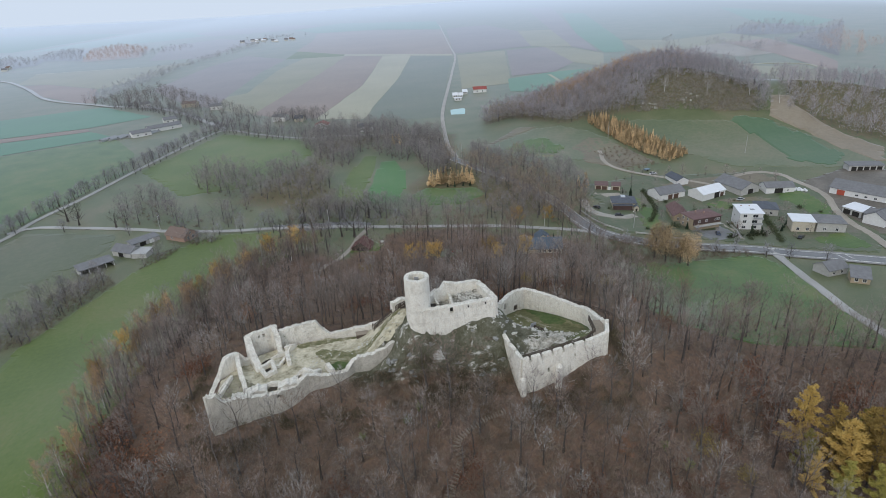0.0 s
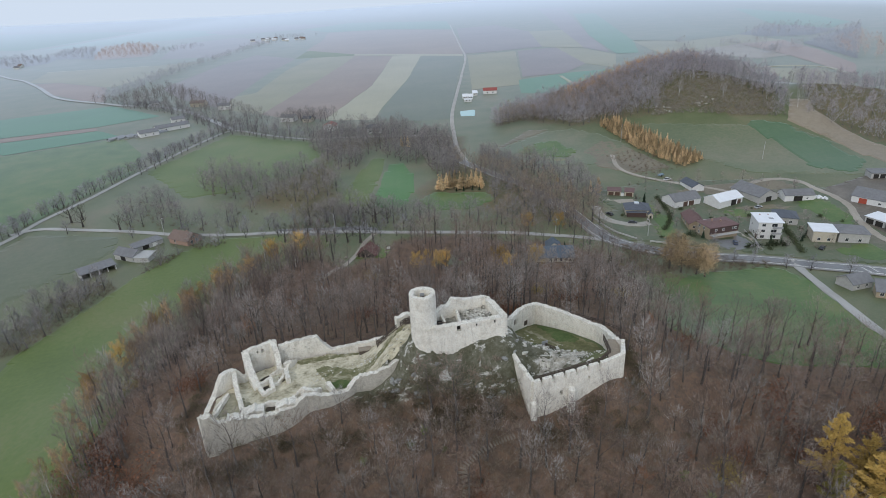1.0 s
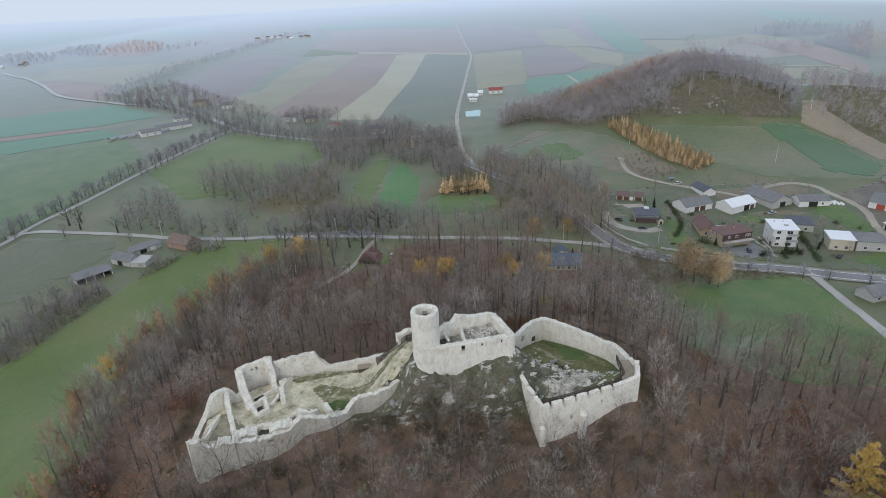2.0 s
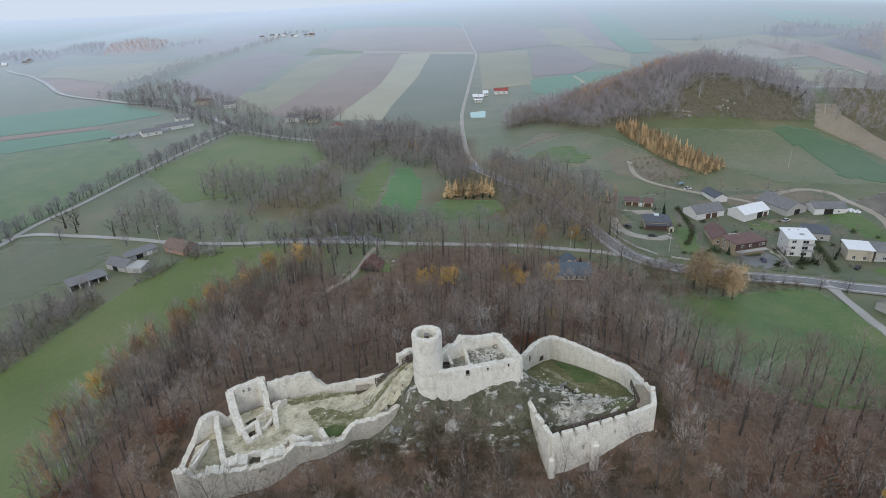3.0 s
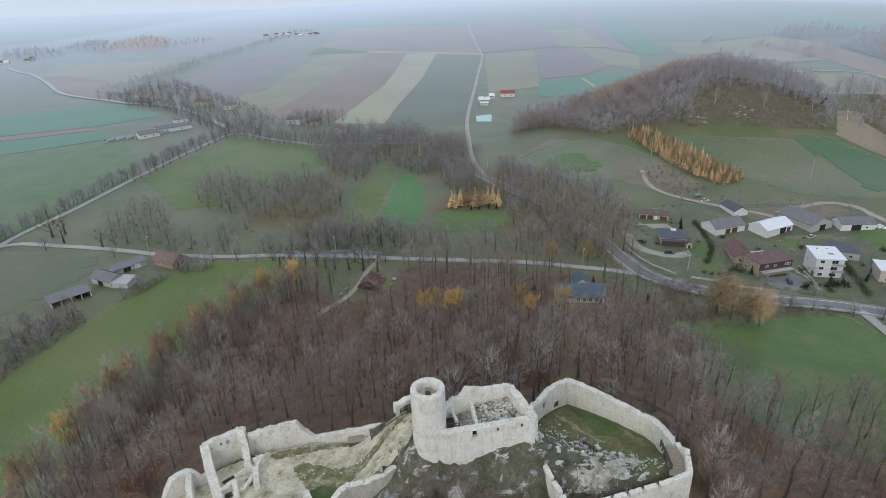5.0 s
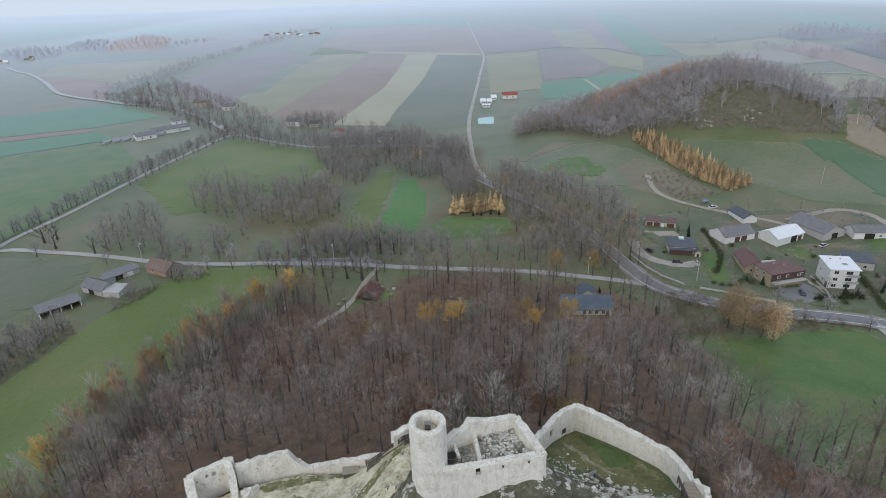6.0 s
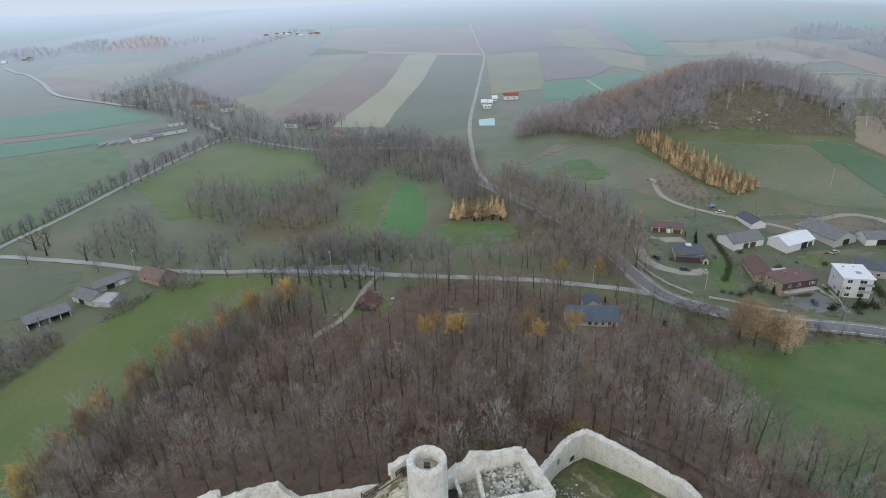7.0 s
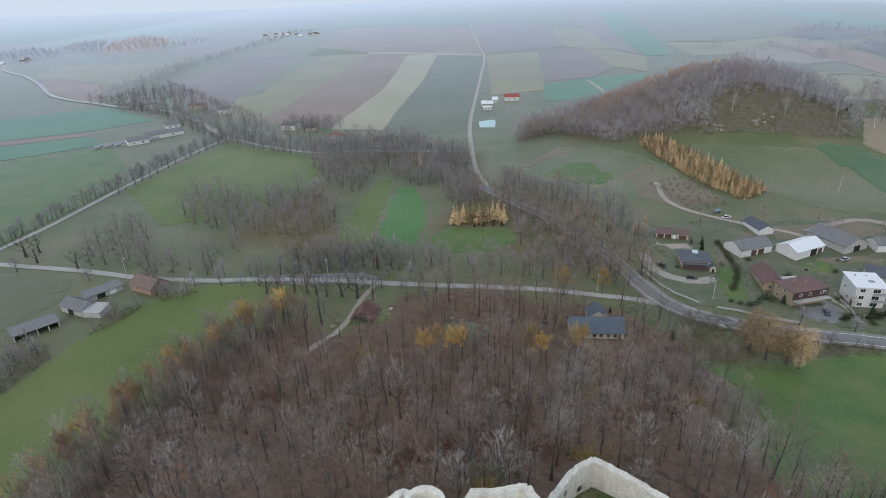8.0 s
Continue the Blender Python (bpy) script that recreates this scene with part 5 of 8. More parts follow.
for k in range(5):
    w, f, _ = grow(60 + k, 13.5 + k * 0.7, 0.28, 8, 0.36, 0.95, 340, (0.4, 1.4), 0.042, girth=0.016, lite=True, up=0.4, dust=330, mote=0.075)
    light_trees.append((w, f))
mid_trees = []
for k in range(5):
    w, f, _ = grow(160 + k, 10.5 + k * 0.8, 0.1, 7, 0.50, 0.75, 110, (0.7, 1.9), 0.085, girth=0.021, lite=True, up=0.4, dust=300, mote=0.13)
    mid_trees.append((w, f))
M_MID = isle(bark("copse_twigs", (0.30, 0.29, 0.285), 0.3, 0.05), (0.6, 0.6, 0.62), (1.35, 1.25, 1.2))
M_RUSSET = isle(bark("russet_copse_twigs", (0.325, 0.275, 0.24), 0.3, 0.05), (0.6, 0.6, 0.6), (1.4, 1.3, 1.1))
M_WOOD_RUSSET = isle(bark("reddish_woodland_twigs", (0.27, 0.205, 0.175), 0.3, 0.05), (0.6, 0.58, 0.58), (1.3, 1.2, 1.12))
M_WOOD_DARK = isle(bark("dark_woodland_twigs", (0.225, 0.20, 0.185), 0.3, 0.05), (0.6, 0.58, 0.58), (1.3, 1.2, 1.12))


def stand(x, y):
    """Which kind of tree grows at a place: 0 grey, 1 reddish, 2 dark."""
    v = noise.noise((x * 0.06, y * 0.06, 21.0)) + rng.uniform(-0.25, 0.25)
    return 1 if v > 0.16 else 2 if v < -0.2 else 0


for kind, mt, lb in ((0, M_WOOD, "bare grey deciduous wood on the castle hill"), (1, M_WOOD_RUSSET, "bare wood with reddish twigs on the castle hill"), (2, M_WOOD_DARK, "dark bare wood on the castle hill")):
    grove("woodland", light_trees, [p for p in rest if stand(*p) == kind], 71 + kind, mt, lb, 0.7, 1.1)

fringe = [tuple(a.lerp(b, rng.random()) + Vector((rng.uniform(0, 14), rng.uniform(-6, 2)))) for a, b, k in zip([Vector(p) for p in ((-82, -40), (-83, 0), (-85, 45), (-82, 76), (-74, 98), (-64, 119))], [Vector(p) for p in ((-83, 0), (-85, 45), (-82, 76), (-74, 98), (-64, 119), (-52, 128))], (30, 45, 36, 26, 22, 18)) for i in range(k)]
grove("fringe_wood", light_trees, [p for p in fringe if not blocked(*p)], 75, M_WOOD, "young bare trees along the edge of the wood", 0.4, 0.75)

# undergrowth: bare bushes below the trees and round the walls
bushes = []
for k in range(4):
    b = ([], [])
    r2 = random.Random(90 + k)
    for i in range(70):
        d = (Vector((r2.uniform(-1, 1), r2.uniform(-1, 1), r2.uniform(0.5, 1.6)))).normalized()
        blade(*b, Vector((r2.uniform(-0.5, 0.5), r2.uniform(-0.5, 0.5), 0)) + d * r2.uniform(0, 0.8), d, r2.uniform(0.6, 2.0), 0.045, r2)
    bushes.append(b)
M_BUSH = isle(bark("bare_bushes", (0.22, 0.192, 0.162)), (0.6, 0.58, 0.58), (1.35, 1.2, 1.05))
under = scatter(rng, HILL, 2.6, blocked, 26000, 2000)
merged("undergrowth", bushes, under, rng, M_BUSH, "bare bushes and saplings under the wood", 0.5, 1.5)
FRONT = [(-58, -15), (-46, -16.5), (-29, -10.5), (-17, -5.0), (-8, -5.5), (2, -8), (12, -9.5), (17.5, -7), (21, -15), (30, -13), (46, -12), (60, -45), (-60, -45)]
thick = scatter(rng, FRONT, 1.5, None, 9000, 1500)
merged("thicket", bushes, thick, rng, M_BUSH, "dense bare thicket below the castle walls", 0.7, 1.7)

sapling = []
for k in range(3):
    b = ([], [])
    r2 = random.Random(190 + k)
    for i in range(80):
        p = Vector((r2.gauss(0, 0.9), r2.gauss(0, 0.9), abs(r2.gauss(0.2, 1.1))))
        blade(*b, p, wobble(r2, 1).normalized(), r2.uniform(0.2, 0.42), r2.uniform(0.12, 0.25), r2, True)
    sapling.append(b)
M_SAPLING = isle(bark("russet_sapling_leaves", (0.25, 0.125, 0.08)), (0.6, 0.6, 0.6), (1.4, 1.25, 1.1))
M_YELLOW = isle(bark("yellowish_sapling_leaves", (0.30, 0.24, 0.09)), (0.6, 0.6, 0.6), (1.3, 1.25, 1.1))
for mt, lb, clumps in ((M_SAPLING, "russet beech saplings on the leafy slope", ((66, -14, 7), (4, 40, 8), (12, 46, 7), (-6, 38, 6), (24, 40, 7), (86, -8, 6), (84, -15, 5), (-66, -24, 6), (-56, -28, 7), (-74, -4, 5), (-58, 8, 5), (30, -30, 6), (52, -32, 6), (6, -24, 4), (-20, -26, 4), (18, 62, 8), (-20, 54, 7), (46, 56, 6), (-46, 74, 6))),
                       (M_YELLOW, "yellowing saplings under the bare trees", ((61, -20, 3), (67, -27, 2), (-80, 20, 3), (-78, -18, 4), (8, 24, 4), (30, 34, 4), (66, 62, 4), (40, 66, 4), (-20, 98, 4)))):
    places = [(rng.gauss(cx, r / 2), rng.gauss(cy, r / 2)) for cx, cy, r in clumps for i in range(int(r * 5))]
    merged("saplings", sapling, [p for p in places if not blocked(*p)], rng, mt, lb, 0.6, 1.3)
r3 = random.Random(77)
places = [(r3.gauss(cx, r / 2), r3.gauss(cy, r / 2)) for cx, cy, r in ((-79, -7, 5), (-73, -12, 6), (-66, -17, 6), (82, -1, 5), (109, -4, 6)) for i in range(int(r * 4))]
merged("beech_thicket", sapling, [p for p in places if not blocked(*p)], r3, isle(bark("red_beech_leaves", (0.225, 0.118, 0.078)), (0.65, 0.65, 0.65), (1.3, 1.2, 1.1)), "red-brown young beeches still in leaf", 1.0, 2.3)

crag_places = [(rng.gauss(cx, sx), rng.gauss(cy, sy)) for cx, cy, sx, sy, k in ((-6, -7.5, 3, 1.6, 40), (3, -9.5, 4, 2.0, 80), (12, -9.5, 3, 2.0, 60), (-14, -6, 3, 1, 24), (9, -6.0, 3, 1.2, 24)) for i in range(k)]
dense = []
for k in range(4):
    b = ([], [])
    r2 = random.Random(390 + k)
    for i in range(170):
        a, q = r2.random() * 6.283, r2.random() ** 0.5
        p = Vector((math.cos(a) * q * 1.3, math.sin(a) * q * 1.3, 1.5 * (1 - q * q) * r2.uniform(0.2, 1.0)))
        d = (Vector((p.x * 0.5, p.y * 0.5, 0.8)) + wobble(r2, 0.6)).normalized()
        blade(*b, p, d, r2.uniform(0.35, 0.9), 0.06, r2)
    dense.append(b)
M_SHRUB = isle(bark("olive_brown_shrubs", (0.185, 0.165, 0.115)), (0.6, 0.6, 0.58), (1.4, 1.3, 1.1))
shrub_places = [(rng.gauss(cx, sx), rng.gauss(cy, sy)) for cx, cy, sx, sy, k in ((-3, -6.5, 3, 1.5, 34), (6, -8.5, 4, 1.6, 44), (14, -8.5, 2, 2, 26), (30, -13, 8, 1.6, 70), (43.5, -8, 1.5, 4, 30), (46, 4, 1.2, 6, 20), (-12, -5.5, 4, 0.8, 24), (-30, -12, 8, 1.6, 60), (-46, -15, 4, 1.2, 30), (-54, -4, 1.5, 6, 24)) for i in range(k)]
merged("crag_shrubs", dense, [p for p in shrub_places if p[1] < -4.2 or p[0] > 44 or p[0] < -52], rng, M_SHRUB, "olive-brown shrubs round the crag and walls", 0.5, 1.25)
merged("crag_bushes", bushes, [p for p in crag_places if p[1] < -3.6], rng, M_BUSH, "dark bare bushes clinging to the crag", 0.4, 1.1)

# trees that still carry leaves
w, f, lv = grow(7, 12, 0.22, 10, 0.34, 1.0, 400, (0.5, 1.3), 0.04, 2300, 0.26, loose=0.04)
gold = tree("golden_tree", "tree with bright golden autumn leaves", "golden trees", (("trunk", w, M_BARK), ("branchwork", f, M_TWIG), ("crown", lv, M_GOLD)), (0, 0, 0), 0, 1)
w, f, lv = grow(8, 12, 0.2, 10, 0.3, 1.2, 500, (0.5, 1.3), 0.04, 1000, 0.23, 0.014)
amber = tree("birch", "slender white-barked birch with sparse orange leaves", "autumn birches", (("trunk", w, M_BIRCH), ("branchwork", f, M_REDTWIG), ("crown", lv, M_ORANGE)), (0, 0, 0), 0, 1)
w, f, lv = grow(9, 11, 0.2, 9, 0.4, 0.9, 500, (0.5, 1.3), 0.04, 1200, 0.24)
rust = tree("rusty_tree", "tree with thin rust-brown leaves", "rusty trees", (("trunk", w, M_BARK), ("branchwork", f, M_REDTWIG), ("crown", lv, M_RUST)), (0, 0, 0), 0, 1)
w, f, lv = grow(10, 15, 0.06, 16, 0.32, 1.1, 900, (0.6, 1.5), 0.05, 5200, 0.28, loose=0.085)
oak = tree("oak", "broad oak keeping its dry tan leaves", "tan oaks", (("trunk", w, M_BARK), ("branchwork", f, M_REDTWIG), ("crown", lv, M_DRY)), (0, 0, 0), 0, 1)
plant([gold], [(-84, 28), (-81, 73), (-75, 87), (-62, 114), (-52, 122), (5.5, 91), (8.5, 93), (-2.0, 91), (0.8, 94), (31, 86), (29, 88), (41, 85), (43, 87), (49, 132), (63, 131), (-84, 50), (-86, 14), (-70, 102)], rng, 0.8, 1.1)
plant([gold], [(-83, 88), (-79, 93), (-75.5, 97), (-67, 112), (-69, 108), (-56, 126), (-87, 64), (-88, 58)], random.Random(5), 0.5, 0.8)
edge = [Vector(p) for p in ((-84, -20), (-84, 12), (-86, 45), (-82, 76), (-75, 94), (-66, 118), (-50, 129))]
edge_places = [tuple(a.lerp(b, rng.random()) + Vector((rng.uniform(-3, 7), rng.uniform(-7, 2)))) for a, b, k in zip(edge, edge[1:], (9, 11, 10, 9, 9, 8)) for i in range(k)]
plant([amber], edge_places, rng, 0.75, 1.15)
plant([amber], [(-83, 40), (-81, 46), (-84, 50), (-79, 60), (-80, 52), (-85, 34), (-76, 82), (-73, 90), (-79, 70), (-60, 112), (-54, 116)], rng, 0.95, 1.2)
w, lv = grow_plume(12, 19, 0.27, 34, 180)
big_larch = tree("larch", "tall larch with plumes of golden needles", "tall larches", (("trunk", w, M_BARK), ("crown", lv, M_GOLDLARCH)), (0, 0, 0), 0, 1)
w, lv = grow_plume(13, 16, 0.3, 28, 180)
olive_larch = tree("larch", "larch with needles turning from green to gold", "tall larches", (("trunk", w, M_BARK), ("crown", lv, M_OLIVELARCH)), (0, 0, 0), 0, 1)
plant([big_larch], [(84, -19), (88, -23), (93, -26), (87, -30), (92, -31)], rng, 0.95, 1.12)
plant([olive_larch], [(97, -22), (81, -26), (84, -34), (90, -36)], rng, 0.75, 0.95)
plant([big_larch], [(79, -31)], rng, 0.55, 0.6)
w, f, _ = grow(31, 13, 0.25, 11, 0.26, 1.3, 300, (0.6, 1.5), 0.05, 0, 0.3, 0.013, dust=300, mote=0.08)
white_birch = tree("birch", "bare birch with a gleaming white trunk", "bare birches", (("trunk", w, M_BIRCH), ("crown", f, M_PALETWIG)), (0, 0, 0), 0, 1)
plant([white_birch], [(228, 330), (236, 300), (252, 276), (246, 284), (192, 303), (183, 333), (208, 318), (260, 270), (218, 290), (270, 300), (-86, 52), (-84, 60), (-82, 74), (-86, 40), (-77, 90), (-74, 96), (-71, 106), (-66, 114), (-84, 22), (92, -8)], rng, 0.8, 1.15)
plant([rust], [(-75, -20), (-70, 10), (-60, -25), (-50, 30), (40, -25), (52, -20), (20, 40), (-12, 32), (-20, 30), (8, 36), (60, 5), (64, -14), (57, 16), (-64, 48), (30, 52), (-40, 50), (-8, 60)], rng, 0.5, 0.9)
plant([oak], [(100, 87), (105, 85), (97, 91), (107, 82)], rng, 0.95, 1.12)
w, f, lv = grow(14, 3.4, 0.1, 10, 0.5, 0.8, 120, (0.3, 0.8), 0.04, 700, 0.22)
green_bush = tree("bush", "low bush with late yellow-green leaves", "leafy bushes", (("stems", w, M_BARK), ("branchwork", f, M_TWIG), ("crown", lv, M_LEAFGREEN)), (0, 0, 0), 0, 1)
plant([green_bush], [(-3, -12), (-6, -14), (1, -15), (-16, -16), (12, 26), (15, 27), (9, 28), (7, 31), (11, 30), (14, 32), (16, 30), (12, 34), (6, 27), (78, 92), (82, 89), (50, -22), (54, -26)], rng, 0.6, 1.0)

# roadside and hedgerow trees
row = []
for k, (h, lb) in enumerate(((9.5, "bare roadside tree with a knobbly crown"), (10.5, "bare lane-side lime tree"))):
    w, f, _ = grow(40 + k, h, 0.14, 10, 0.42, 1.0, 160, (0.7, 1.8), 0.08, 0, 0.3, 0.022, dust=330, mote=0.11, up=0.5)
    row.append(tree("roadside_tree", lb, "trees along the roads", (("trunk", w, M_BARK), ("crown", f, M_ROADTWIG)), (0, 0, 0), 0, 1))


w, f, _ = grow(47, 8.0, 0.25, 11, 0.52, 0.62, 260, (0.5, 1.2), 0.05, 0, 0.3, 0.05, up=0.4)
pollard = tree("lime_tree", "old dark lime tree with thick bare limbs", "old limes beside the lane", (("trunk", w, M_DARKBARK), ("crown", f, M_DARKBARK)), (0, 0, 0), 0, 1)
plant([pollard], [(-64, 146), (-59, 144), (-53, 145), (-48, 144), (-44, 142.5), (-40, 141), (-34, 140), (-28, 138), (-22, 136), (-16, 161), (-22, 163), (-28, 166), (-36, 166), (-47, 168), (-55, 166), (-180, 191), (-190, 199), (-186, 203), (-156, 181)], rng, 0.9, 1.25)


def along(line, gap, off, jitter, a=0.0, b=1.0):
    pts = smooth_line(line, 2.0)
    pts = pts[int(a * len(pts)):int(b * len(pts))]
    out, left = [], 0.0
    for p, q in zip(pts, pts[1:]):
        left -= (q - p).length
        if left <= 0:
            d = (q - p).normalized()
            out.append((p.x - d.y * off + rng.uniform(-jitter, jitter), p.y + d.x * off + rng.uniform(-jitter, jitter)))
            left = gap * rng.uniform(0.7, 1.4)
    return out


plant(row, along(LANE, 7, -5, 1.0, 0.42, 0.75) + along(LANE, 9, 5, 1.2, 0.42, 0.72) + along(LANE, 30, -6, 2, 0.02, 0.42), rng, 0.8, 1.15)
plant(row, along(TREE_ROAD, 4.0, 5, 1.2, 0.05, 0.62) + along(TREE_ROAD, 8, 8, 1.5, 0.1, 0.6) + along(TREE_ROAD, 7, -5, 1.2, 0.35, 0.62) + along(TREE_ROAD, 6, 5, 1.5, 0.62, 0.95) + along(TREE_ROAD, 6, -6, 1.5, 0.62, 0.95) + along([(-161, 425), (-190, 452), (-262, 545), (-335, 605)], 6, 5, 2) + along([(-161, 425), (-190, 452), (-262, 545), (-335, 605)], 6, -6, 2), rng, 0.8, 1.15)
plant(row, along(MAIN_ROAD, 8, -6, 1.5, 0.42, 0.62) + along(MAIN_ROAD, 12, 6, 1.5, 0.45, 0.55), rng, 0.6, 0.95)
plant(row, [(-140, 66), (-147, 72), (-142, 80), (-137, 86), (-146, 90), (-140, 96), (-135, 102), (-144, 104), (-139, 110), (-133, 113), (-150, 84), (-152, 100), (-97, 147), (-104, 149)], rng, 0.7, 1.05)
HEDGES = (
    [(-152, 60), (-138, 64), (-132, 90), (-127, 110), (-134, 119), (-146, 114), (-152, 96)],
    [(-122, 122), (-114, 132), (-110, 146), (-120, 138)],
    [(-104, 145), (-92, 150), (-100, 154), (-110, 150)])
spots = [p for poly in HEDGES for p in scatter(rng, poly, 5.4, blocked, 3000)]
grove("hedgerow", mid_trees, spots, 72, M_MID, "bare overgrown hedgerow beside the slope", 0.4, 0.85)
merged("hedge_scrub", bushes, [p for poly in HEDGES for p in scatter(rng, poly, 1.9, blocked, 9000)], rng, M_BUSH, "dense bare scrub along the field edge", 0.6, 1.2)

# woods beyond the lane, on the hill and far away
FAR_WOODS = (
    ("copse", [(-158, 186), (-166, 217), (-156, 238), (-138, 214), (-122, 185), (-101, 176), (-106, 194), (-91, 202), (-80, 178), (-70, 166), (-120, 172)], 7.0, 0.55, 1.05),
    ("copse", [(-133, 246), (-139, 278), (-117, 276), (-98, 257), (-88, 271), (-69, 278), (-50, 242), (-46, 212), (-62, 203), (-80, 206), (-106, 218), (-125, 229)], 7.0, 0.65, 1.15),
    ("copse", [(-77, 329), (-81, 372), (-61, 385), (-24, 375), (-4, 372), (6, 326), (8, 285), (1, 265), (-16, 276), (-25, 306), (-35, 296), (-39, 262), (-53, 264)], 5.8, 0.7, 1.2),
    ("copse", [(-76, 167), (4, 157), (9, 164), (-10, 172), (-40, 182), (-52, 172)], 4.6, 0.7, 1.15),
    ("copse", [(4, 296), (12, 237), (20, 222), (27, 240), (26, 322), (10, 350)], 4.6, 0.7, 1.1),
    ("copse", [(6, 162), (5, 155), (50, 144), (70, 136), (76, 150), (70, 176), (54, 206), (50, 216), (40, 206), (40, 168), (30, 160)], 7.4, 0.6, 1.2),
    ("russet_copse", [(30, 150), (70, 137), (82, 140), (86, 170), (78, 206), (66, 232), (58, 214), (60, 176), (40, 160)], 9.0, 0.7, 1.25),
    ("copse", [(80, 168), (92, 160), (96, 186), (94, 220), (70, 246), (62, 232), (76, 204)], 6.2, 0.7, 1.15),
    ("copse", [(40, 236), (60, 218), (66, 244), (46, 272)], 4.2, 0.6, 1.0),
    ("copse", [(-395, 650), (-325, 735), (-195, 548), (-135, 450), (-75, 372), (-52, 352), (-95, 354), (-165, 404), (-178, 442), (-260, 540)], 9.5, 0.65, 1.1),
    ("copse", [(-120, 440), (-90, 424), (-70, 436), (-108, 464)], 5, 0.6, 1.0),
)
for i, (nm, poly, gap, lo, hi) in enumerate(FAR_WOODS):
    grove(nm, mid_trees, scatter(rng, poly, gap, blocked, 6000), 300 + i, M_RUSSET if nm == "russet_copse" else M_MID, "bare trees and scrub beyond the lane", lo, hi)
    if i < 8:
        merged("copse_scrub", bushes[:2], scatter(rng, poly, gap * 0.8, blocked, 3000, 130), rng, M_BUSH, "bare scrub between the trees", 0.7, 1.4)
grove("roadside_wood", mid_trees, along(MAIN_ROAD, 8, 5.5, 1.2, 0.06, 0.36) + along(MAIN_ROAD, 5, -4.8, 0.9, 0.06, 0.36) + along(MAIN_ROAD, 7, -9, 2, 0.02, 0.36), 320, M_RUSSET, "bare trees lining the road", 0.75, 1.15)
# Twig grey lightened towards blue: the hill's haze is in the colour.
M_HILLWOOD_HAZE = isle(bark("hazed_hill_twigs", (0.41, 0.405, 0.445), 0.3, 0.05), (0.6, 0.62, 0.66), (1.35, 1.2, 1.08))
sparse = []
for k in range(4):
    w, f, _ = grow(80 + k, 11 + k, 0.12, 5, 0.46, 0.9, 50, (0.9, 2.3), 0.13, girth=0.012, lite=True, up=0.5, dust=200, mote=0.17)
    sparse.append((w, f))


HILL_CLEARING = [(168, 290), (182, 306), (200, 319), (218, 313), (240, 295), (250, 277), (250, 262), (218, 270), (190, 281)]


def on_rocks(x, y):
    return inside(x, y, HILL_CLEARING)


grove("hill_wood", sparse, scatter(rng, list(WOODS[1]), 4.6, on_rocks, 14000, 760), 81, M_HILLWOOD_HAZE, "bare wood on the hill behind the village", 0.8, 1.3)
grove("hill_wood", sparse, scatter(rng, list(WOODS[2]), 5.2, None, 9000, 360), 82, M_HILLWOOD_HAZE, "bare wood beside the hillside strip", 0.65, 1.05)
M_HILLSCRUB = isle(bark("hillside_scrub_twigs", (0.285, 0.27, 0.25), 0.3, 0.05), (0.6, 0.6, 0.6), (1.4, 1.3, 1.1))
merged("hill_scrub", bushes, scatter(rng, HILL_CLEARING, 2.3, None, 9000, 620), rng, M_HILLSCRUB, "low brown scrub on the rocky hill slope", 1.0, 2.4)
# Larch orange, lightened to carry haze in its colour.
M_LARCHWOOD_HAZE = isle(bark("hazed_larch_needles", (0.52, 0.37, 0.25), 0.3, 0.05), (0.6, 0.6, 0.6), (1.35, 1.2, 1.1))
grove("larch_wood", sparse, scatter(rng, [(128, 372), (150, 356), (200, 362), (232, 356), (244, 376), (205, 408), (150, 412)], 4.4, None, 6000, 300), 84, M_LARCHWOOD_HAZE, "orange-brown larch wood behind the hill crest", 0.9, 1.25)
far_band = [(x + rng.uniform(-7, 7), y + rng.uniform(-10, 10)) for (ax, ay), (bx, by), k in (
    ((-378, 660), (-386, 790), 44), ((-386, 790), (-398, 990), 50), ((-398, 990), (-376, 1215), 44), ((-376, 1215), (-350, 1500), 36),
    ((-398, 680), (-406, 800), 18), ((-406, 800), (-414, 990), 22)) for i in range(k) for x, y in [(ax + (bx - ax) * i / k, ay + (by - ay) * i / k)]]
far_band += [(rng.gauss(cx, sx), rng.gauss(cy, sy)) for cx, cy, sx, sy, k in ((484, 791, 8, 4, 10), (533, 708, 10, 5, 12), (411, 695, 6, 4, 8), (482, 674, 10, 4, 14), (446, 855, 6, 4, 6), (500, 760, 20, 10, 14), (-360, 1500, 20, 90, 30), (-330, 1690, 40, 25, 24)) for i in range(k)]
blue_band = [p for poly, gap in (([(-917, 1502), (-990, 1785), (-917, 1772), (-748, 1390)], 14), ([(-956, 1342), (-1079, 1556), (-1044, 1621), (-874, 1451), (-826, 1338), (-862, 1271)], 14), ([(588, 756), (649, 809), (829, 968), (533, 577), (561, 661)], 11), ([(587, 929), (711, 1055), (738, 1028), (736, 906), (652, 851), (600, 870)], 13), ([(-686, 1500), (-600, 1620), (-520, 1560), (-582, 1341)], 19)) for p in scatter(rng, poly, gap, None, 4000, 230)]
russet_band = [p for poly, gap in (([(-722, 1350), (-844, 1653), (-872, 1900), (-686, 1648), (-600, 1360)], 13), ([(560, 640), (620, 740), (700, 800), (640, 640), (545, 560)], 12)) for p in scatter(rng, poly, gap, None, 4000, 260)]
dots = []
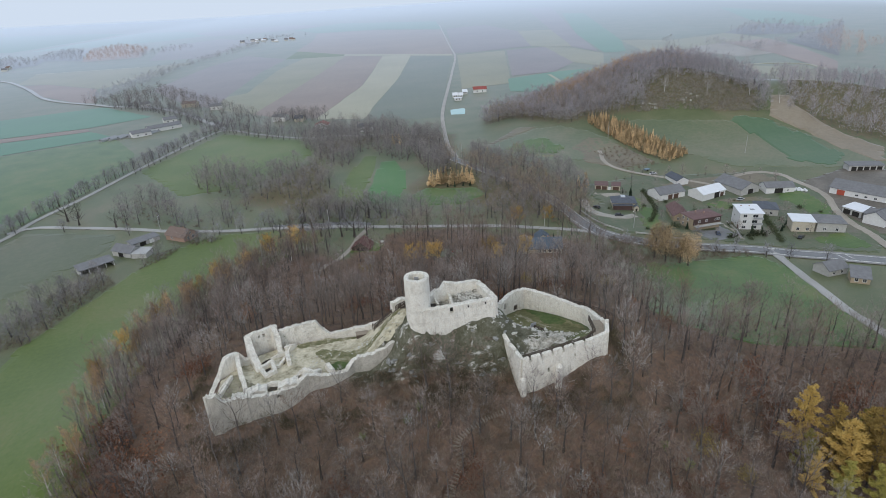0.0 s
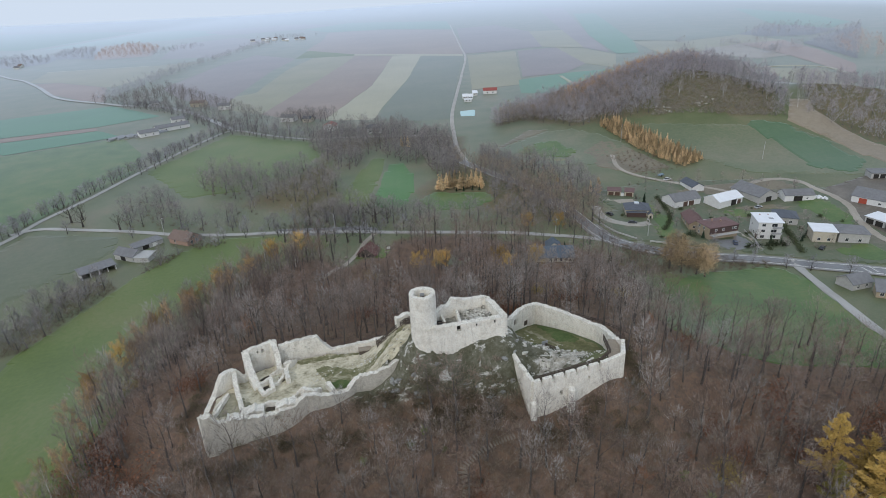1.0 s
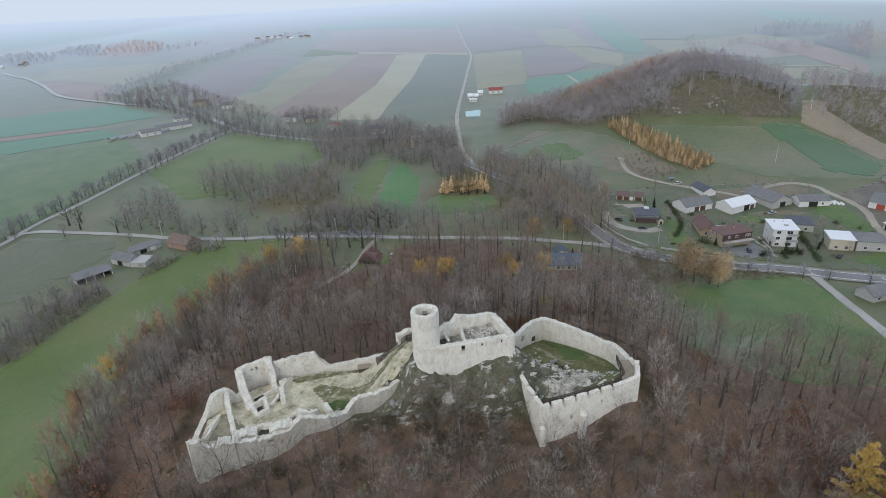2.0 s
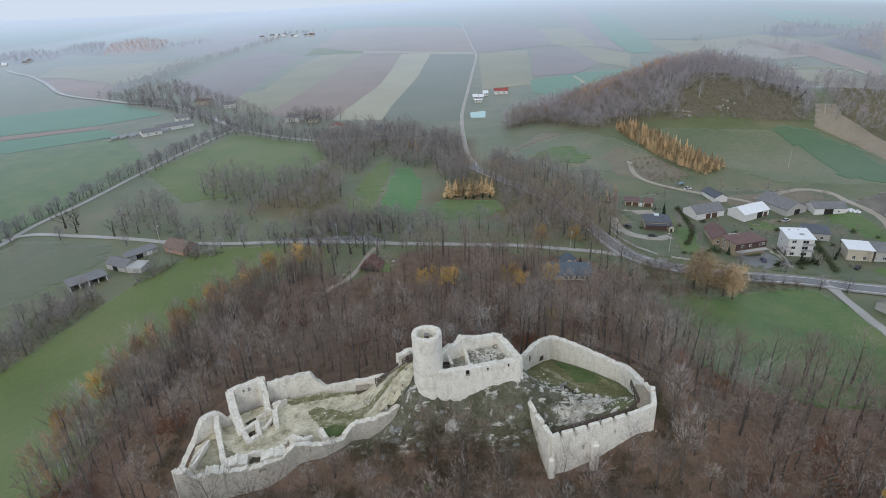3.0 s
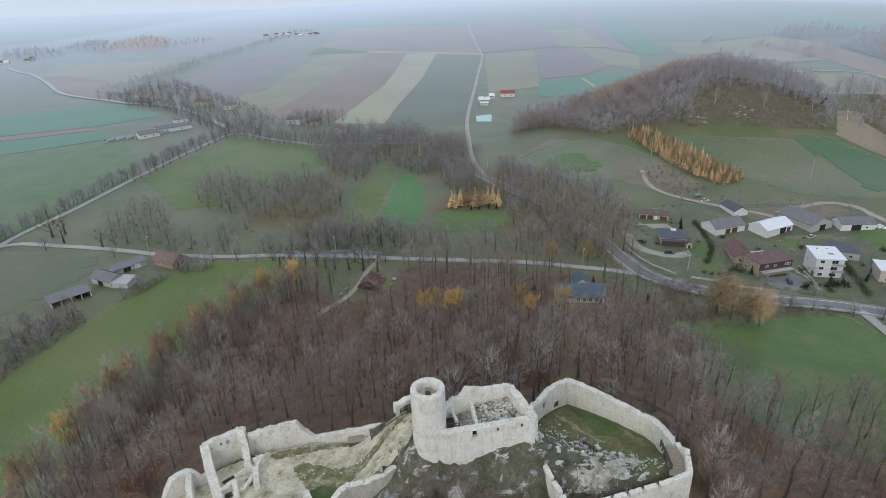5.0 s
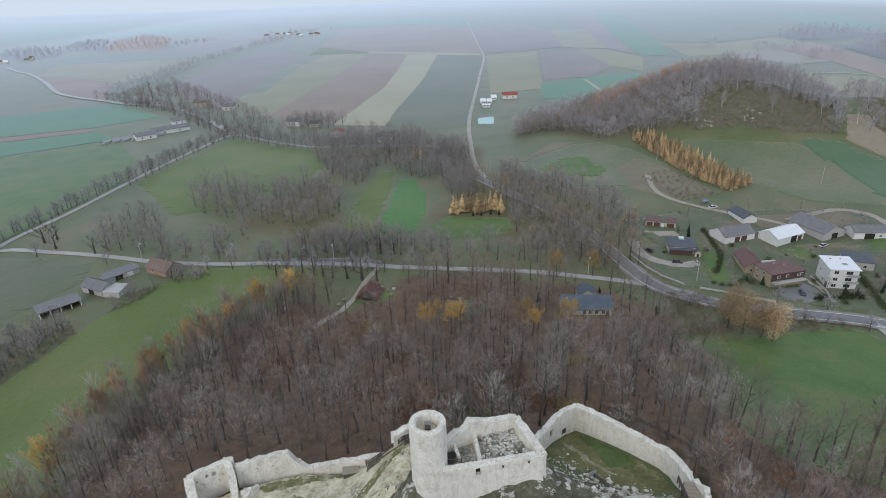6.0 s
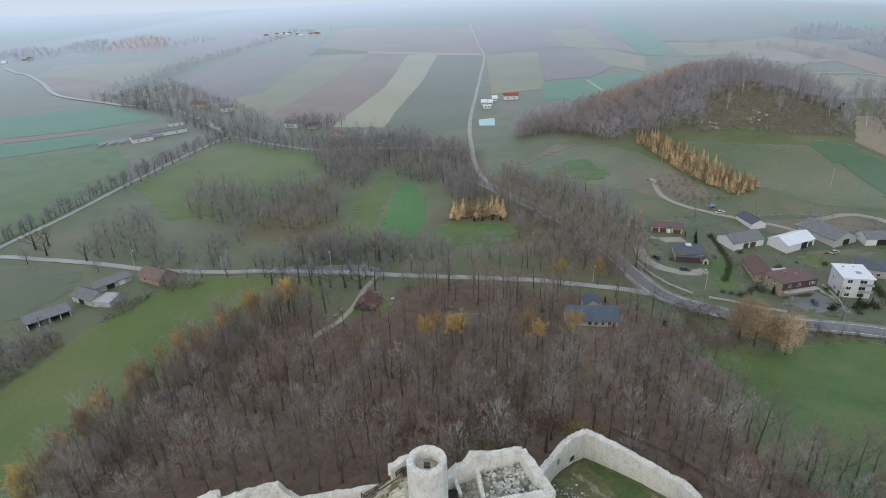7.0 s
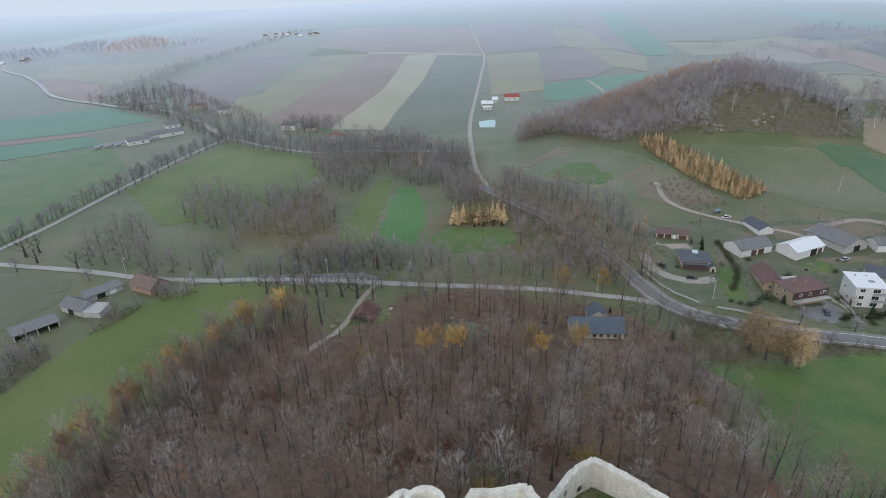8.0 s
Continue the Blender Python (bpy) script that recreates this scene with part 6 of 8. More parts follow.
for k in range(3):
    w, f, _ = grow(120 + k, 12, 0.15, 6, 0.42, 0.9, 0, (0.8, 1.9), 0.08, girth=0.008, lite=True, dust=60, mote=0.26)
    dots.append(both(w, f))
# Pale grey-blue: distance haze is put into the far twig colour.
M_HAZE_TWIG = isle(bark("haze_tinted_grey_twigs", (0.50, 0.52, 0.57), 0.2, 0.05), (0.8, 0.8, 0.8), (1.2, 1.15, 1.1))
merged("far_trees", dots, far_band, rng, M_HAZE_TWIG, "far bands of bare trees between fields", 0.7, 1.15)
merged("far_woods", dots, blue_band, rng, M_HAZE_TWIG, "far bare woods in the mist", 0.8, 1.1)
# The russet is paled the same way, with haze in its colour.
merged("far_russet_wood", dots, russet_band, rng, isle(bark("haze_tinted_russet_twigs", (0.57, 0.48, 0.455), 0.2, 0.05), (0.8, 0.8, 0.8), (1.2, 1.15, 1.1)), "far russet wood in the mist", 0.8, 1.1)

grove("russet_hill_wood", sparse, scatter(rng, [(68, 352), (96, 360), (150, 308), (182, 345), (130, 400), (80, 380)], 6.5, None, 6000, 130), 83, M_RUSSET, "russet trees at the foot of the wooded hill", 0.8, 1.25)
w, lv = grow_conifer(5, 9, 0.24, 180, 0.46)
larch = tree("larch", "slim young larch with orange needles", "young larches on the hillside", (("trunk", w, M_BARK), ("crown", lv, M_LARCH)), (0, 0, 0), 0, 1)
plant([larch], scatter(rng, [(134, 304), (146, 302), (174, 222), (158, 214), (146, 244)], 1.9, None, 9000, 300), rng, 0.55, 0.95)
plant([larch], [(12 + i * 2.4, 206 + rng.uniform(-2, 3)) for i in range(11)], rng, 1.35, 1.6)
plant([larch], [(97, 183), (94, 186), (99, 188), (84, 190), (78, 196), (-6, 318), (-9, 312), (-4, 309)], rng, 1.0, 1.4)
w, lv = grow_conifer(6, 9, 0.22, 800, 0.3, -0.35)
spruce = tree("spruce", "dark green spruce with drooping branches", "spruces", (("trunk", w, M_BARK), ("crown", lv, M_SPRUCE)), (0, 0, 0), 0, 1)
plant([spruce], [(75, 97), (76.5, 99), (152, 113), (166, 113), (169, 116), (172, 119), (118, 171), (114, 172), (116, 166), (4, 356), (2, 352), (62, 118), (38, 112), (156, 112), (126, 122), (122, 126), (256, 290), (262, 296), (258, 300), (22, 202), (26, 201.5), (31, 202), (35, 201)], rng, 0.5, 0.95)


# ---- village ----
M_PLASTER = plain("white_plaster", (0.66, 0.655, 0.64), 0.85, 0.12, 0.8, bump=0.1)
M_CREAM = plain("cream_plaster", (0.50, 0.45, 0.36), 0.85, 0.15, 0.8, bump=0.1)
M_GREYWALL = plain("grey_block_wall", (0.42, 0.41, 0.39), 0.9, 0.18, 0.9, bump=0.2)
M_TAN = plain("tan_plaster", (0.38, 0.31, 0.22), 0.85, 0.15, 0.8)
M_CLAD = plain("brown_cladding", (0.085, 0.055, 0.05), 0.7, 0.25, 2, streak=(0.2, 0.2, 0))
M_BRICK = plain("pinkish_brick", (0.36, 0.24, 0.19), 0.85, 0.25, 3)
M_ROOF_GREY = plain("grey_sheet_roof", (0.19, 0.19, 0.195), 0.75, 0.25, 0.7, bump=0.2)
M_ROOF_DARK = plain("dark_slate_roof", (0.095, 0.105, 0.125), 0.6, 0.25, 0.8, bump=0.2)
M_ROOF_BLUE = plain("blue_grey_sheet_roof", (0.10, 0.125, 0.155), 0.6, 0.25, 0.6, bump=0.2)
M_ROOF_BROWN = plain("brown_red_roof", (0.16, 0.10, 0.095), 0.75, 0.2, 0.8, bump=0.2)
M_ROOF_TILE = plain("terracotta_roof", (0.205, 0.15, 0.125), 0.8, 0.22, 0.9, bump=0.3)
M_ROOF_RED = plain("red_tile_roof", (0.30, 0.085, 0.07), 0.75, 0.2, 0.9)
M_ROOF_WHITE = plain("white_metal_roof", (0.72, 0.735, 0.76), 0.5, 0.08, 0.5)
M_GLASS = plain("window_glass", (0.035, 0.04, 0.045), 0.12, 0.3, 1, spec=0.6)
M_FRAME = plain("white_window_frame", (0.72, 0.72, 0.70), 0.6, 0.1)
M_DOOR = plain("brown_door", (0.10, 0.06, 0.045), 0.7, 0.25, 2)
M_CONCRETE = plain("pale_concrete", (0.46, 0.45, 0.43), 0.9, 0.15, 1.5)
M_STEEL = plain("galvanised_steel", (0.42, 0.43, 0.44), 0.5, 0.1, 2, 0.4)
M_SKYLIGHT = plain("pale_solar_glass", (0.60, 0.64, 0.68), 0.15, 0.1, 1, spec=0.6)
M_RUBBER = plain("tyre_rubber", (0.02, 0.02, 0.02), 0.9, 0.2)


def prism(bm, corners, z0, z1):
    """A slab between a lower and an upper outline: corners (x, y, rise), the rise added to both heights."""
    lo = [bm.verts.new((x, y, z0 + r)) for x, y, r in corners]
    hi = [bm.verts.new((x, y, z1 + r)) for x, y, r in corners]
    k = len(corners)
    bm.faces.new(lo[::-1])
    bm.faces.new(hi)
    for i in range(k):
        bm.faces.new((lo[i], lo[(i + 1) % k], hi[(i + 1) % k], hi[i]))


def house(name, label, corner, turn, w, d, h, wall, roof_m, roof="gable", rise=2.2, over=0.4, windows=(), doors=(), chimneys=(), category="house", group="", seams=True):
    """A building from its front left corner. roof: gable (ridge along the front), cross (ridge front to back), hip, flat or lean.
    windows and doors: (side, along, sill, width, height) on side f, b, l or r."""
    t = radians(turn)
    cx = corner[0] + math.cos(t) * w / 2 - math.sin(t) * d / 2
    cy = corner[1] + math.sin(t) * w / 2 + math.cos(t) * d / 2
    z = min(ground_z(cx + a, cy + b) for a in (-w / 3, w / 3) for b in (-d / 3, d / 3)) + 0.1
    ob = thing(name, label, category, group, (cx, cy, z), turn)
    X, Y = w / 2, d / 2
    bm = boxes((-X, X, -Y, Y, -1.5, h))
    if roof in ("gable", "cross"):
        ends = [((-X, -Y), (-X, Y), (-X, 0)), ((X, -Y), (X, Y), (X, 0))] if roof == "gable" else [((-X, -Y), (X, -Y), (0, -Y)), ((-X, Y), (X, Y), (0, Y))]
        for a, b, c in ends:
            bm.faces.new([bm.verts.new(p) for p in ((*a, h), (*b, h), (*c, h + rise - 0.05))])
    part("wall", bm, wall, ob)
    th, O = 0.16, over
    bm = bmesh.new()
    if roof == "gable":
        sl = rise / Y
        for s in (-1, 1):
            prism(bm, [(-X - O, s * (Y + O), -sl * O), (X + O, s * (Y + O), -sl * O), (X + O, 0, rise), (-X - O, 0, rise)][::s], h, h + th)
    elif roof == "cross":
        sl = rise / X
        for s in (-1, 1):
            prism(bm, [(s * (X + O), -Y - O, -sl * O), (s * (X + O), Y + O, -sl * O), (0, Y + O, rise), (0, -Y - O, rise)][::-s], h, h + th)
    elif roof == "hip":
        q = [(-X - O, -Y - O, 0), (X + O, -Y - O, 0), (X + O, Y + O, 0), (-X - O, Y + O, 0)]
        k = min(X, Y) * 0.95
        ridge = [(-X + k, 0, rise), (X - k, 0, rise)] if X >= Y else [(0, -Y + k, rise), (0, Y - k, rise)]
        v = [bm.verts.new((x, y, h + r)) for x, y, r in q + ridge]
        faces = ((0, 1, 5, 4), (2, 3, 4, 5), (3, 0, 4), (1, 2, 5)) if X >= Y else ((1, 2, 5, 4), (3, 0, 4, 5), (0, 1, 4), (2, 3, 5))
        for f in faces:
            bm.faces.new([v[i] for i in f])
        prism(bm, q, h - th, h)
    elif roof == "lean":
        prism(bm, [(-X - O, -Y - O, 0), (X + O, -Y - O, 0), (X + O, Y + O, rise), (-X - O, Y + O, rise)], h, h + th)
    else:
        prism(bm, [(-X - O, -Y - O, 0), (X + O, -Y - O, 0), (X + O, Y + O, rise), (-X - O, Y + O, rise)], h, h + 0.28)
    bmesh.ops.recalc_face_normals(bm, faces=list(bm.faces))
    rf = part("roof", bm, roof_m, ob)
    if seams and roof in ("gable", "cross"):
        run, half = (X, Y) if roof == "gable" else (Y, X)
        sl = rise / half
        bm = bmesh.new()
        for i in range(int(2 * run / 1.1) + 1):
            u = -run + i * 1.1
            for s in (-1, 1):
                pts = [(u - 0.05, s * (half + O), -sl * O), (u + 0.05, s * (half + O), -sl * O), (u + 0.05, 0, rise), (u - 0.05, 0, rise)]
                if roof == "cross":
                    pts = [(b, a, r) for a, b, r in pts]
                prism(bm, pts, h + th - 0.02, h + th + 0.07)
        bmesh.ops.recalc_face_normals(bm, faces=list(bm.faces))
        part("roof_seams", bm, roof_m, rf)

    def spot(side, u, depth):
        return {"f": pose(-X + u, -Y - depth, 0), "b": pose(X - u, Y + depth, 0, 0, 0, 180), "l": pose(-X - depth, Y - u, 0, 0, 0, -90), "r": pose(X + depth, -Y + u, 0, 0, 0, 90)}[side]
    for side, u, sill, ww, hh in windows:
        m = spot(side, u, 0.0)
        bm = boxes((-ww / 2 - 0.09, ww / 2 + 0.09, -0.05, 0.02, sill - 0.09, sill), (-ww / 2 - 0.09, ww / 2 + 0.09, -0.05, 0.02, sill + hh, sill + hh + 0.09),
                   (-ww / 2 - 0.09, -ww / 2, -0.05, 0.02, sill, sill + hh), (ww / 2, ww / 2 + 0.09, -0.05, 0.02, sill, sill + hh), (-0.03, 0.03, -0.045, 0.02, sill, sill + hh))
        fr = part("window", bm, M_FRAME, ob)
        fr.matrix_local = m
        part("pane", boxes((-ww / 2, ww / 2, -0.015, 0.015, sill, sill + hh)), M_GLASS, fr)
    # Near-black door panels stand in for the shade inside open bays.
    for side, u, ww, hh, mt in doors:
        dr = part("door", soften(boxes((-ww / 2, ww / 2, -0.06, 0.04, 0.0, hh)), 0.02), mt, ob)
        dr.matrix_local = spot(side, u, 0.0)
    for u, v, hh in chimneys:
        zt = h + (rise * (1 - abs(v) / (Y if roof == "gable" else X)) if roof in ("gable", "cross", "hip") else 0.1)
        part("chimney", soften(boxes((u - 0.3, u + 0.3, v - 0.3, v + 0.3, zt - 0.6, zt + hh)), 0.04), M_BRICK, rf, "brick chimney stack")
    return ob


white = house("house", "white three-storey house with a white metal roof", (148.7, 118.5), -12.6, 9.8, 10.5, 7.9, M_PLASTER, M_ROOF_WHITE, "flat", 0.5, 0.5,
              windows=[("f", u, s, 1.5, 1.2) for s in (0.7, 3.4, 6.1) for u in (2.2,)] + [("f", 6.6, s, 2.2, 1.3) for s in (0.7, 3.4, 6.1)] + [("l", 3, 4.2, 0.8, 0.9), ("l", 6, 1.2, 0.9, 1.2)],
              doors=[("l", 9.4, 1.8, 2.2, M_DOOR)], chimneys=[(-2.2, 3.2, 0.8), (1.4, 3.4, 0.7)])
for s in (2.8, 5.5):
    bal = part("balcony", boxes((0.6, 4.9, -6.5, -5.25, s, s + 0.15)), M_CONCRETE, white, "concrete balcony slab")
    part("railing", boxes((0.6, 4.9, -6.5, -6.44, s + 0.15, s + 1.0)), M_STEEL, bal)
part("skylight", boxes((0.4, 2.2, -1.8, -0.2, 8.25, 8.5)), M_GREYMETAL, white, "grey glazed skylight")

brown = house("house", "flat-topped house clad in dark brown boards above tan walls", (127.6, 119.8), 11, 14.6, 9, 6.0, M_TAN, M_ROOF_BROWN, "hip", 1.0, 0.5,
              windows=[("l", 2, 1.2, 0.9, 1.2), ("l", 5, 1.2, 0.9, 1.2), ("l", 2, 4.0, 0.9, 1.2), ("l", 5, 4.0, 0.9, 1.2)], chimneys=[(-2.5, 1.0, 0.9), (0.6, -0.8, 0.7)])
clad = part("cladding", boxes((-7.36, 7.36, -4.62, -4.46, 2.9, 5.98)), M_CLAD, brown, "dark brown board cladding")
for u in (-4.2, -0.4, 4.6, 5.9):
    part("window", boxes((u - 0.6, u + 0.6, -4.67, -4.6, 3.9, 5.0)), M_FRAME, brown)
    part("pane", boxes((u - 0.45, u + 0.45, -4.70, -4.66, 4.05, 4.85)), M_GLASS, brown)
part("terrace", boxes((-7.0, 7.0, -6.6, -4.7, 2.5, 2.75)), M_CONCRETE, brown, "pale terrace slab")
house("house", "tan house with a red-brown ridged roof", (124.0, 131.7), -10, 7.2, 14, 3.2, M_TAN, M_ROOF_BROWN, "cross", 2.2, 0.5, windows=[("f", 2.2, 1.1, 1.0, 1.1), ("f", 5.0, 1.1, 1.0, 1.1), ("l", 4, 1.1, 1.0, 1.1), ("l", 8, 1.1, 1.0, 1.1)])
house("annex", "low flat annex cluttered with white crates", (132.0, 131.6), 4, 7, 5, 2.6, M_BRICK, M_CONCRETE, "flat", 0.1, 0.2, category="annex")
house("barn", "barn with a bright white metal roof", (149.2, 153.2), 22, 16.4, 9.6, 3.5, M_PLASTER, M_ROOF_WHITE, "gable", 2.3, 0.3, doors=[("f", 10.2, 3.6, 3.4, M_HOLE_SHADE), ("f", 14.0, 2.4, 2.6, M_DOOR)], category="barn")
house("barn", "white-walled barn with a grey sheet roof", (128.4, 157.5), 15, 15.8, 10, 3.2, M_PLASTER, M_ROOF_GREY, "gable", 2.6, 0.3, doors=[("f", 6.6, 2.6, 2.6, M_DOOR), ("f", 10.2, 3.0, 2.6, M_DOOR)], category="barn")
house("barn", "small white barn with a dark roof", (146.2, 176.7), 6, 7, 12, 2.6, M_PLASTER, M_ROOF_DARK, "cross", 1.8, 0.3, category="barn")
house("barn", "long grey barn with a weathered sheet roof", (170.9, 155.9), 17, 12.5, 18, 3.4, M_GREYWALL, M_ROOF_GREY, "cross", 3.0, 0.4, doors=[("f", 6.6, 3.4, 2.8, M_HOLE_SHADE)], category="barn")
house("barn", "whitewashed barn with an open dark bay", (184.3, 155.7), -6, 14.5, 8, 3.2, M_PLASTER, M_ROOF_GREY, "gable", 2.0, 0.3, doors=[("f", 6.5, 4.2, 2.8, M_HOLE_SHADE)], windows=[("f", 11, 1.2, 0.9, 0.8)], category="barn")
solar = house("house", "cream house with a dark slate hipped roof", (101.2, 151.3), -13, 11.4, 9.6, 3.4, M_CREAM, M_ROOF_DARK, "hip", 2.4, 0.5, windows=[("f", 8.8, 1.1, 1.2, 1.2), ("l", 3, 1.1, 1.0, 1.2), ("l", 6, 1.1, 1.0, 1.2)])
part("porch", boxes((-5.4, 3.6, -6.6, -4.85, 0.0, 2.5)), M_CLAD, solar, "dark timber porch")
part("porch_roof", soften(boxes((-5.8, 4.0, -7.0, -4.7, 2.55, 2.75)), 0.03), M_ROOF_DARK, solar)
part("skylight", boxes((-1.6, 0.6, -1.5, 0.9, 5.2, 5.75)), M_SKYLIGHT, solar, "pale glazed roof light")
house("gatehouse", "small cream gatehouse with an arched opening", (110.6, 146.6), -13, 2.2, 2.2, 2.2, M_CREAM, M_ROOF_DARK, "cross", 0.9, 0.25, doors=[("f", 1.1, 0.9, 1.5, M_HOLE_SHADE)], category="shed", seams=False)
house("garage", "low double garage with brown doors", (101.3, 179.5), -17, 6.8, 5, 2.5, M_CREAM, M_ROOF_BROWN, "lean", 0.6, 0.3, doors=[("f", 1.8, 2.6, 2.1, M_DOOR), ("f", 5.0, 2.6, 2.1, M_DOOR)], category="garage")
house("garage", "low single garage with a brown door", (109.6, 176.9), -22, 4.6, 5, 2.5, M_CREAM, M_ROOF_BROWN, "lean", 0.6, 0.3, doors=[("f", 2.3, 3.2, 2.1, M_DOOR)], category="garage")
house("house", "cream cottage with a blue-grey sheet roof", (44.3, 101.4), -6, 16.6, 9, 2.9, M_CREAM, M_ROOF_BLUE, "gable", 3.0, 0.5, windows=[("f", u, 1.0, 1.1, 1.3) for u in (7.4, 9.4, 11.6, 13.8)], doors=[("f", 15.3, 1.0, 2.1, M_DOOR)], chimneys=[(3, 0.4, 0.8)])
house("cottage_wing", "rear wing with a blue-grey roof", (52.5, 111), -6, 6, 6, 2.8, M_CREAM, M_ROOF_BLUE, "cross", 2.2, 0.3, category="annex")
house("house", "brick house with a terracotta sheet roof", (-122.0, 157.4), -30, 12.5, 8.4, 2.7, M_BRICK, M_ROOF_TILE, "gable", 2.8, 0.5, windows=[("r", 2.6, 0.9, 1.1, 1.3), ("r", 5.4, 0.9, 1.1, 1.3), ("f", 4, 1, 1.1, 1.1), ("r", 4.2, 3.2, 0.9, 0.9)], chimneys=[(1.5, 0.6, 0.8)])
house("shed", "low grey lean-to shed", (-134.5, 148.4), 48, 13.5, 5.2, 2.2, M_GREYWALL, M_ROOF_GREY, "lean", 0.7, 0.3, doors=[("f", 5, 3.0, 2.0, M_HOLE_SHADE), ("f", 9.5, 2.4, 2.0, M_FRAME)], category="shed")
house("shed", "weathered barn with a sagging grey roof", (-141.6, 142.6), -27, 12, 7, 2.6, M_GREYWALL, M_ROOF_GREY, "gable", 2.2, 0.4, doors=[("f", 5.5, 3.0, 2.2, M_HOLE_SHADE)], category="shed")
house("shed", "pale lean-to with a light sheet roof", (-130.4, 136.8), -10, 7.0, 6, 2.2, M_CONCRETE, plain("pale_sheet_roof", (0.40, 0.40, 0.39), 0.7, 0.15), "lean", 0.8, 0.3, category="shed")
shed = thing("open_shed", "open-fronted grey shed on white posts", "shed", "", (-143.0, 128.5, ground_z(-143.0, 128.5)), 42)
part("wall", boxes((-7, 7, 2.6, 2.8, -1, 2.7), (-7, -6.8, -2.8, 2.6, -1, 2.7), (6.8, 7, -2.8, 2.6, -1, 2.7)), M_GREYWALL, shed)
bm = bmesh.new()
prism(bm, [(-7.5, -3.4, 0), (7.5, -3.4, 0), (7.5, 3.2, 1.0), (-7.5, 3.2, 1.0)], 2.5, 2.65)
part("roof", bm, M_ROOF_GREY, shed)
for u in (-6.9, -3.4, 0.1, 3.6, 6.9):
    part("post", boxes((u - 0.13, u + 0.13, -2.95, -2.7, -0.6, 2.5)), M_FRAME, shed, "white timber post")
house("cabin", "timber cabin with a steep dark red gable roof", (-28.0, 120.6), -12, 7.6, 7, 1.7, M_DARKWOOD, plain("dark_red_shingle", (0.13, 0.062, 0.055), 0.8, 0.25, 1.5), "cross", 2.9, 0.8, doors=[("f", 3.8, 3.6, 1.7, M_HOLE_SHADE)], category="cabin")

OTHER_HOUSES = (
    ((169.5, 111.5), -20, 9, 9, 5.0, M_CREAM, M_ROOF_WHITE, "flat", "cream house with a pale flat roof"), ((165, 133), -25, 10, 10, 3.6, M_GREYWALL, M_ROOF_DARK, "hip", "grey house with a dark hipped roof"),
    ((154, 66), 12, 9, 7, 2.8, M_GREYWALL, M_ROOF_GREY, "gable", "small grey house beside the lane"),
    ((158, 60), -30, 6, 6, 2.4, M_TAN, M_ROOF_GREY, "lean", "grey shed beside the lane"), ((179, 108.5), -20, 11.5, 10, 4.6, M_GREYWALL, M_ROOF_GREY, "hip", "grey house with a weathered hipped roof"),
    ((78, 512), -4, 14, 9, 3.6, M_PLASTER, M_ROOF_RED, "gable", "white house with a red roof among fields"), ((66, 508), 0, 5, 4, 2.4, M_PLASTER, M_ROOF_WHITE, "lean", "small white shed among fields"),
    ((54, 492), 0, 5, 5, 2.6, M_PLASTER, M_ROOF_WHITE, "gable", "small white hut beside the track"), ((60, 490), 0, 4, 4, 2.6, M_PLASTER, M_ROOF_WHITE, "gable", "small white hut near the track"), ((54, 474), 0, 7, 4, 2.2, M_PLASTER, M_ROOF_WHITE, "flat", "low white shed near the track"),
    ((-240, 415), 38, 16, 9, 3.5, M_PLASTER, M_ROOF_GREY, "gable", "white farm building with a pale grey roof"), ((-232, 432), 38, 30, 10, 3.5, M_PLASTER, M_ROOF_GREY, "gable", "long white farm building"),
    ((-233, 474), 30, 12, 8, 3.4, M_PLASTER, M_ROOF_GREY, "gable", "pale house behind the farm"), ((-122, 442), -20, 13, 9, 4, M_PLASTER, M_ROOF_GREY, "gable", "white house with a grey roof among trees"),
    ((-100, 432), -15, 8, 7, 3, M_CREAM, M_ROOF_DARK, "gable", "small house with a dark roof"), ((-76, 388), -8, 11, 9, 4, M_PLASTER, M_ROOF_RED, "cross", "white house with a red gable roof"),
    ((-38, 366), -6, 12, 8, 4, M_PLASTER, M_ROOF_BLUE, "gable", "white house with a bluish roof"), ((-246, 566), -8, 16, 10, 4, M_CREAM, M_ROOF_TILE, "gable", "house with an orange tile roof"),
    ((-205, 532), 10, 12, 9, 4, M_PLASTER, M_ROOF_GREY, "gable", "white house behind the avenue"), ((-300, 590), 20, 10, 8, 3.5, M_PLASTER, M_ROOF_GREY, "gable", "pale house beside the avenue"))
for c, turn, w, d, h, wm, rm, kind, lb in OTHER_HOUSES:
    house("house", lb, c, turn, w, d, h, wm, rm, kind, 2.2 if kind != "flat" else 0.2, 0.4, windows=[("f", w * 0.28, 1.0, 1.1, 1.2), ("f", w * 0.7, 1.0, 1.1, 1.2)], seams=False)
house("barn", "long farm building with a grey sheet roof and a red door", (213, 148), -54, 27, 12, 3.6, M_PLASTER, M_ROOF_GREY, "gable", 3.2, 0.4, windows=[("l", 3, 1.2, 1.2, 0.8), ("f", 12, 1.4, 1.2, 0.8), ("f", 16, 1.4, 1.2, 0.8), ("f", 20, 1.4, 1.2, 0.8)], doors=[("f", 5, 3.4, 3.0, plain("red_door_paint", (0.38, 0.08, 0.05), 0.6, 0.15))], category="barn")
house("shed", "long open-fronted machine shed with dark bays", (241, 172), -10, 18, 6, 3.0, M_GREYWALL, M_ROOF_GREY, "lean", 0.7, 0.4, doors=[("f", 2.5 + 3.3 * i, 2.6, 2.5, M_HOLE_SHADE) for i in range(5)], category="shed")
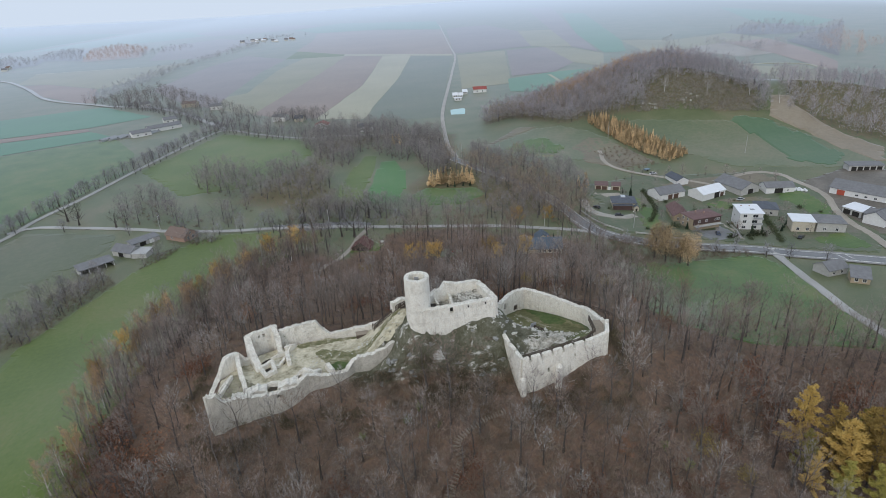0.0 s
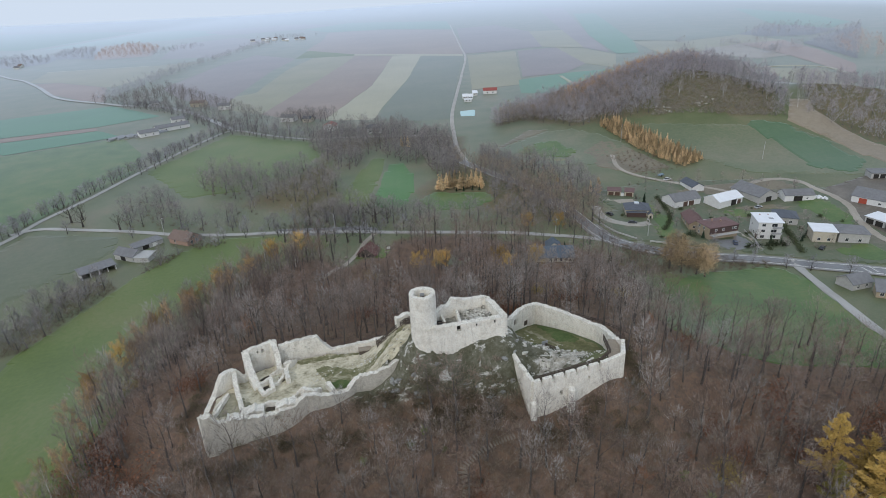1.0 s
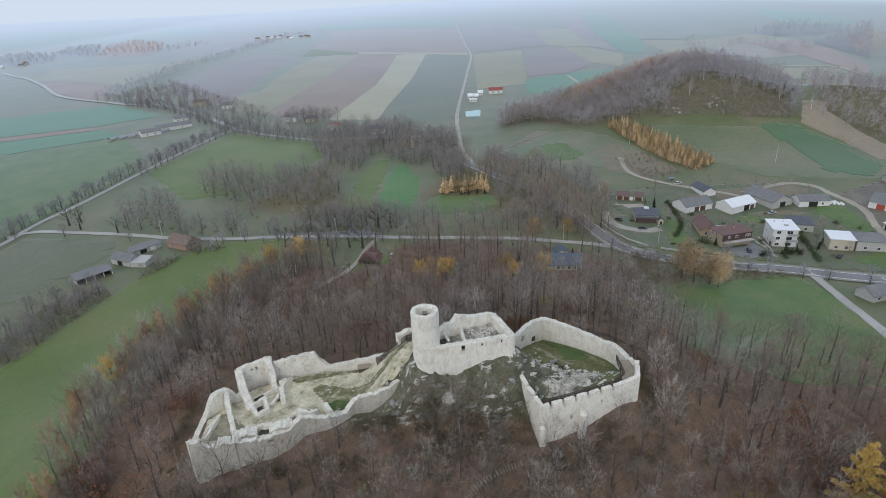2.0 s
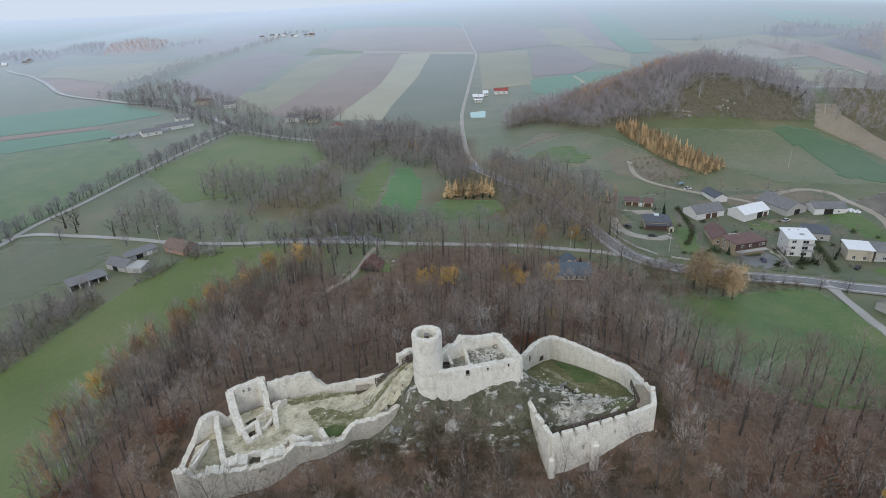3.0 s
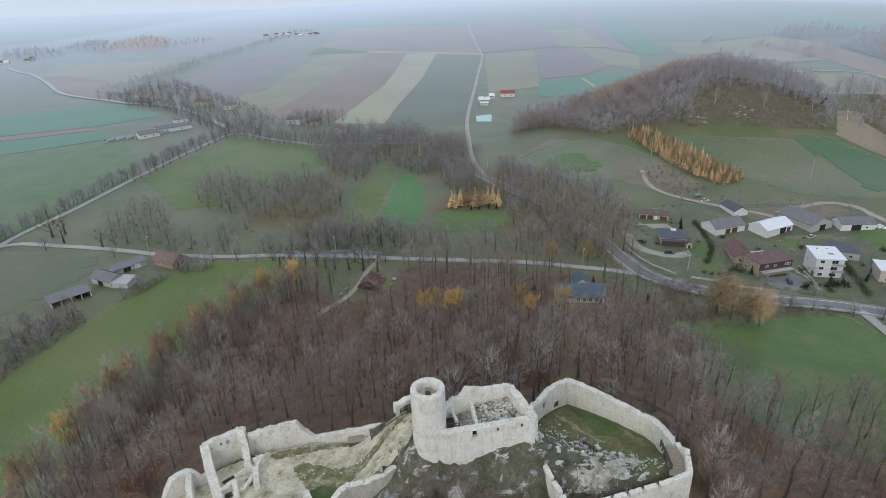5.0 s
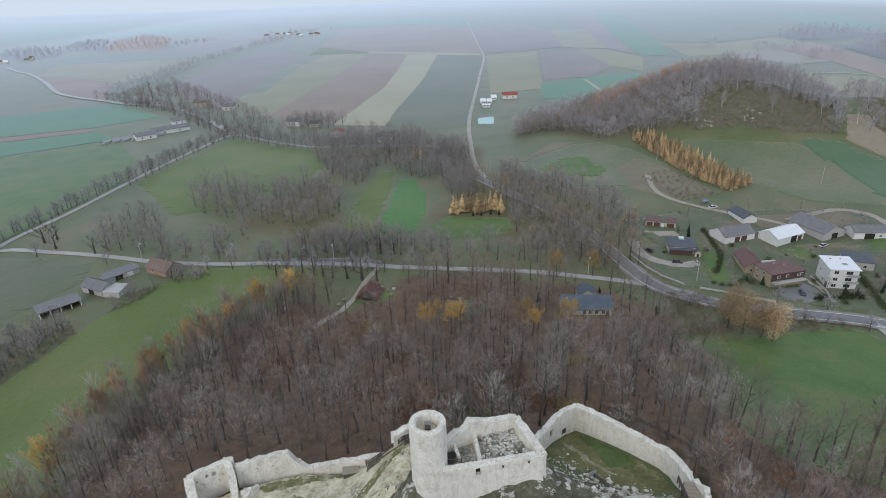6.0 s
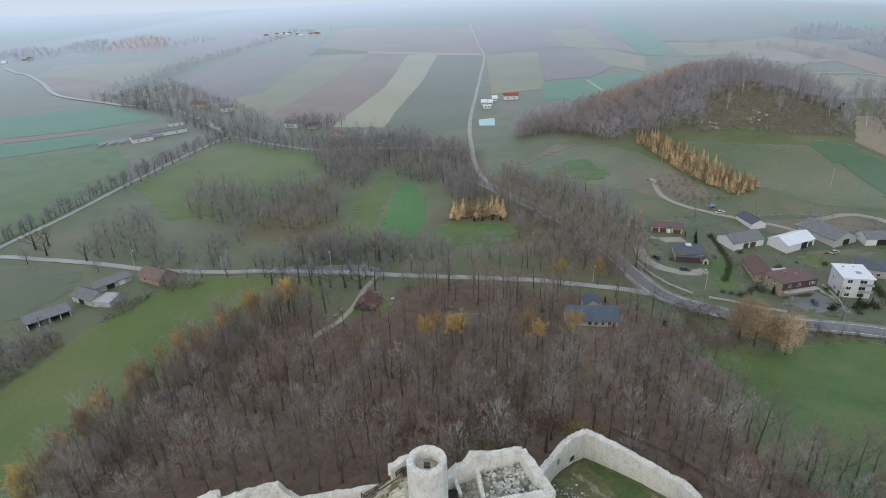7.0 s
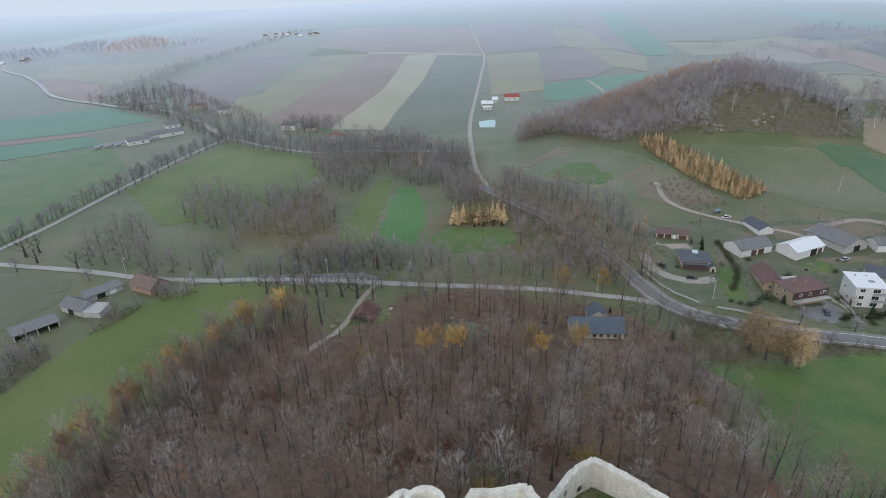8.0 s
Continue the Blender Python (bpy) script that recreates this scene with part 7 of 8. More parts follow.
house("shed", "farm shed with dark open bays and a pale roof", (203, 125), -72, 9, 8, 3.2, M_GREYWALL, M_ROOF_WHITE, "lean", 0.6, 0.4, doors=[("f", 2.3, 3.2, 2.5, M_HOLE_SHADE), ("f", 6.4, 3.2, 2.5, M_HOLE_SHADE)], category="shed")
house("shed", "farm shed with a weathered grey roof", (206, 115.5), -72, 9, 9, 3.2, M_GREYWALL, M_ROOF_GREY, "gable", 1.6, 0.4, doors=[("f", 3, 3.2, 2.5, M_HOLE_SHADE)], category="shed")
house("barn", "white barn beside the farm sheds", (207, 104), 25, 13, 9, 3.6, M_PLASTER, M_ROOF_GREY, "gable", 2.6, 0.4, windows=[("f", 4, 1.4, 1.2, 0.9), ("f", 8, 1.4, 1.2, 0.9)], category="barn")
rng = random.Random(31)
for i in range(16):
    k = i / 15
    x, y = (-400 + 150 * k + rng.uniform(-25, 25), 1640 - 150 * k + rng.uniform(-40, 40)) if i < 12 else (-880 + 14 * (i - 12) + rng.uniform(-10, 10), 1240 + rng.uniform(-25, 45))
    house("house", "far pale village house in the mist", (x, y), rng.uniform(-20, 20), rng.uniform(9, 13), 8, rng.uniform(3, 4.5), M_PLASTER, rng.choice((M_ROOF_GREY, M_ROOF_WHITE, M_ROOF_TILE)), "gable", 3, 0.4, group="far village houses", seams=False)
glasshouse = None
for i in range(6):
    m = pose(-262 + i * 6.5, 416 + i * 3.2, ground_z(-250, 420), 0, 0, 62)
    if glasshouse:
        copy_thing(glasshouse, m)
    else:
        glasshouse = thing("polytunnel", "grey plastic-covered growing tunnel", "greenhouse", "growing tunnels")
        bm = bmesh.new()
        prism(bm, [(-8, -2, 0), (8, -2, 0), (8, 0, 1.2), (-8, 0, 1.2)], 1.2, 1.3)
        prism(bm, [(-8, 0, 1.2), (8, 0, 1.2), (8, 2, 0), (-8, 2, 0)], 1.2, 1.3)
        part("cover", bm, M_GREYMETAL, glasshouse)
        part("frame", boxes((-8, 8, -2, 2, -0.5, 1.2)), M_STEEL, glasshouse)
        glasshouse.matrix_world = m
patch("pool_cover", [(43.5, 407.5), (56, 403.5), (60.5, 434), (45, 430)], plain("pale_turquoise_sheet", (0.45, 0.62, 0.62), 0.5, 0.08), 6, 0.5, 0.0, "pale turquoise sheet on a rectangular pool")


# ---- cars, lamps, fences ----
def car(label, paint, x, y, turn):
    c = thing("car", label, "car", "parked cars", (x, y, ground_z(x, y) + 0.22), turn)
    bm = boxes((-2.1, 2.1, -0.85, 0.85, 0.28, 0.85))
    part("body", soften(bm, 0.14), paint, c)
    bm = bmesh.new()
    lo = [bm.verts.new(p) for p in ((-1.7, -0.78, 0.85), (1.05, -0.78, 0.85), (1.05, 0.78, 0.85), (-1.7, 0.78, 0.85))]
    hi = [bm.verts.new(p) for p in ((-1.3, -0.62, 1.42), (0.35, -0.62, 1.42), (0.35, 0.62, 1.42), (-1.3, 0.62, 1.42))]
    for i in range(4):
        bm.faces.new((lo[i], lo[(i + 1) % 4], hi[(i + 1) % 4], hi[i]))
    part("glazing", bm, M_GLASS, c, "dark glazed cabin")
    part("roof", soften(boxes((-1.32, 0.37, -0.63, 0.63, 1.40, 1.48)), 0.03), paint, c)
    for u in (-1.3, 1.3):
        for v in (-0.8, 0.8):
            bm = bmesh.new()
            bmesh.ops.create_cone(bm, cap_ends=True, segments=14, radius1=0.31, radius2=0.31, depth=0.2, matrix=pose(u, v, 0.31, 90))
            wheel = part("wheel", bm, M_RUBBER, c)
            bm = bmesh.new()
            bmesh.ops.create_cone(bm, cap_ends=True, segments=10, radius1=0.18, radius2=0.18, depth=0.23, matrix=pose(u, v, 0.31, 90))
            part("rim", bm, M_STEEL, wheel)


for lb, col, x, y, turn in (("dark grey car parked on the forecourt", (0.04, 0.042, 0.045), 101, 141.5, -15), ("black car parked beside a shed", (0.025, 0.025, 0.027), 93.5, 153, 120), ("dark blue car parked in a paved yard", (0.05, 0.07, 0.12), 137, 114.5, 70),
                            ("silver car standing in the farmyard", (0.45, 0.46, 0.47), 168.5, 151.5, 20), ("dark car parked beside the road", (0.03, 0.03, 0.035), 169, 104, 40), ("pale van-like car behind the barns", (0.6, 0.6, 0.6), 141, 196, 10)):
    car(lb, plain("car_paint", col, 0.3, 0.08, 1, spec=0.5), x, y, turn)


def lamp_post(label, x, y, h, arm=1.2, turn=0, material=None, head=True):
    t = thing("street_lamp" if head else "utility_pole", label, "street lamp" if head else "pole", "poles and lamps", (x, y, ground_z(x, y)), turn)
    bm = bmesh.new()
    bmesh.ops.create_cone(bm, cap_ends=True, segments=8, radius1=0.17, radius2=0.10, depth=h + 0.6, matrix=Matrix.Translation((0, 0, h / 2 - 0.3)))
    part("pole", bm, material or M_CONCRETE, t)
    if head:
        part("arm", boxes((-0.05, arm, -0.04, 0.04, h - 0.1, h)), M_STEEL, t)
        part("lamp_head", soften(boxes((arm - 0.1, arm + 0.7, -0.16, 0.16, h - 0.14, h + 0.08)), 0.04), M_FRAME, t)
    else:
        part("crossarm", boxes((-0.7, 0.7, -0.06, 0.06, h - 0.5, h - 0.36)), M_DARKWOOD, t)


for x, y, h, turn in ((-128.6, 168.5, 8.5, 90), (102.3, 126, 8, 100), (85.2, 145, 8, 180), (-42, 158.5, 8, -90), (62, 134, 7.5, -90)):
    lamp_post("concrete street lamp beside the road", x, y, h, 1.2, turn)
for x, y, h in ((-89, 163, 6.5), (138.5, 266, 12), (206, 214, 11), (62, 258, 9), (37, 262, 9), (-212, 226, 8), (150, 122, 8), (32, 247, 10)):
    lamp_post("pale concrete utility pole in the grass", x, y, h, 0, rng.uniform(0, 90), None, False)


def fence(name, label, pts, height, gap, wood, rails=(0.95, 0.5), thick=0.09):
    """Posts and rails along points (x, y, z of the foot)."""
    f = thing(name, label, "railing")
    for a, b in zip(pts, pts[1:]):
        a, b = Vector(a), Vector(b)
        k = max(1, round((b - a).length / gap))
        for i in range(k + (b == Vector(pts[-1]))):
            p = a.lerp(b, i / k)
            part("post", boxes((p.x - thick, p.x + thick, p.y - thick, p.y + thick, p.z - 0.5, p.z + height)), wood, f)
        d = (b - a).to_2d().normalized()
        s = Vector((-d.y, d.x, 0)) * thick * 0.6
        for r in rails:
            bm = bmesh.new()
            up = Vector((0, 0, height * r))
            lo, hi = [], []
            for p in (a - s, b - s, b + s, a + s):
                lo.append(bm.verts.new(p + up - Vector((0, 0, thick))))
                hi.append(bm.verts.new(p + up + Vector((0, 0, thick))))
            bm.faces.new(lo[::-1])
            bm.faces.new(hi)
            for i in range(4):
                bm.faces.new((lo[i], lo[(i + 1) % 4], hi[(i + 1) % 4], hi[i]))
            part("rail", bm, wood, f)


def on_ground(pts, up=0.0):
    return [(x, y, ground_z(x, y) + up) for x, y in pts]


fence("wooden_railing", "dark wooden railing beside the castle ramp", [(-13.6, 11.8, 26.6), (-12.6, 10.6, 27.0), (-9.6, 11.4, 29.6), (-6.2, 11.8, 32.0), (-4.6, 10.6, 32.6)], 1.2, 1.5, M_DARKWOOD)
fence("wooden_railing", "dark railing along the wall walk", [(21.4, -8.8, 27.7), (29, -7.6, 28.7), (36.0, -6.6, 29.8), (38.6, -5.2, 30.9), (38.9, 0.4, 31.0)], 1.15, 0.9, M_DARKWOOD, (0.95, 0.62, 0.3))
fence("wooden_railing", "dark railing beside the path behind the bailey", on_ground([(37, 34), (40, 29), (45, 22), (49.6, 15), (54, 10)]), 1.1, 1.8, M_DARKWOOD)
fence("timber_rail", "low grey timber rail across the grass", on_ground([(6, 115), (14, 113.5)]), 0.8, 2.0, M_PALEWOOD, (0.9, 0.4))
fence("garden_fence", "low pale garden wall beside the road", on_ground([(84.5, 150), (87, 138), (90, 130.5), (96, 123)]), 1.0, 2.5, M_CONCRETE, (0.8, 0.4), 0.16)
fence("garden_fence", "pale garden fence along the road", on_ground([(101, 119.7), (108.5, 116.5), (116, 111.8), (124, 108.5)]), 1.0, 2.5, M_CONCRETE, (0.8, 0.4), 0.16)
fence("garden_fence", "pale fence before the white house", on_ground([(144, 108), (147, 116), (148, 127)]), 1.1, 2.5, M_CONCRETE, (0.8, 0.4), 0.14)
walkway = thing("wall_walk", "plank walk behind the crenellated wall", "walkway")
for i in range(18):
    u = i / 17
    x, y, z = 21.2 + 16.4 * u, -9.4 + 2.25 * u, 27.3 + 2.5 * u
    part("plank", boxes((x - 0.45, x + 0.45, y - 0.2, y + 0.75, z, z + 0.12)), M_PALEWOOD, walkway)
deck = thing("platform", "weathered plank platform in the bailey corner", "platform", "", (40.15, -3.4, 30.9), -17)
for i in range(9):
    part("plank", boxes((-1.4, 1.1, -3.6 + i * 0.8, -2.88 + i * 0.8, -0.1, 0.05)), M_PALEWOOD, deck)
for u, v in ((-1.3, -3.4), (1.1, -3.4), (-1.3, 3.2), (1.1, 3.2)):
    part("post", boxes((u - 0.12, u + 0.12, v - 0.12, v + 0.12, -6, -0.1)), M_DARKWOOD, deck)
hut = thing("wooden_deck", "small timber deck below the curtain wall", "deck", "", (-16.6, 12.4, ground_z(-16.6, 12.4) + 0.9), 8)
part("planks", soften(boxes((-1.6, 1.6, -0.9, 0.9, -0.1, 0.05)), 0.03), M_PALEWOOD, hut)
part("skirt", boxes((-1.5, 1.5, -0.85, 0.85, -1.6, -0.1)), M_DARKWOOD, hut)
info = thing("info_board", "small dark information board on legs", "board", "", (27.1, 7.3, ground_z(27.1, 7.3)), 20)
part("panel", soften(boxes((-0.8, 0.8, -0.06, 0.06, 0.6, 1.7)), 0.03), M_GREYMETAL, info)
for u in (-0.6, 0.6):
    part("leg", boxes((u - 0.06, u + 0.06, -0.05, 0.05, -0.4, 0.6)), M_DARKWOOD, info)


# ---- rocks and rubble ----
def boulder(seed):
    r = random.Random(seed)
    bm = bmesh.new()
    bmesh.ops.create_icosphere(bm, subdivisions=2, radius=1)
    o = Vector((r.uniform(0, 50), r.uniform(0, 50), 0))
    for v in bm.verts:
        q = v.co.copy()
        v.co *= 0.75 + 0.5 * noise.noise(q * 1.1 + o) + 0.22 * noise.noise(q * 3.1 + o)
        v.co.z *= 0.75
    me = bpy.data.meshes.new("rock")
    bm.to_mesh(me)
    bm.free()
    return me


rng = random.Random(5)
rocks = [boulder(i) for i in range(6)]
for me in rocks:
    me.materials.append(M_CLIFF)
pale_rocks = []
for i in range(5):
    pale_rocks.append(boulder(40 + i))
    pale_rocks[-1].materials.append(M_PALEROCK)


def rock_field(poly, count, lo, hi, group, label, sink=0.35, kinds=None, floor_z=None):
    for x, y in scatter(rng, poly, lo * 1.1, None, 5000, count):
        s = rng.uniform(lo, hi)
        ob = tagged(new("rock", rng.choice(kinds or rocks)), label, "rock", group)
        ob.matrix_world = pose(x, y, (floor_z or ground_z(x, y)) - s * sink + 0.2, rng.uniform(-25, 25), rng.uniform(-25, 25), rng.uniform(0, 360)) @ Matrix.Diagonal((s * rng.uniform(0.8, 1.5), s, s * rng.uniform(0.6, 1.1), 1))


rock_field([(4, -9), (18, -7), (19, 1), (16, -2), (0, -4)], 12, 0.4, 1.0, "crag boulders", "weathered grey limestone boulder on the crag")
rock_field([(-16, -3), (-4, -1.5), (-2, -8), (-14, -7)], 10, 0.5, 1.1, "crag boulders", "weathered grey limestone boulder on the crag")
rock_field([(18, 1), (20, 12), (30, 9), (38, 2), (38, -5), (24, -7), (20, -4)], 36, 0.3, 0.9, "bailey rocks", "broken pale limestone rock in the bailey", 0.35, pale_rocks)
rock_field([(-30, -1), (-20, 4), (-10, 5), (-8, 8), (-26, 9)], 60, 0.12, 0.35, "courtyard stones", "loose pale stone in the courtyard", -0.2, pale_rocks)
stones = []
for k in range(4):
    r2 = random.Random(70 + k)
    bm = bmesh.new()
    bmesh.ops.create_icosphere(bm, subdivisions=1, radius=1)
    for v in bm.verts:
        v.co *= r2.uniform(0.65, 1.25)
    stones.append(([v.co.copy() for v in bm.verts], [tuple(v.index for v in f.verts) for f in bm.faces]))
    bm.free()
M_RUBBLE = isle(limestone("loose_rubble", (0.62, 0.60, 0.56), (0.5, 0.48, 0.44), (0.40, 0.38, 0.33), 1.5), (0.55, 0.55, 0.53), (1.2, 1.2, 1.18))


def rubble(label, line, spread, count, lo, hi):
    pts = smooth_line(line, 0.5)
    spots = [(p.x + rng.gauss(0, spread), p.y + rng.gauss(0, spread)) for p in (rng.choice(pts) for i in range(count))]
    merged("rubble", stones, spots, rng, M_RUBBLE, label, lo, hi)


fence("wooden_railing", "low dark railing along the bailey edge", on_ground([(26.9, 8.6), (27.6, 6.5), (29.0, 4.4)]), 1.0, 0.9, M_DARKWOOD)
rubble("pale stones strewn over the courtyard grass", [(-27, 6.5), (-22, 5), (-16, 4.5), (-11, 6.5)], 1.6, 520, 0.07, 0.2)
rubble("loose limestone rubble over the courtyard", [(-44, -4), (-36, -3), (-28, 2), (-20, 6), (-12, 8)], 2.6, 420, 0.08, 0.26)
rubble("fallen stones along the front wall", [(-46, -9), (-40, -8), (-33, -7), (-28, -4), (-23, -3)], 0.7, 220, 0.1, 0.35)
rubble("fallen stones round the gatehouse", [(-42, 1), (-39, 3), (-36, 6), (-33, 9)], 1.1, 200, 0.1, 0.35)
rubble("stones along the foot of the curtain wall", [(-34, 10.5), (-26, 12.8), (-16, 12.6)], 0.5, 120, 0.08, 0.22)
rubble("broken pale stones over the bailey", [(22, 14), (26, 6), (30, 2), (35, 2), (37, -3)], 2.4, 360, 0.08, 0.28)
rock_field([(170, 292), (182, 288), (184, 298), (172, 300)], 9, 0.6, 1.7, "hill outcrops", "pale rock outcrop on the wooded hill", 0.35, pale_rocks)
rock_field([(196, 286), (212, 284), (214, 296), (198, 298)], 9, 0.6, 1.7, "hill outcrops", "pale rock outcrop on the wooded hill", 0.35, pale_rocks)

# ---- stairway up to the bailey, hedges and gardens ----
stairs = thing("wooden_stairway", "weathered wooden stairway winding up the slope", "stairway")
line = smooth_line([(1, -31), (2.5, -25.5), (5, -21.5), (4.5, -18.0), (7.5, -15.8), (11.5, -14.2), (16.5, -13.2)], 0.62)
for p, q in zip(line, line[1:]):
    d = (q - p).normalized()
    bm = boxes((-0.14, 0.2, -0.95, 0.95, -0.3, 0.06))
    tread = part("tread", bm, M_PALEWOOD, stairs)
    tread.matrix_local = pose(p.x, p.y, ground_z(p.x, p.y) + 0.25, 0, 0, math.degrees(math.atan2(d.y, d.x)))

evergreen = []
for k in range(3):
    b = ([], [])
    r2 = random.Random(300 + k)
    for i in range(220):
        p = Vector((r2.gauss(0, 0.55), r2.gauss(0, 0.55), abs(r2.gauss(0.7, 0.4))))
        blade(*b, p, wobble(r2, 1).normalized(), 0.4, 0.22, r2, True)
    evergreen.append(b)
M_HEDGE = isle(bark("clipped_hedge_leaves", (0.07, 0.088, 0.052)), (0.6, 0.6, 0.6), (1.5, 1.4, 1.3))


def hedge(label, pts, lo, hi):
    spots = along(pts, 0.9, 0, 0.25)
    merged("hedge", evergreen, spots, rng, M_HEDGE, label, lo, hi)


hedge("dark green clipped hedge beside the lawn", [(125, 172), (124, 160), (122, 148), (117, 138), (112, 132)], 0.9, 1.3)
hedge("dark evergreen shrubs before the white house", [(140, 110), (144, 112), (149, 110), (154, 111), (158, 109)], 0.9, 1.7)
hedge("dark shrubs round the roadside garden", [(108, 124), (113, 121), (117, 122), (121, 126), (124, 121)], 0.8, 1.4)
scrub = scatter(rng, [(66, 92), (82, 100), (88, 118), (100, 112), (116, 104), (132, 98), (128, 92), (104, 92), (88, 84), (78, 86)], 2.0, None, 4000, 260)
merged("roadside_scrub", bushes, scrub, rng, M_BUSH, "bare brown scrub between road and meadow", 0.8, 1.8)
scrub = scatter(rng, [(130, 206), (158, 214), (150, 236), (138, 250), (122, 246)], 3.0, None, 3000, 90)
merged("hillside_scrub", bushes, scrub, rng, M_BUSH, "dry scrub on the hillside", 0.5, 1.3)


# ---- small things in gardens and on the grass ----
play = thing("playhouse", "small red playhouse on the grass", "playhouse", "", (15.7, 108.7, ground_z(15.7, 108.7)), 12)
part("box", soften(boxes((-0.9, 0.9, -0.8, 0.8, 0.0, 1.3)), 0.05), plain("red_paint", (0.36, 0.07, 0.05), 0.6, 0.2), play)
bm = bmesh.new()
prism(bm, [(-1.1, -1.0, 0), (1.1, -1.0, 0), (1.1, 0, 0.7), (-1.1, 0, 0.7)], 1.25, 1.35)
prism(bm, [(-1.1, 0, 0.7), (1.1, 0, 0.7), (1.1, 1.0, 0), (-1.1, 1.0, 0)], 1.25, 1.35)
part("roof", bm, M_DOOR, play)
part("doorway", boxes((-0.3, 0.3, -0.84, -0.79, 0.0, 0.9)), M_HOLE_SHADE, play)


def picnic_table(x, y, turn):
    t = thing("picnic_table", "weathered wooden picnic table with benches", "table", "picnic tables", (x, y, ground_z(x, y)), turn)
    part("tabletop", soften(boxes((-1.0, 1.0, -0.4, 0.4, 0.7, 0.76)), 0.01), M_PALEWOOD, t)
    for s in (-1, 1):
        part("bench", boxes((-1.0, 1.0, s * 0.75 - 0.14, s * 0.75 + 0.14, 0.42, 0.47)), M_PALEWOOD, t)
        part("frame", boxes((s * 0.7 - 0.05, s * 0.7 + 0.05, -0.8, 0.8, 0.32, 0.42), (s * 0.7 - 0.05, s * 0.7 + 0.05, -0.3, -0.2, -0.2, 0.7), (s * 0.7 - 0.05, s * 0.7 + 0.05, 0.2, 0.3, -0.2, 0.7)), M_DARKWOOD, t)


for x, y, turn in ((10, 116, 10), (7, 118, 30), (-33, 121, 70), (-34.5, 117, 80), (-15.5, 123.5, 15)):
    picnic_table(x, y, turn)


def sign_board(x, y, turn, label):
    t = thing("notice_board", label, "board", "", (x, y, ground_z(x, y)), turn)
    part("panel", soften(boxes((-0.9, 0.9, -0.05, 0.05, 0.9, 2.1)), 0.02), M_FRAME, t)
    for u in (-0.75, 0.75):
        part("post", boxes((u - 0.06, u + 0.06, -0.06, 0.06, -0.3, 2.1)), M_DARKWOOD, t)
    part("little_roof", boxes((-1.1, 1.1, -0.25, 0.25, 2.12, 2.22)), M_DARKWOOD, t)


sign_board(-14.8, 126, 10, "white notice board beside the castle path")
sign_board(-20, 128.5, -20, "pale notice board near the cabin")
bales = None
for i in range(14):
    m = pose(198.5 + (i % 5) * 1.5 + 0.3 * (i // 5), 157 - (i % 5) * 0.9 + (i // 5) * 1.6, ground_z(201, 155) + 0.6, 0, 0, 60 + 9 * i)
    if bales:
        copy_thing(bales, m)
    else:
        bales = tagged(new("bale", None), "white film-wrapped round bale in the farmyard", "bale", "wrapped bales")
        bm = bmesh.new()
        bmesh.ops.create_cone(bm, cap_ends=True, segments=16, radius1=0.65, radius2=0.65, depth=1.2, matrix=pose(0, 0, 0, 90))
        bmesh.ops.bevel(bm, geom=[e for e in bm.edges if len(e.link_faces) == 2 and e.calc_face_angle() > 1], offset=0.08, segments=2, affect="EDGES")
        part("wrap", bm, plain("white_bale_film", (0.72, 0.73, 0.74), 0.35, 0.06), bales)
        bales.matrix_world = m
trailer = thing("farm_trailer", "small blue and white farm trailer on the grass", "trailer", "", (140.0, 203.0, ground_z(140, 203) + 0.5), 25)
part("bed", soften(boxes((-1.8, 1.8, -0.9, 0.9, 0.2, 0.9)), 0.04), plain("faded_blue_paint", (0.20, 0.27, 0.33), 0.6, 0.2), trailer)
part("drawbar", boxes((1.8, 3.2, -0.06, 0.06, 0.15, 0.27)), M_STEEL, trailer)
for u in (-0.7, 0.7):
    bm = bmesh.new()
    bmesh.ops.create_cone(bm, cap_ends=True, segments=14, radius1=0.4, radius2=0.4, depth=0.22, matrix=pose(-0.2, u * 1.35, 0.0, 90))
    part("wheel", bm, M_RUBBER, trailer)
tank = thing("water_tank", "round white tank between two garages", "tank", "", (108.7, 177.6, ground_z(108.7, 177.6)), 0)
bm = bmesh.new()
bmesh.ops.create_cone(bm, cap_ends=True, segments=18, radius1=0.8, radius2=0.8, depth=1.7, matrix=Matrix.Translation((0, 0, 0.85)))
part("drum", bm, M_FRAME, tank)

garden_trees = scatter(rng, [(104, 128), (124, 118), (148, 108), (172, 104), (200, 118), (200, 140), (160, 146), (128, 150), (118, 176), (150, 190), (180, 176), (206, 166), (212, 180), (150, 204), (118, 196)], 8, None, 2500, 60)
grove("garden_trees", mid_trees, garden_trees, 91, M_WOOD, "small bare fruit trees and saplings in the gardens", 0.22, 0.48)
merged("garden_shrubs", bushes, scatter(rng, [(104, 128), (124, 118), (148, 108), (172, 104), (200, 118), (200, 140), (160, 146), (118, 176), (150, 190), (206, 166), (150, 204), (118, 196)], 4, None, 3000, 120), rng, M_BUSH, "bare shrubs and weeds in the gardens", 0.3, 0.8)
merged("garden_evergreens", evergreen, scatter(rng, [(84, 140), (124, 116), (148, 106), (172, 102), (200, 118), (198, 140), (118, 176)], 9, None, 3000, 22), rng, M_HEDGE, "dark evergreen shrubs in the gardens", 0.6, 1.3)
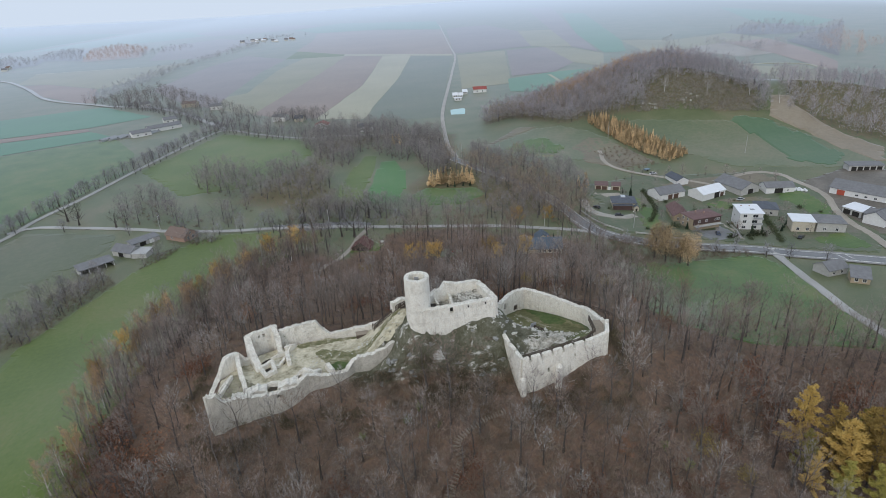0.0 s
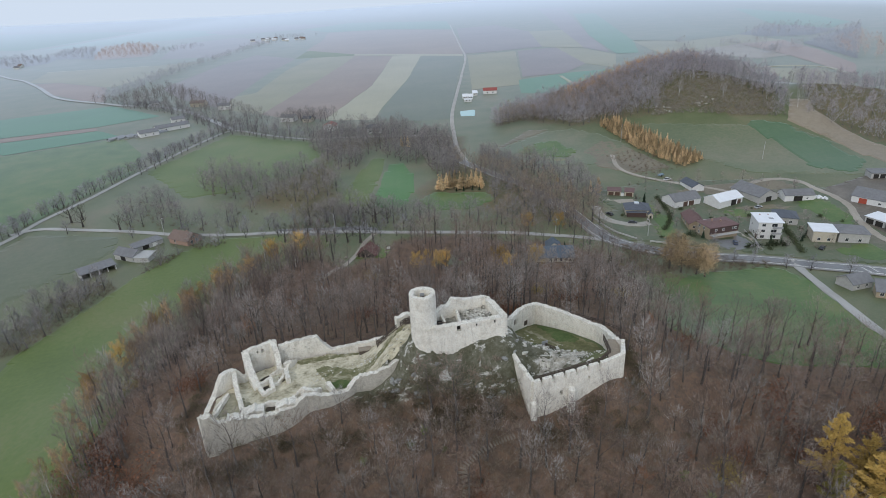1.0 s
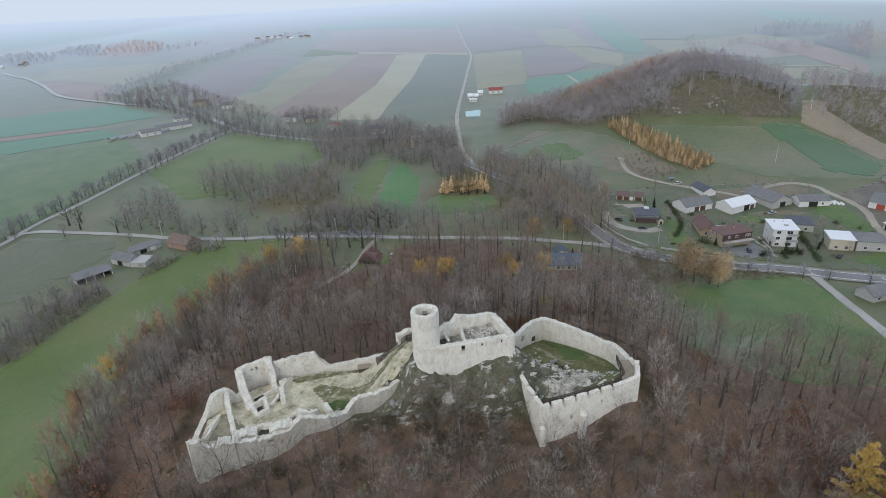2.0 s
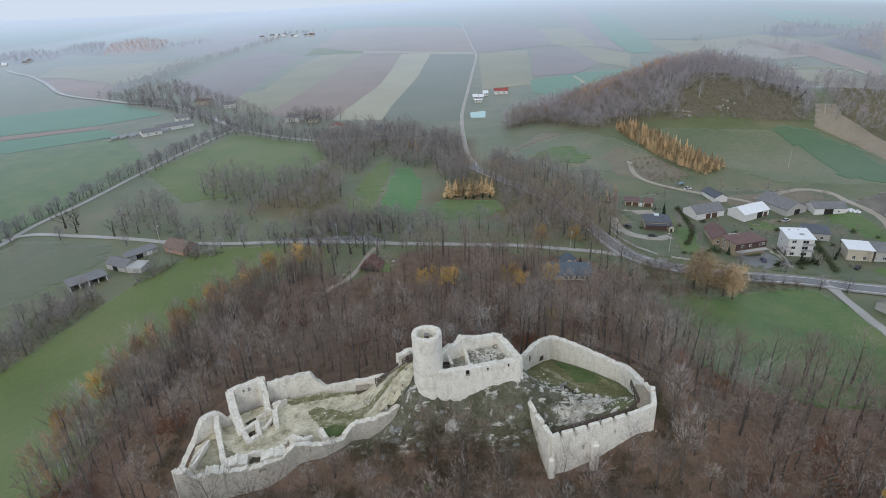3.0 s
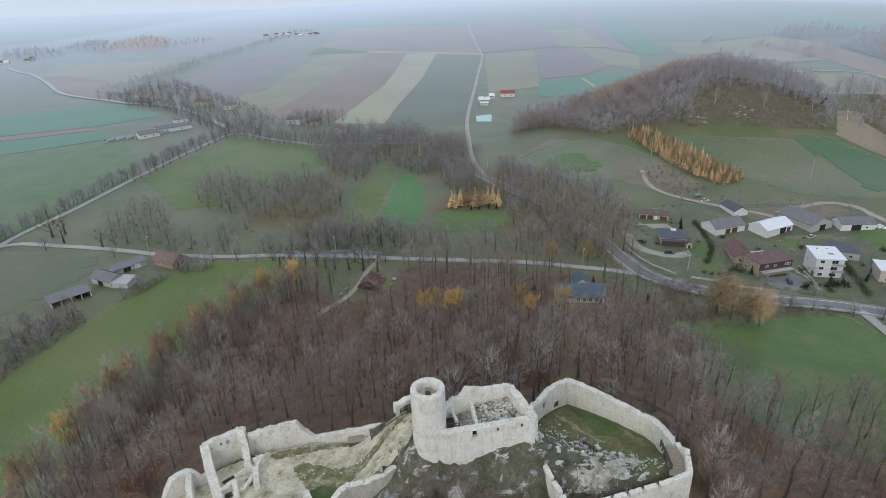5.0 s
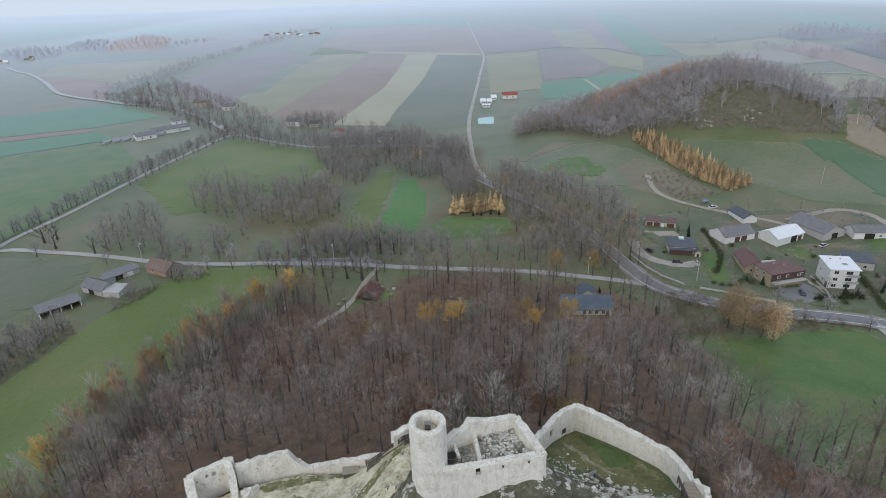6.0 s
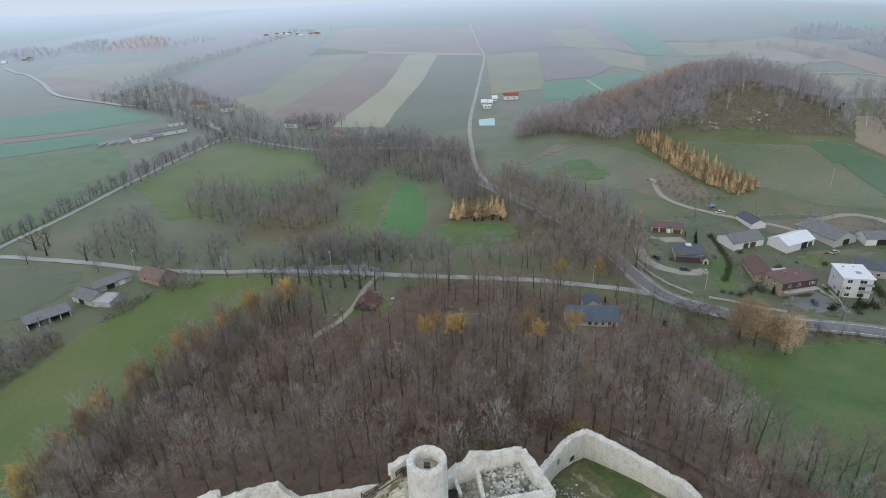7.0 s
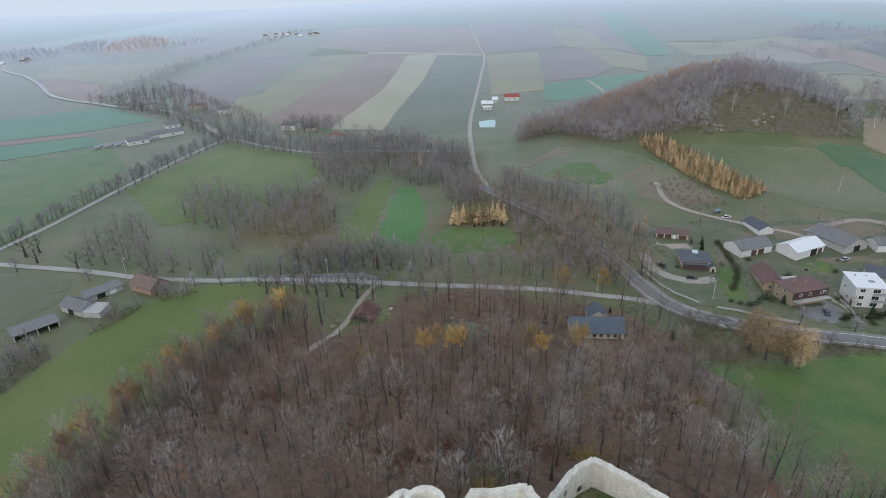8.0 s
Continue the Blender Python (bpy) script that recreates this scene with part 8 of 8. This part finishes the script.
merged("meadow_scrub", bushes, scatter(rng, [(72, 84), (84, 94), (112, 92), (140, 96), (146, 90), (118, 88), (96, 80)], 2.2, None, 3000, 150), rng, M_BUSH, "bare brown scrub along the meadow edge", 0.6, 1.5)

ramp = thing("wooden_stairs", "dark timber stairs climbing beside the tower", "stairs")
for i in range(22):
    k = i / 21
    x, y, z = -13.2 + 8.2 * k, 10.9 + 0.5 * k, 26.5 + 5.9 * k
    part("tread", boxes((x - 0.2, x + 0.2, y - 0.65, y + 0.65, z - 0.08, z + 0.06)), M_DARKWOOD, ramp)
for off in (-0.7, 0.7):
    bm = bmesh.new()
    prism(bm, [(-13.4, 10.85 + off, 0), (-13.4, 10.95 + off, 0), (-4.9, 11.45 + off, 5.9), (-4.9, 11.35 + off, 5.9)], 26.1, 26.5)
    part("stringer", bm, M_DARKWOOD, ramp)
    fence("wooden_railing", "dark handrail of the timber stairs", [(-13.2, 10.9 + off, 26.5), (-9.1, 11.15 + off, 29.45), (-5.0, 11.4 + off, 32.4)], 1.15, 1.3, M_DARKWOOD)
hedge("dark clipped hedge beside the white house", [(168, 130), (163, 114), (159, 101)], 1.0, 1.5)
tussock = []
for k in range(3):
    b = ([], [])
    r2 = random.Random(290 + k)
    for i in range(14):
        d = Vector((r2.uniform(-1, 1), r2.uniform(-1, 1), r2.uniform(0.6, 1.4))).normalized()
        blade(*b, Vector((r2.uniform(-0.4, 0.4), r2.uniform(-0.4, 0.4), 0.1)), d, r2.uniform(0.3, 0.7), 0.16, r2)
    tussock.append(b)
M_TUFT = isle(bark("tussock_grass", (0.19, 0.205, 0.09), 0.3, 0.05), (0.8, 0.8, 0.75), (1.35, 1.2, 1.2))
for poly, k, lb in (([(72, 86), (105, 84), (138, 92), (143, 52), (140, 12), (92, 14), (67, 26)], 900, "grass tussocks on the meadow below the wood"), ([(-134, 44), (-120, 118), (-98, 152), (-60, 150), (-90, 98), (-92, 14), (-94, -70), (-124, -70)], 1100, "grass tussocks on the slope beside the wood")):
    merged("tussocks", tussock, scatter(rng, poly, 0.9, blocked, 9000, k), rng, M_TUFT, lb, 0.25, 0.6)
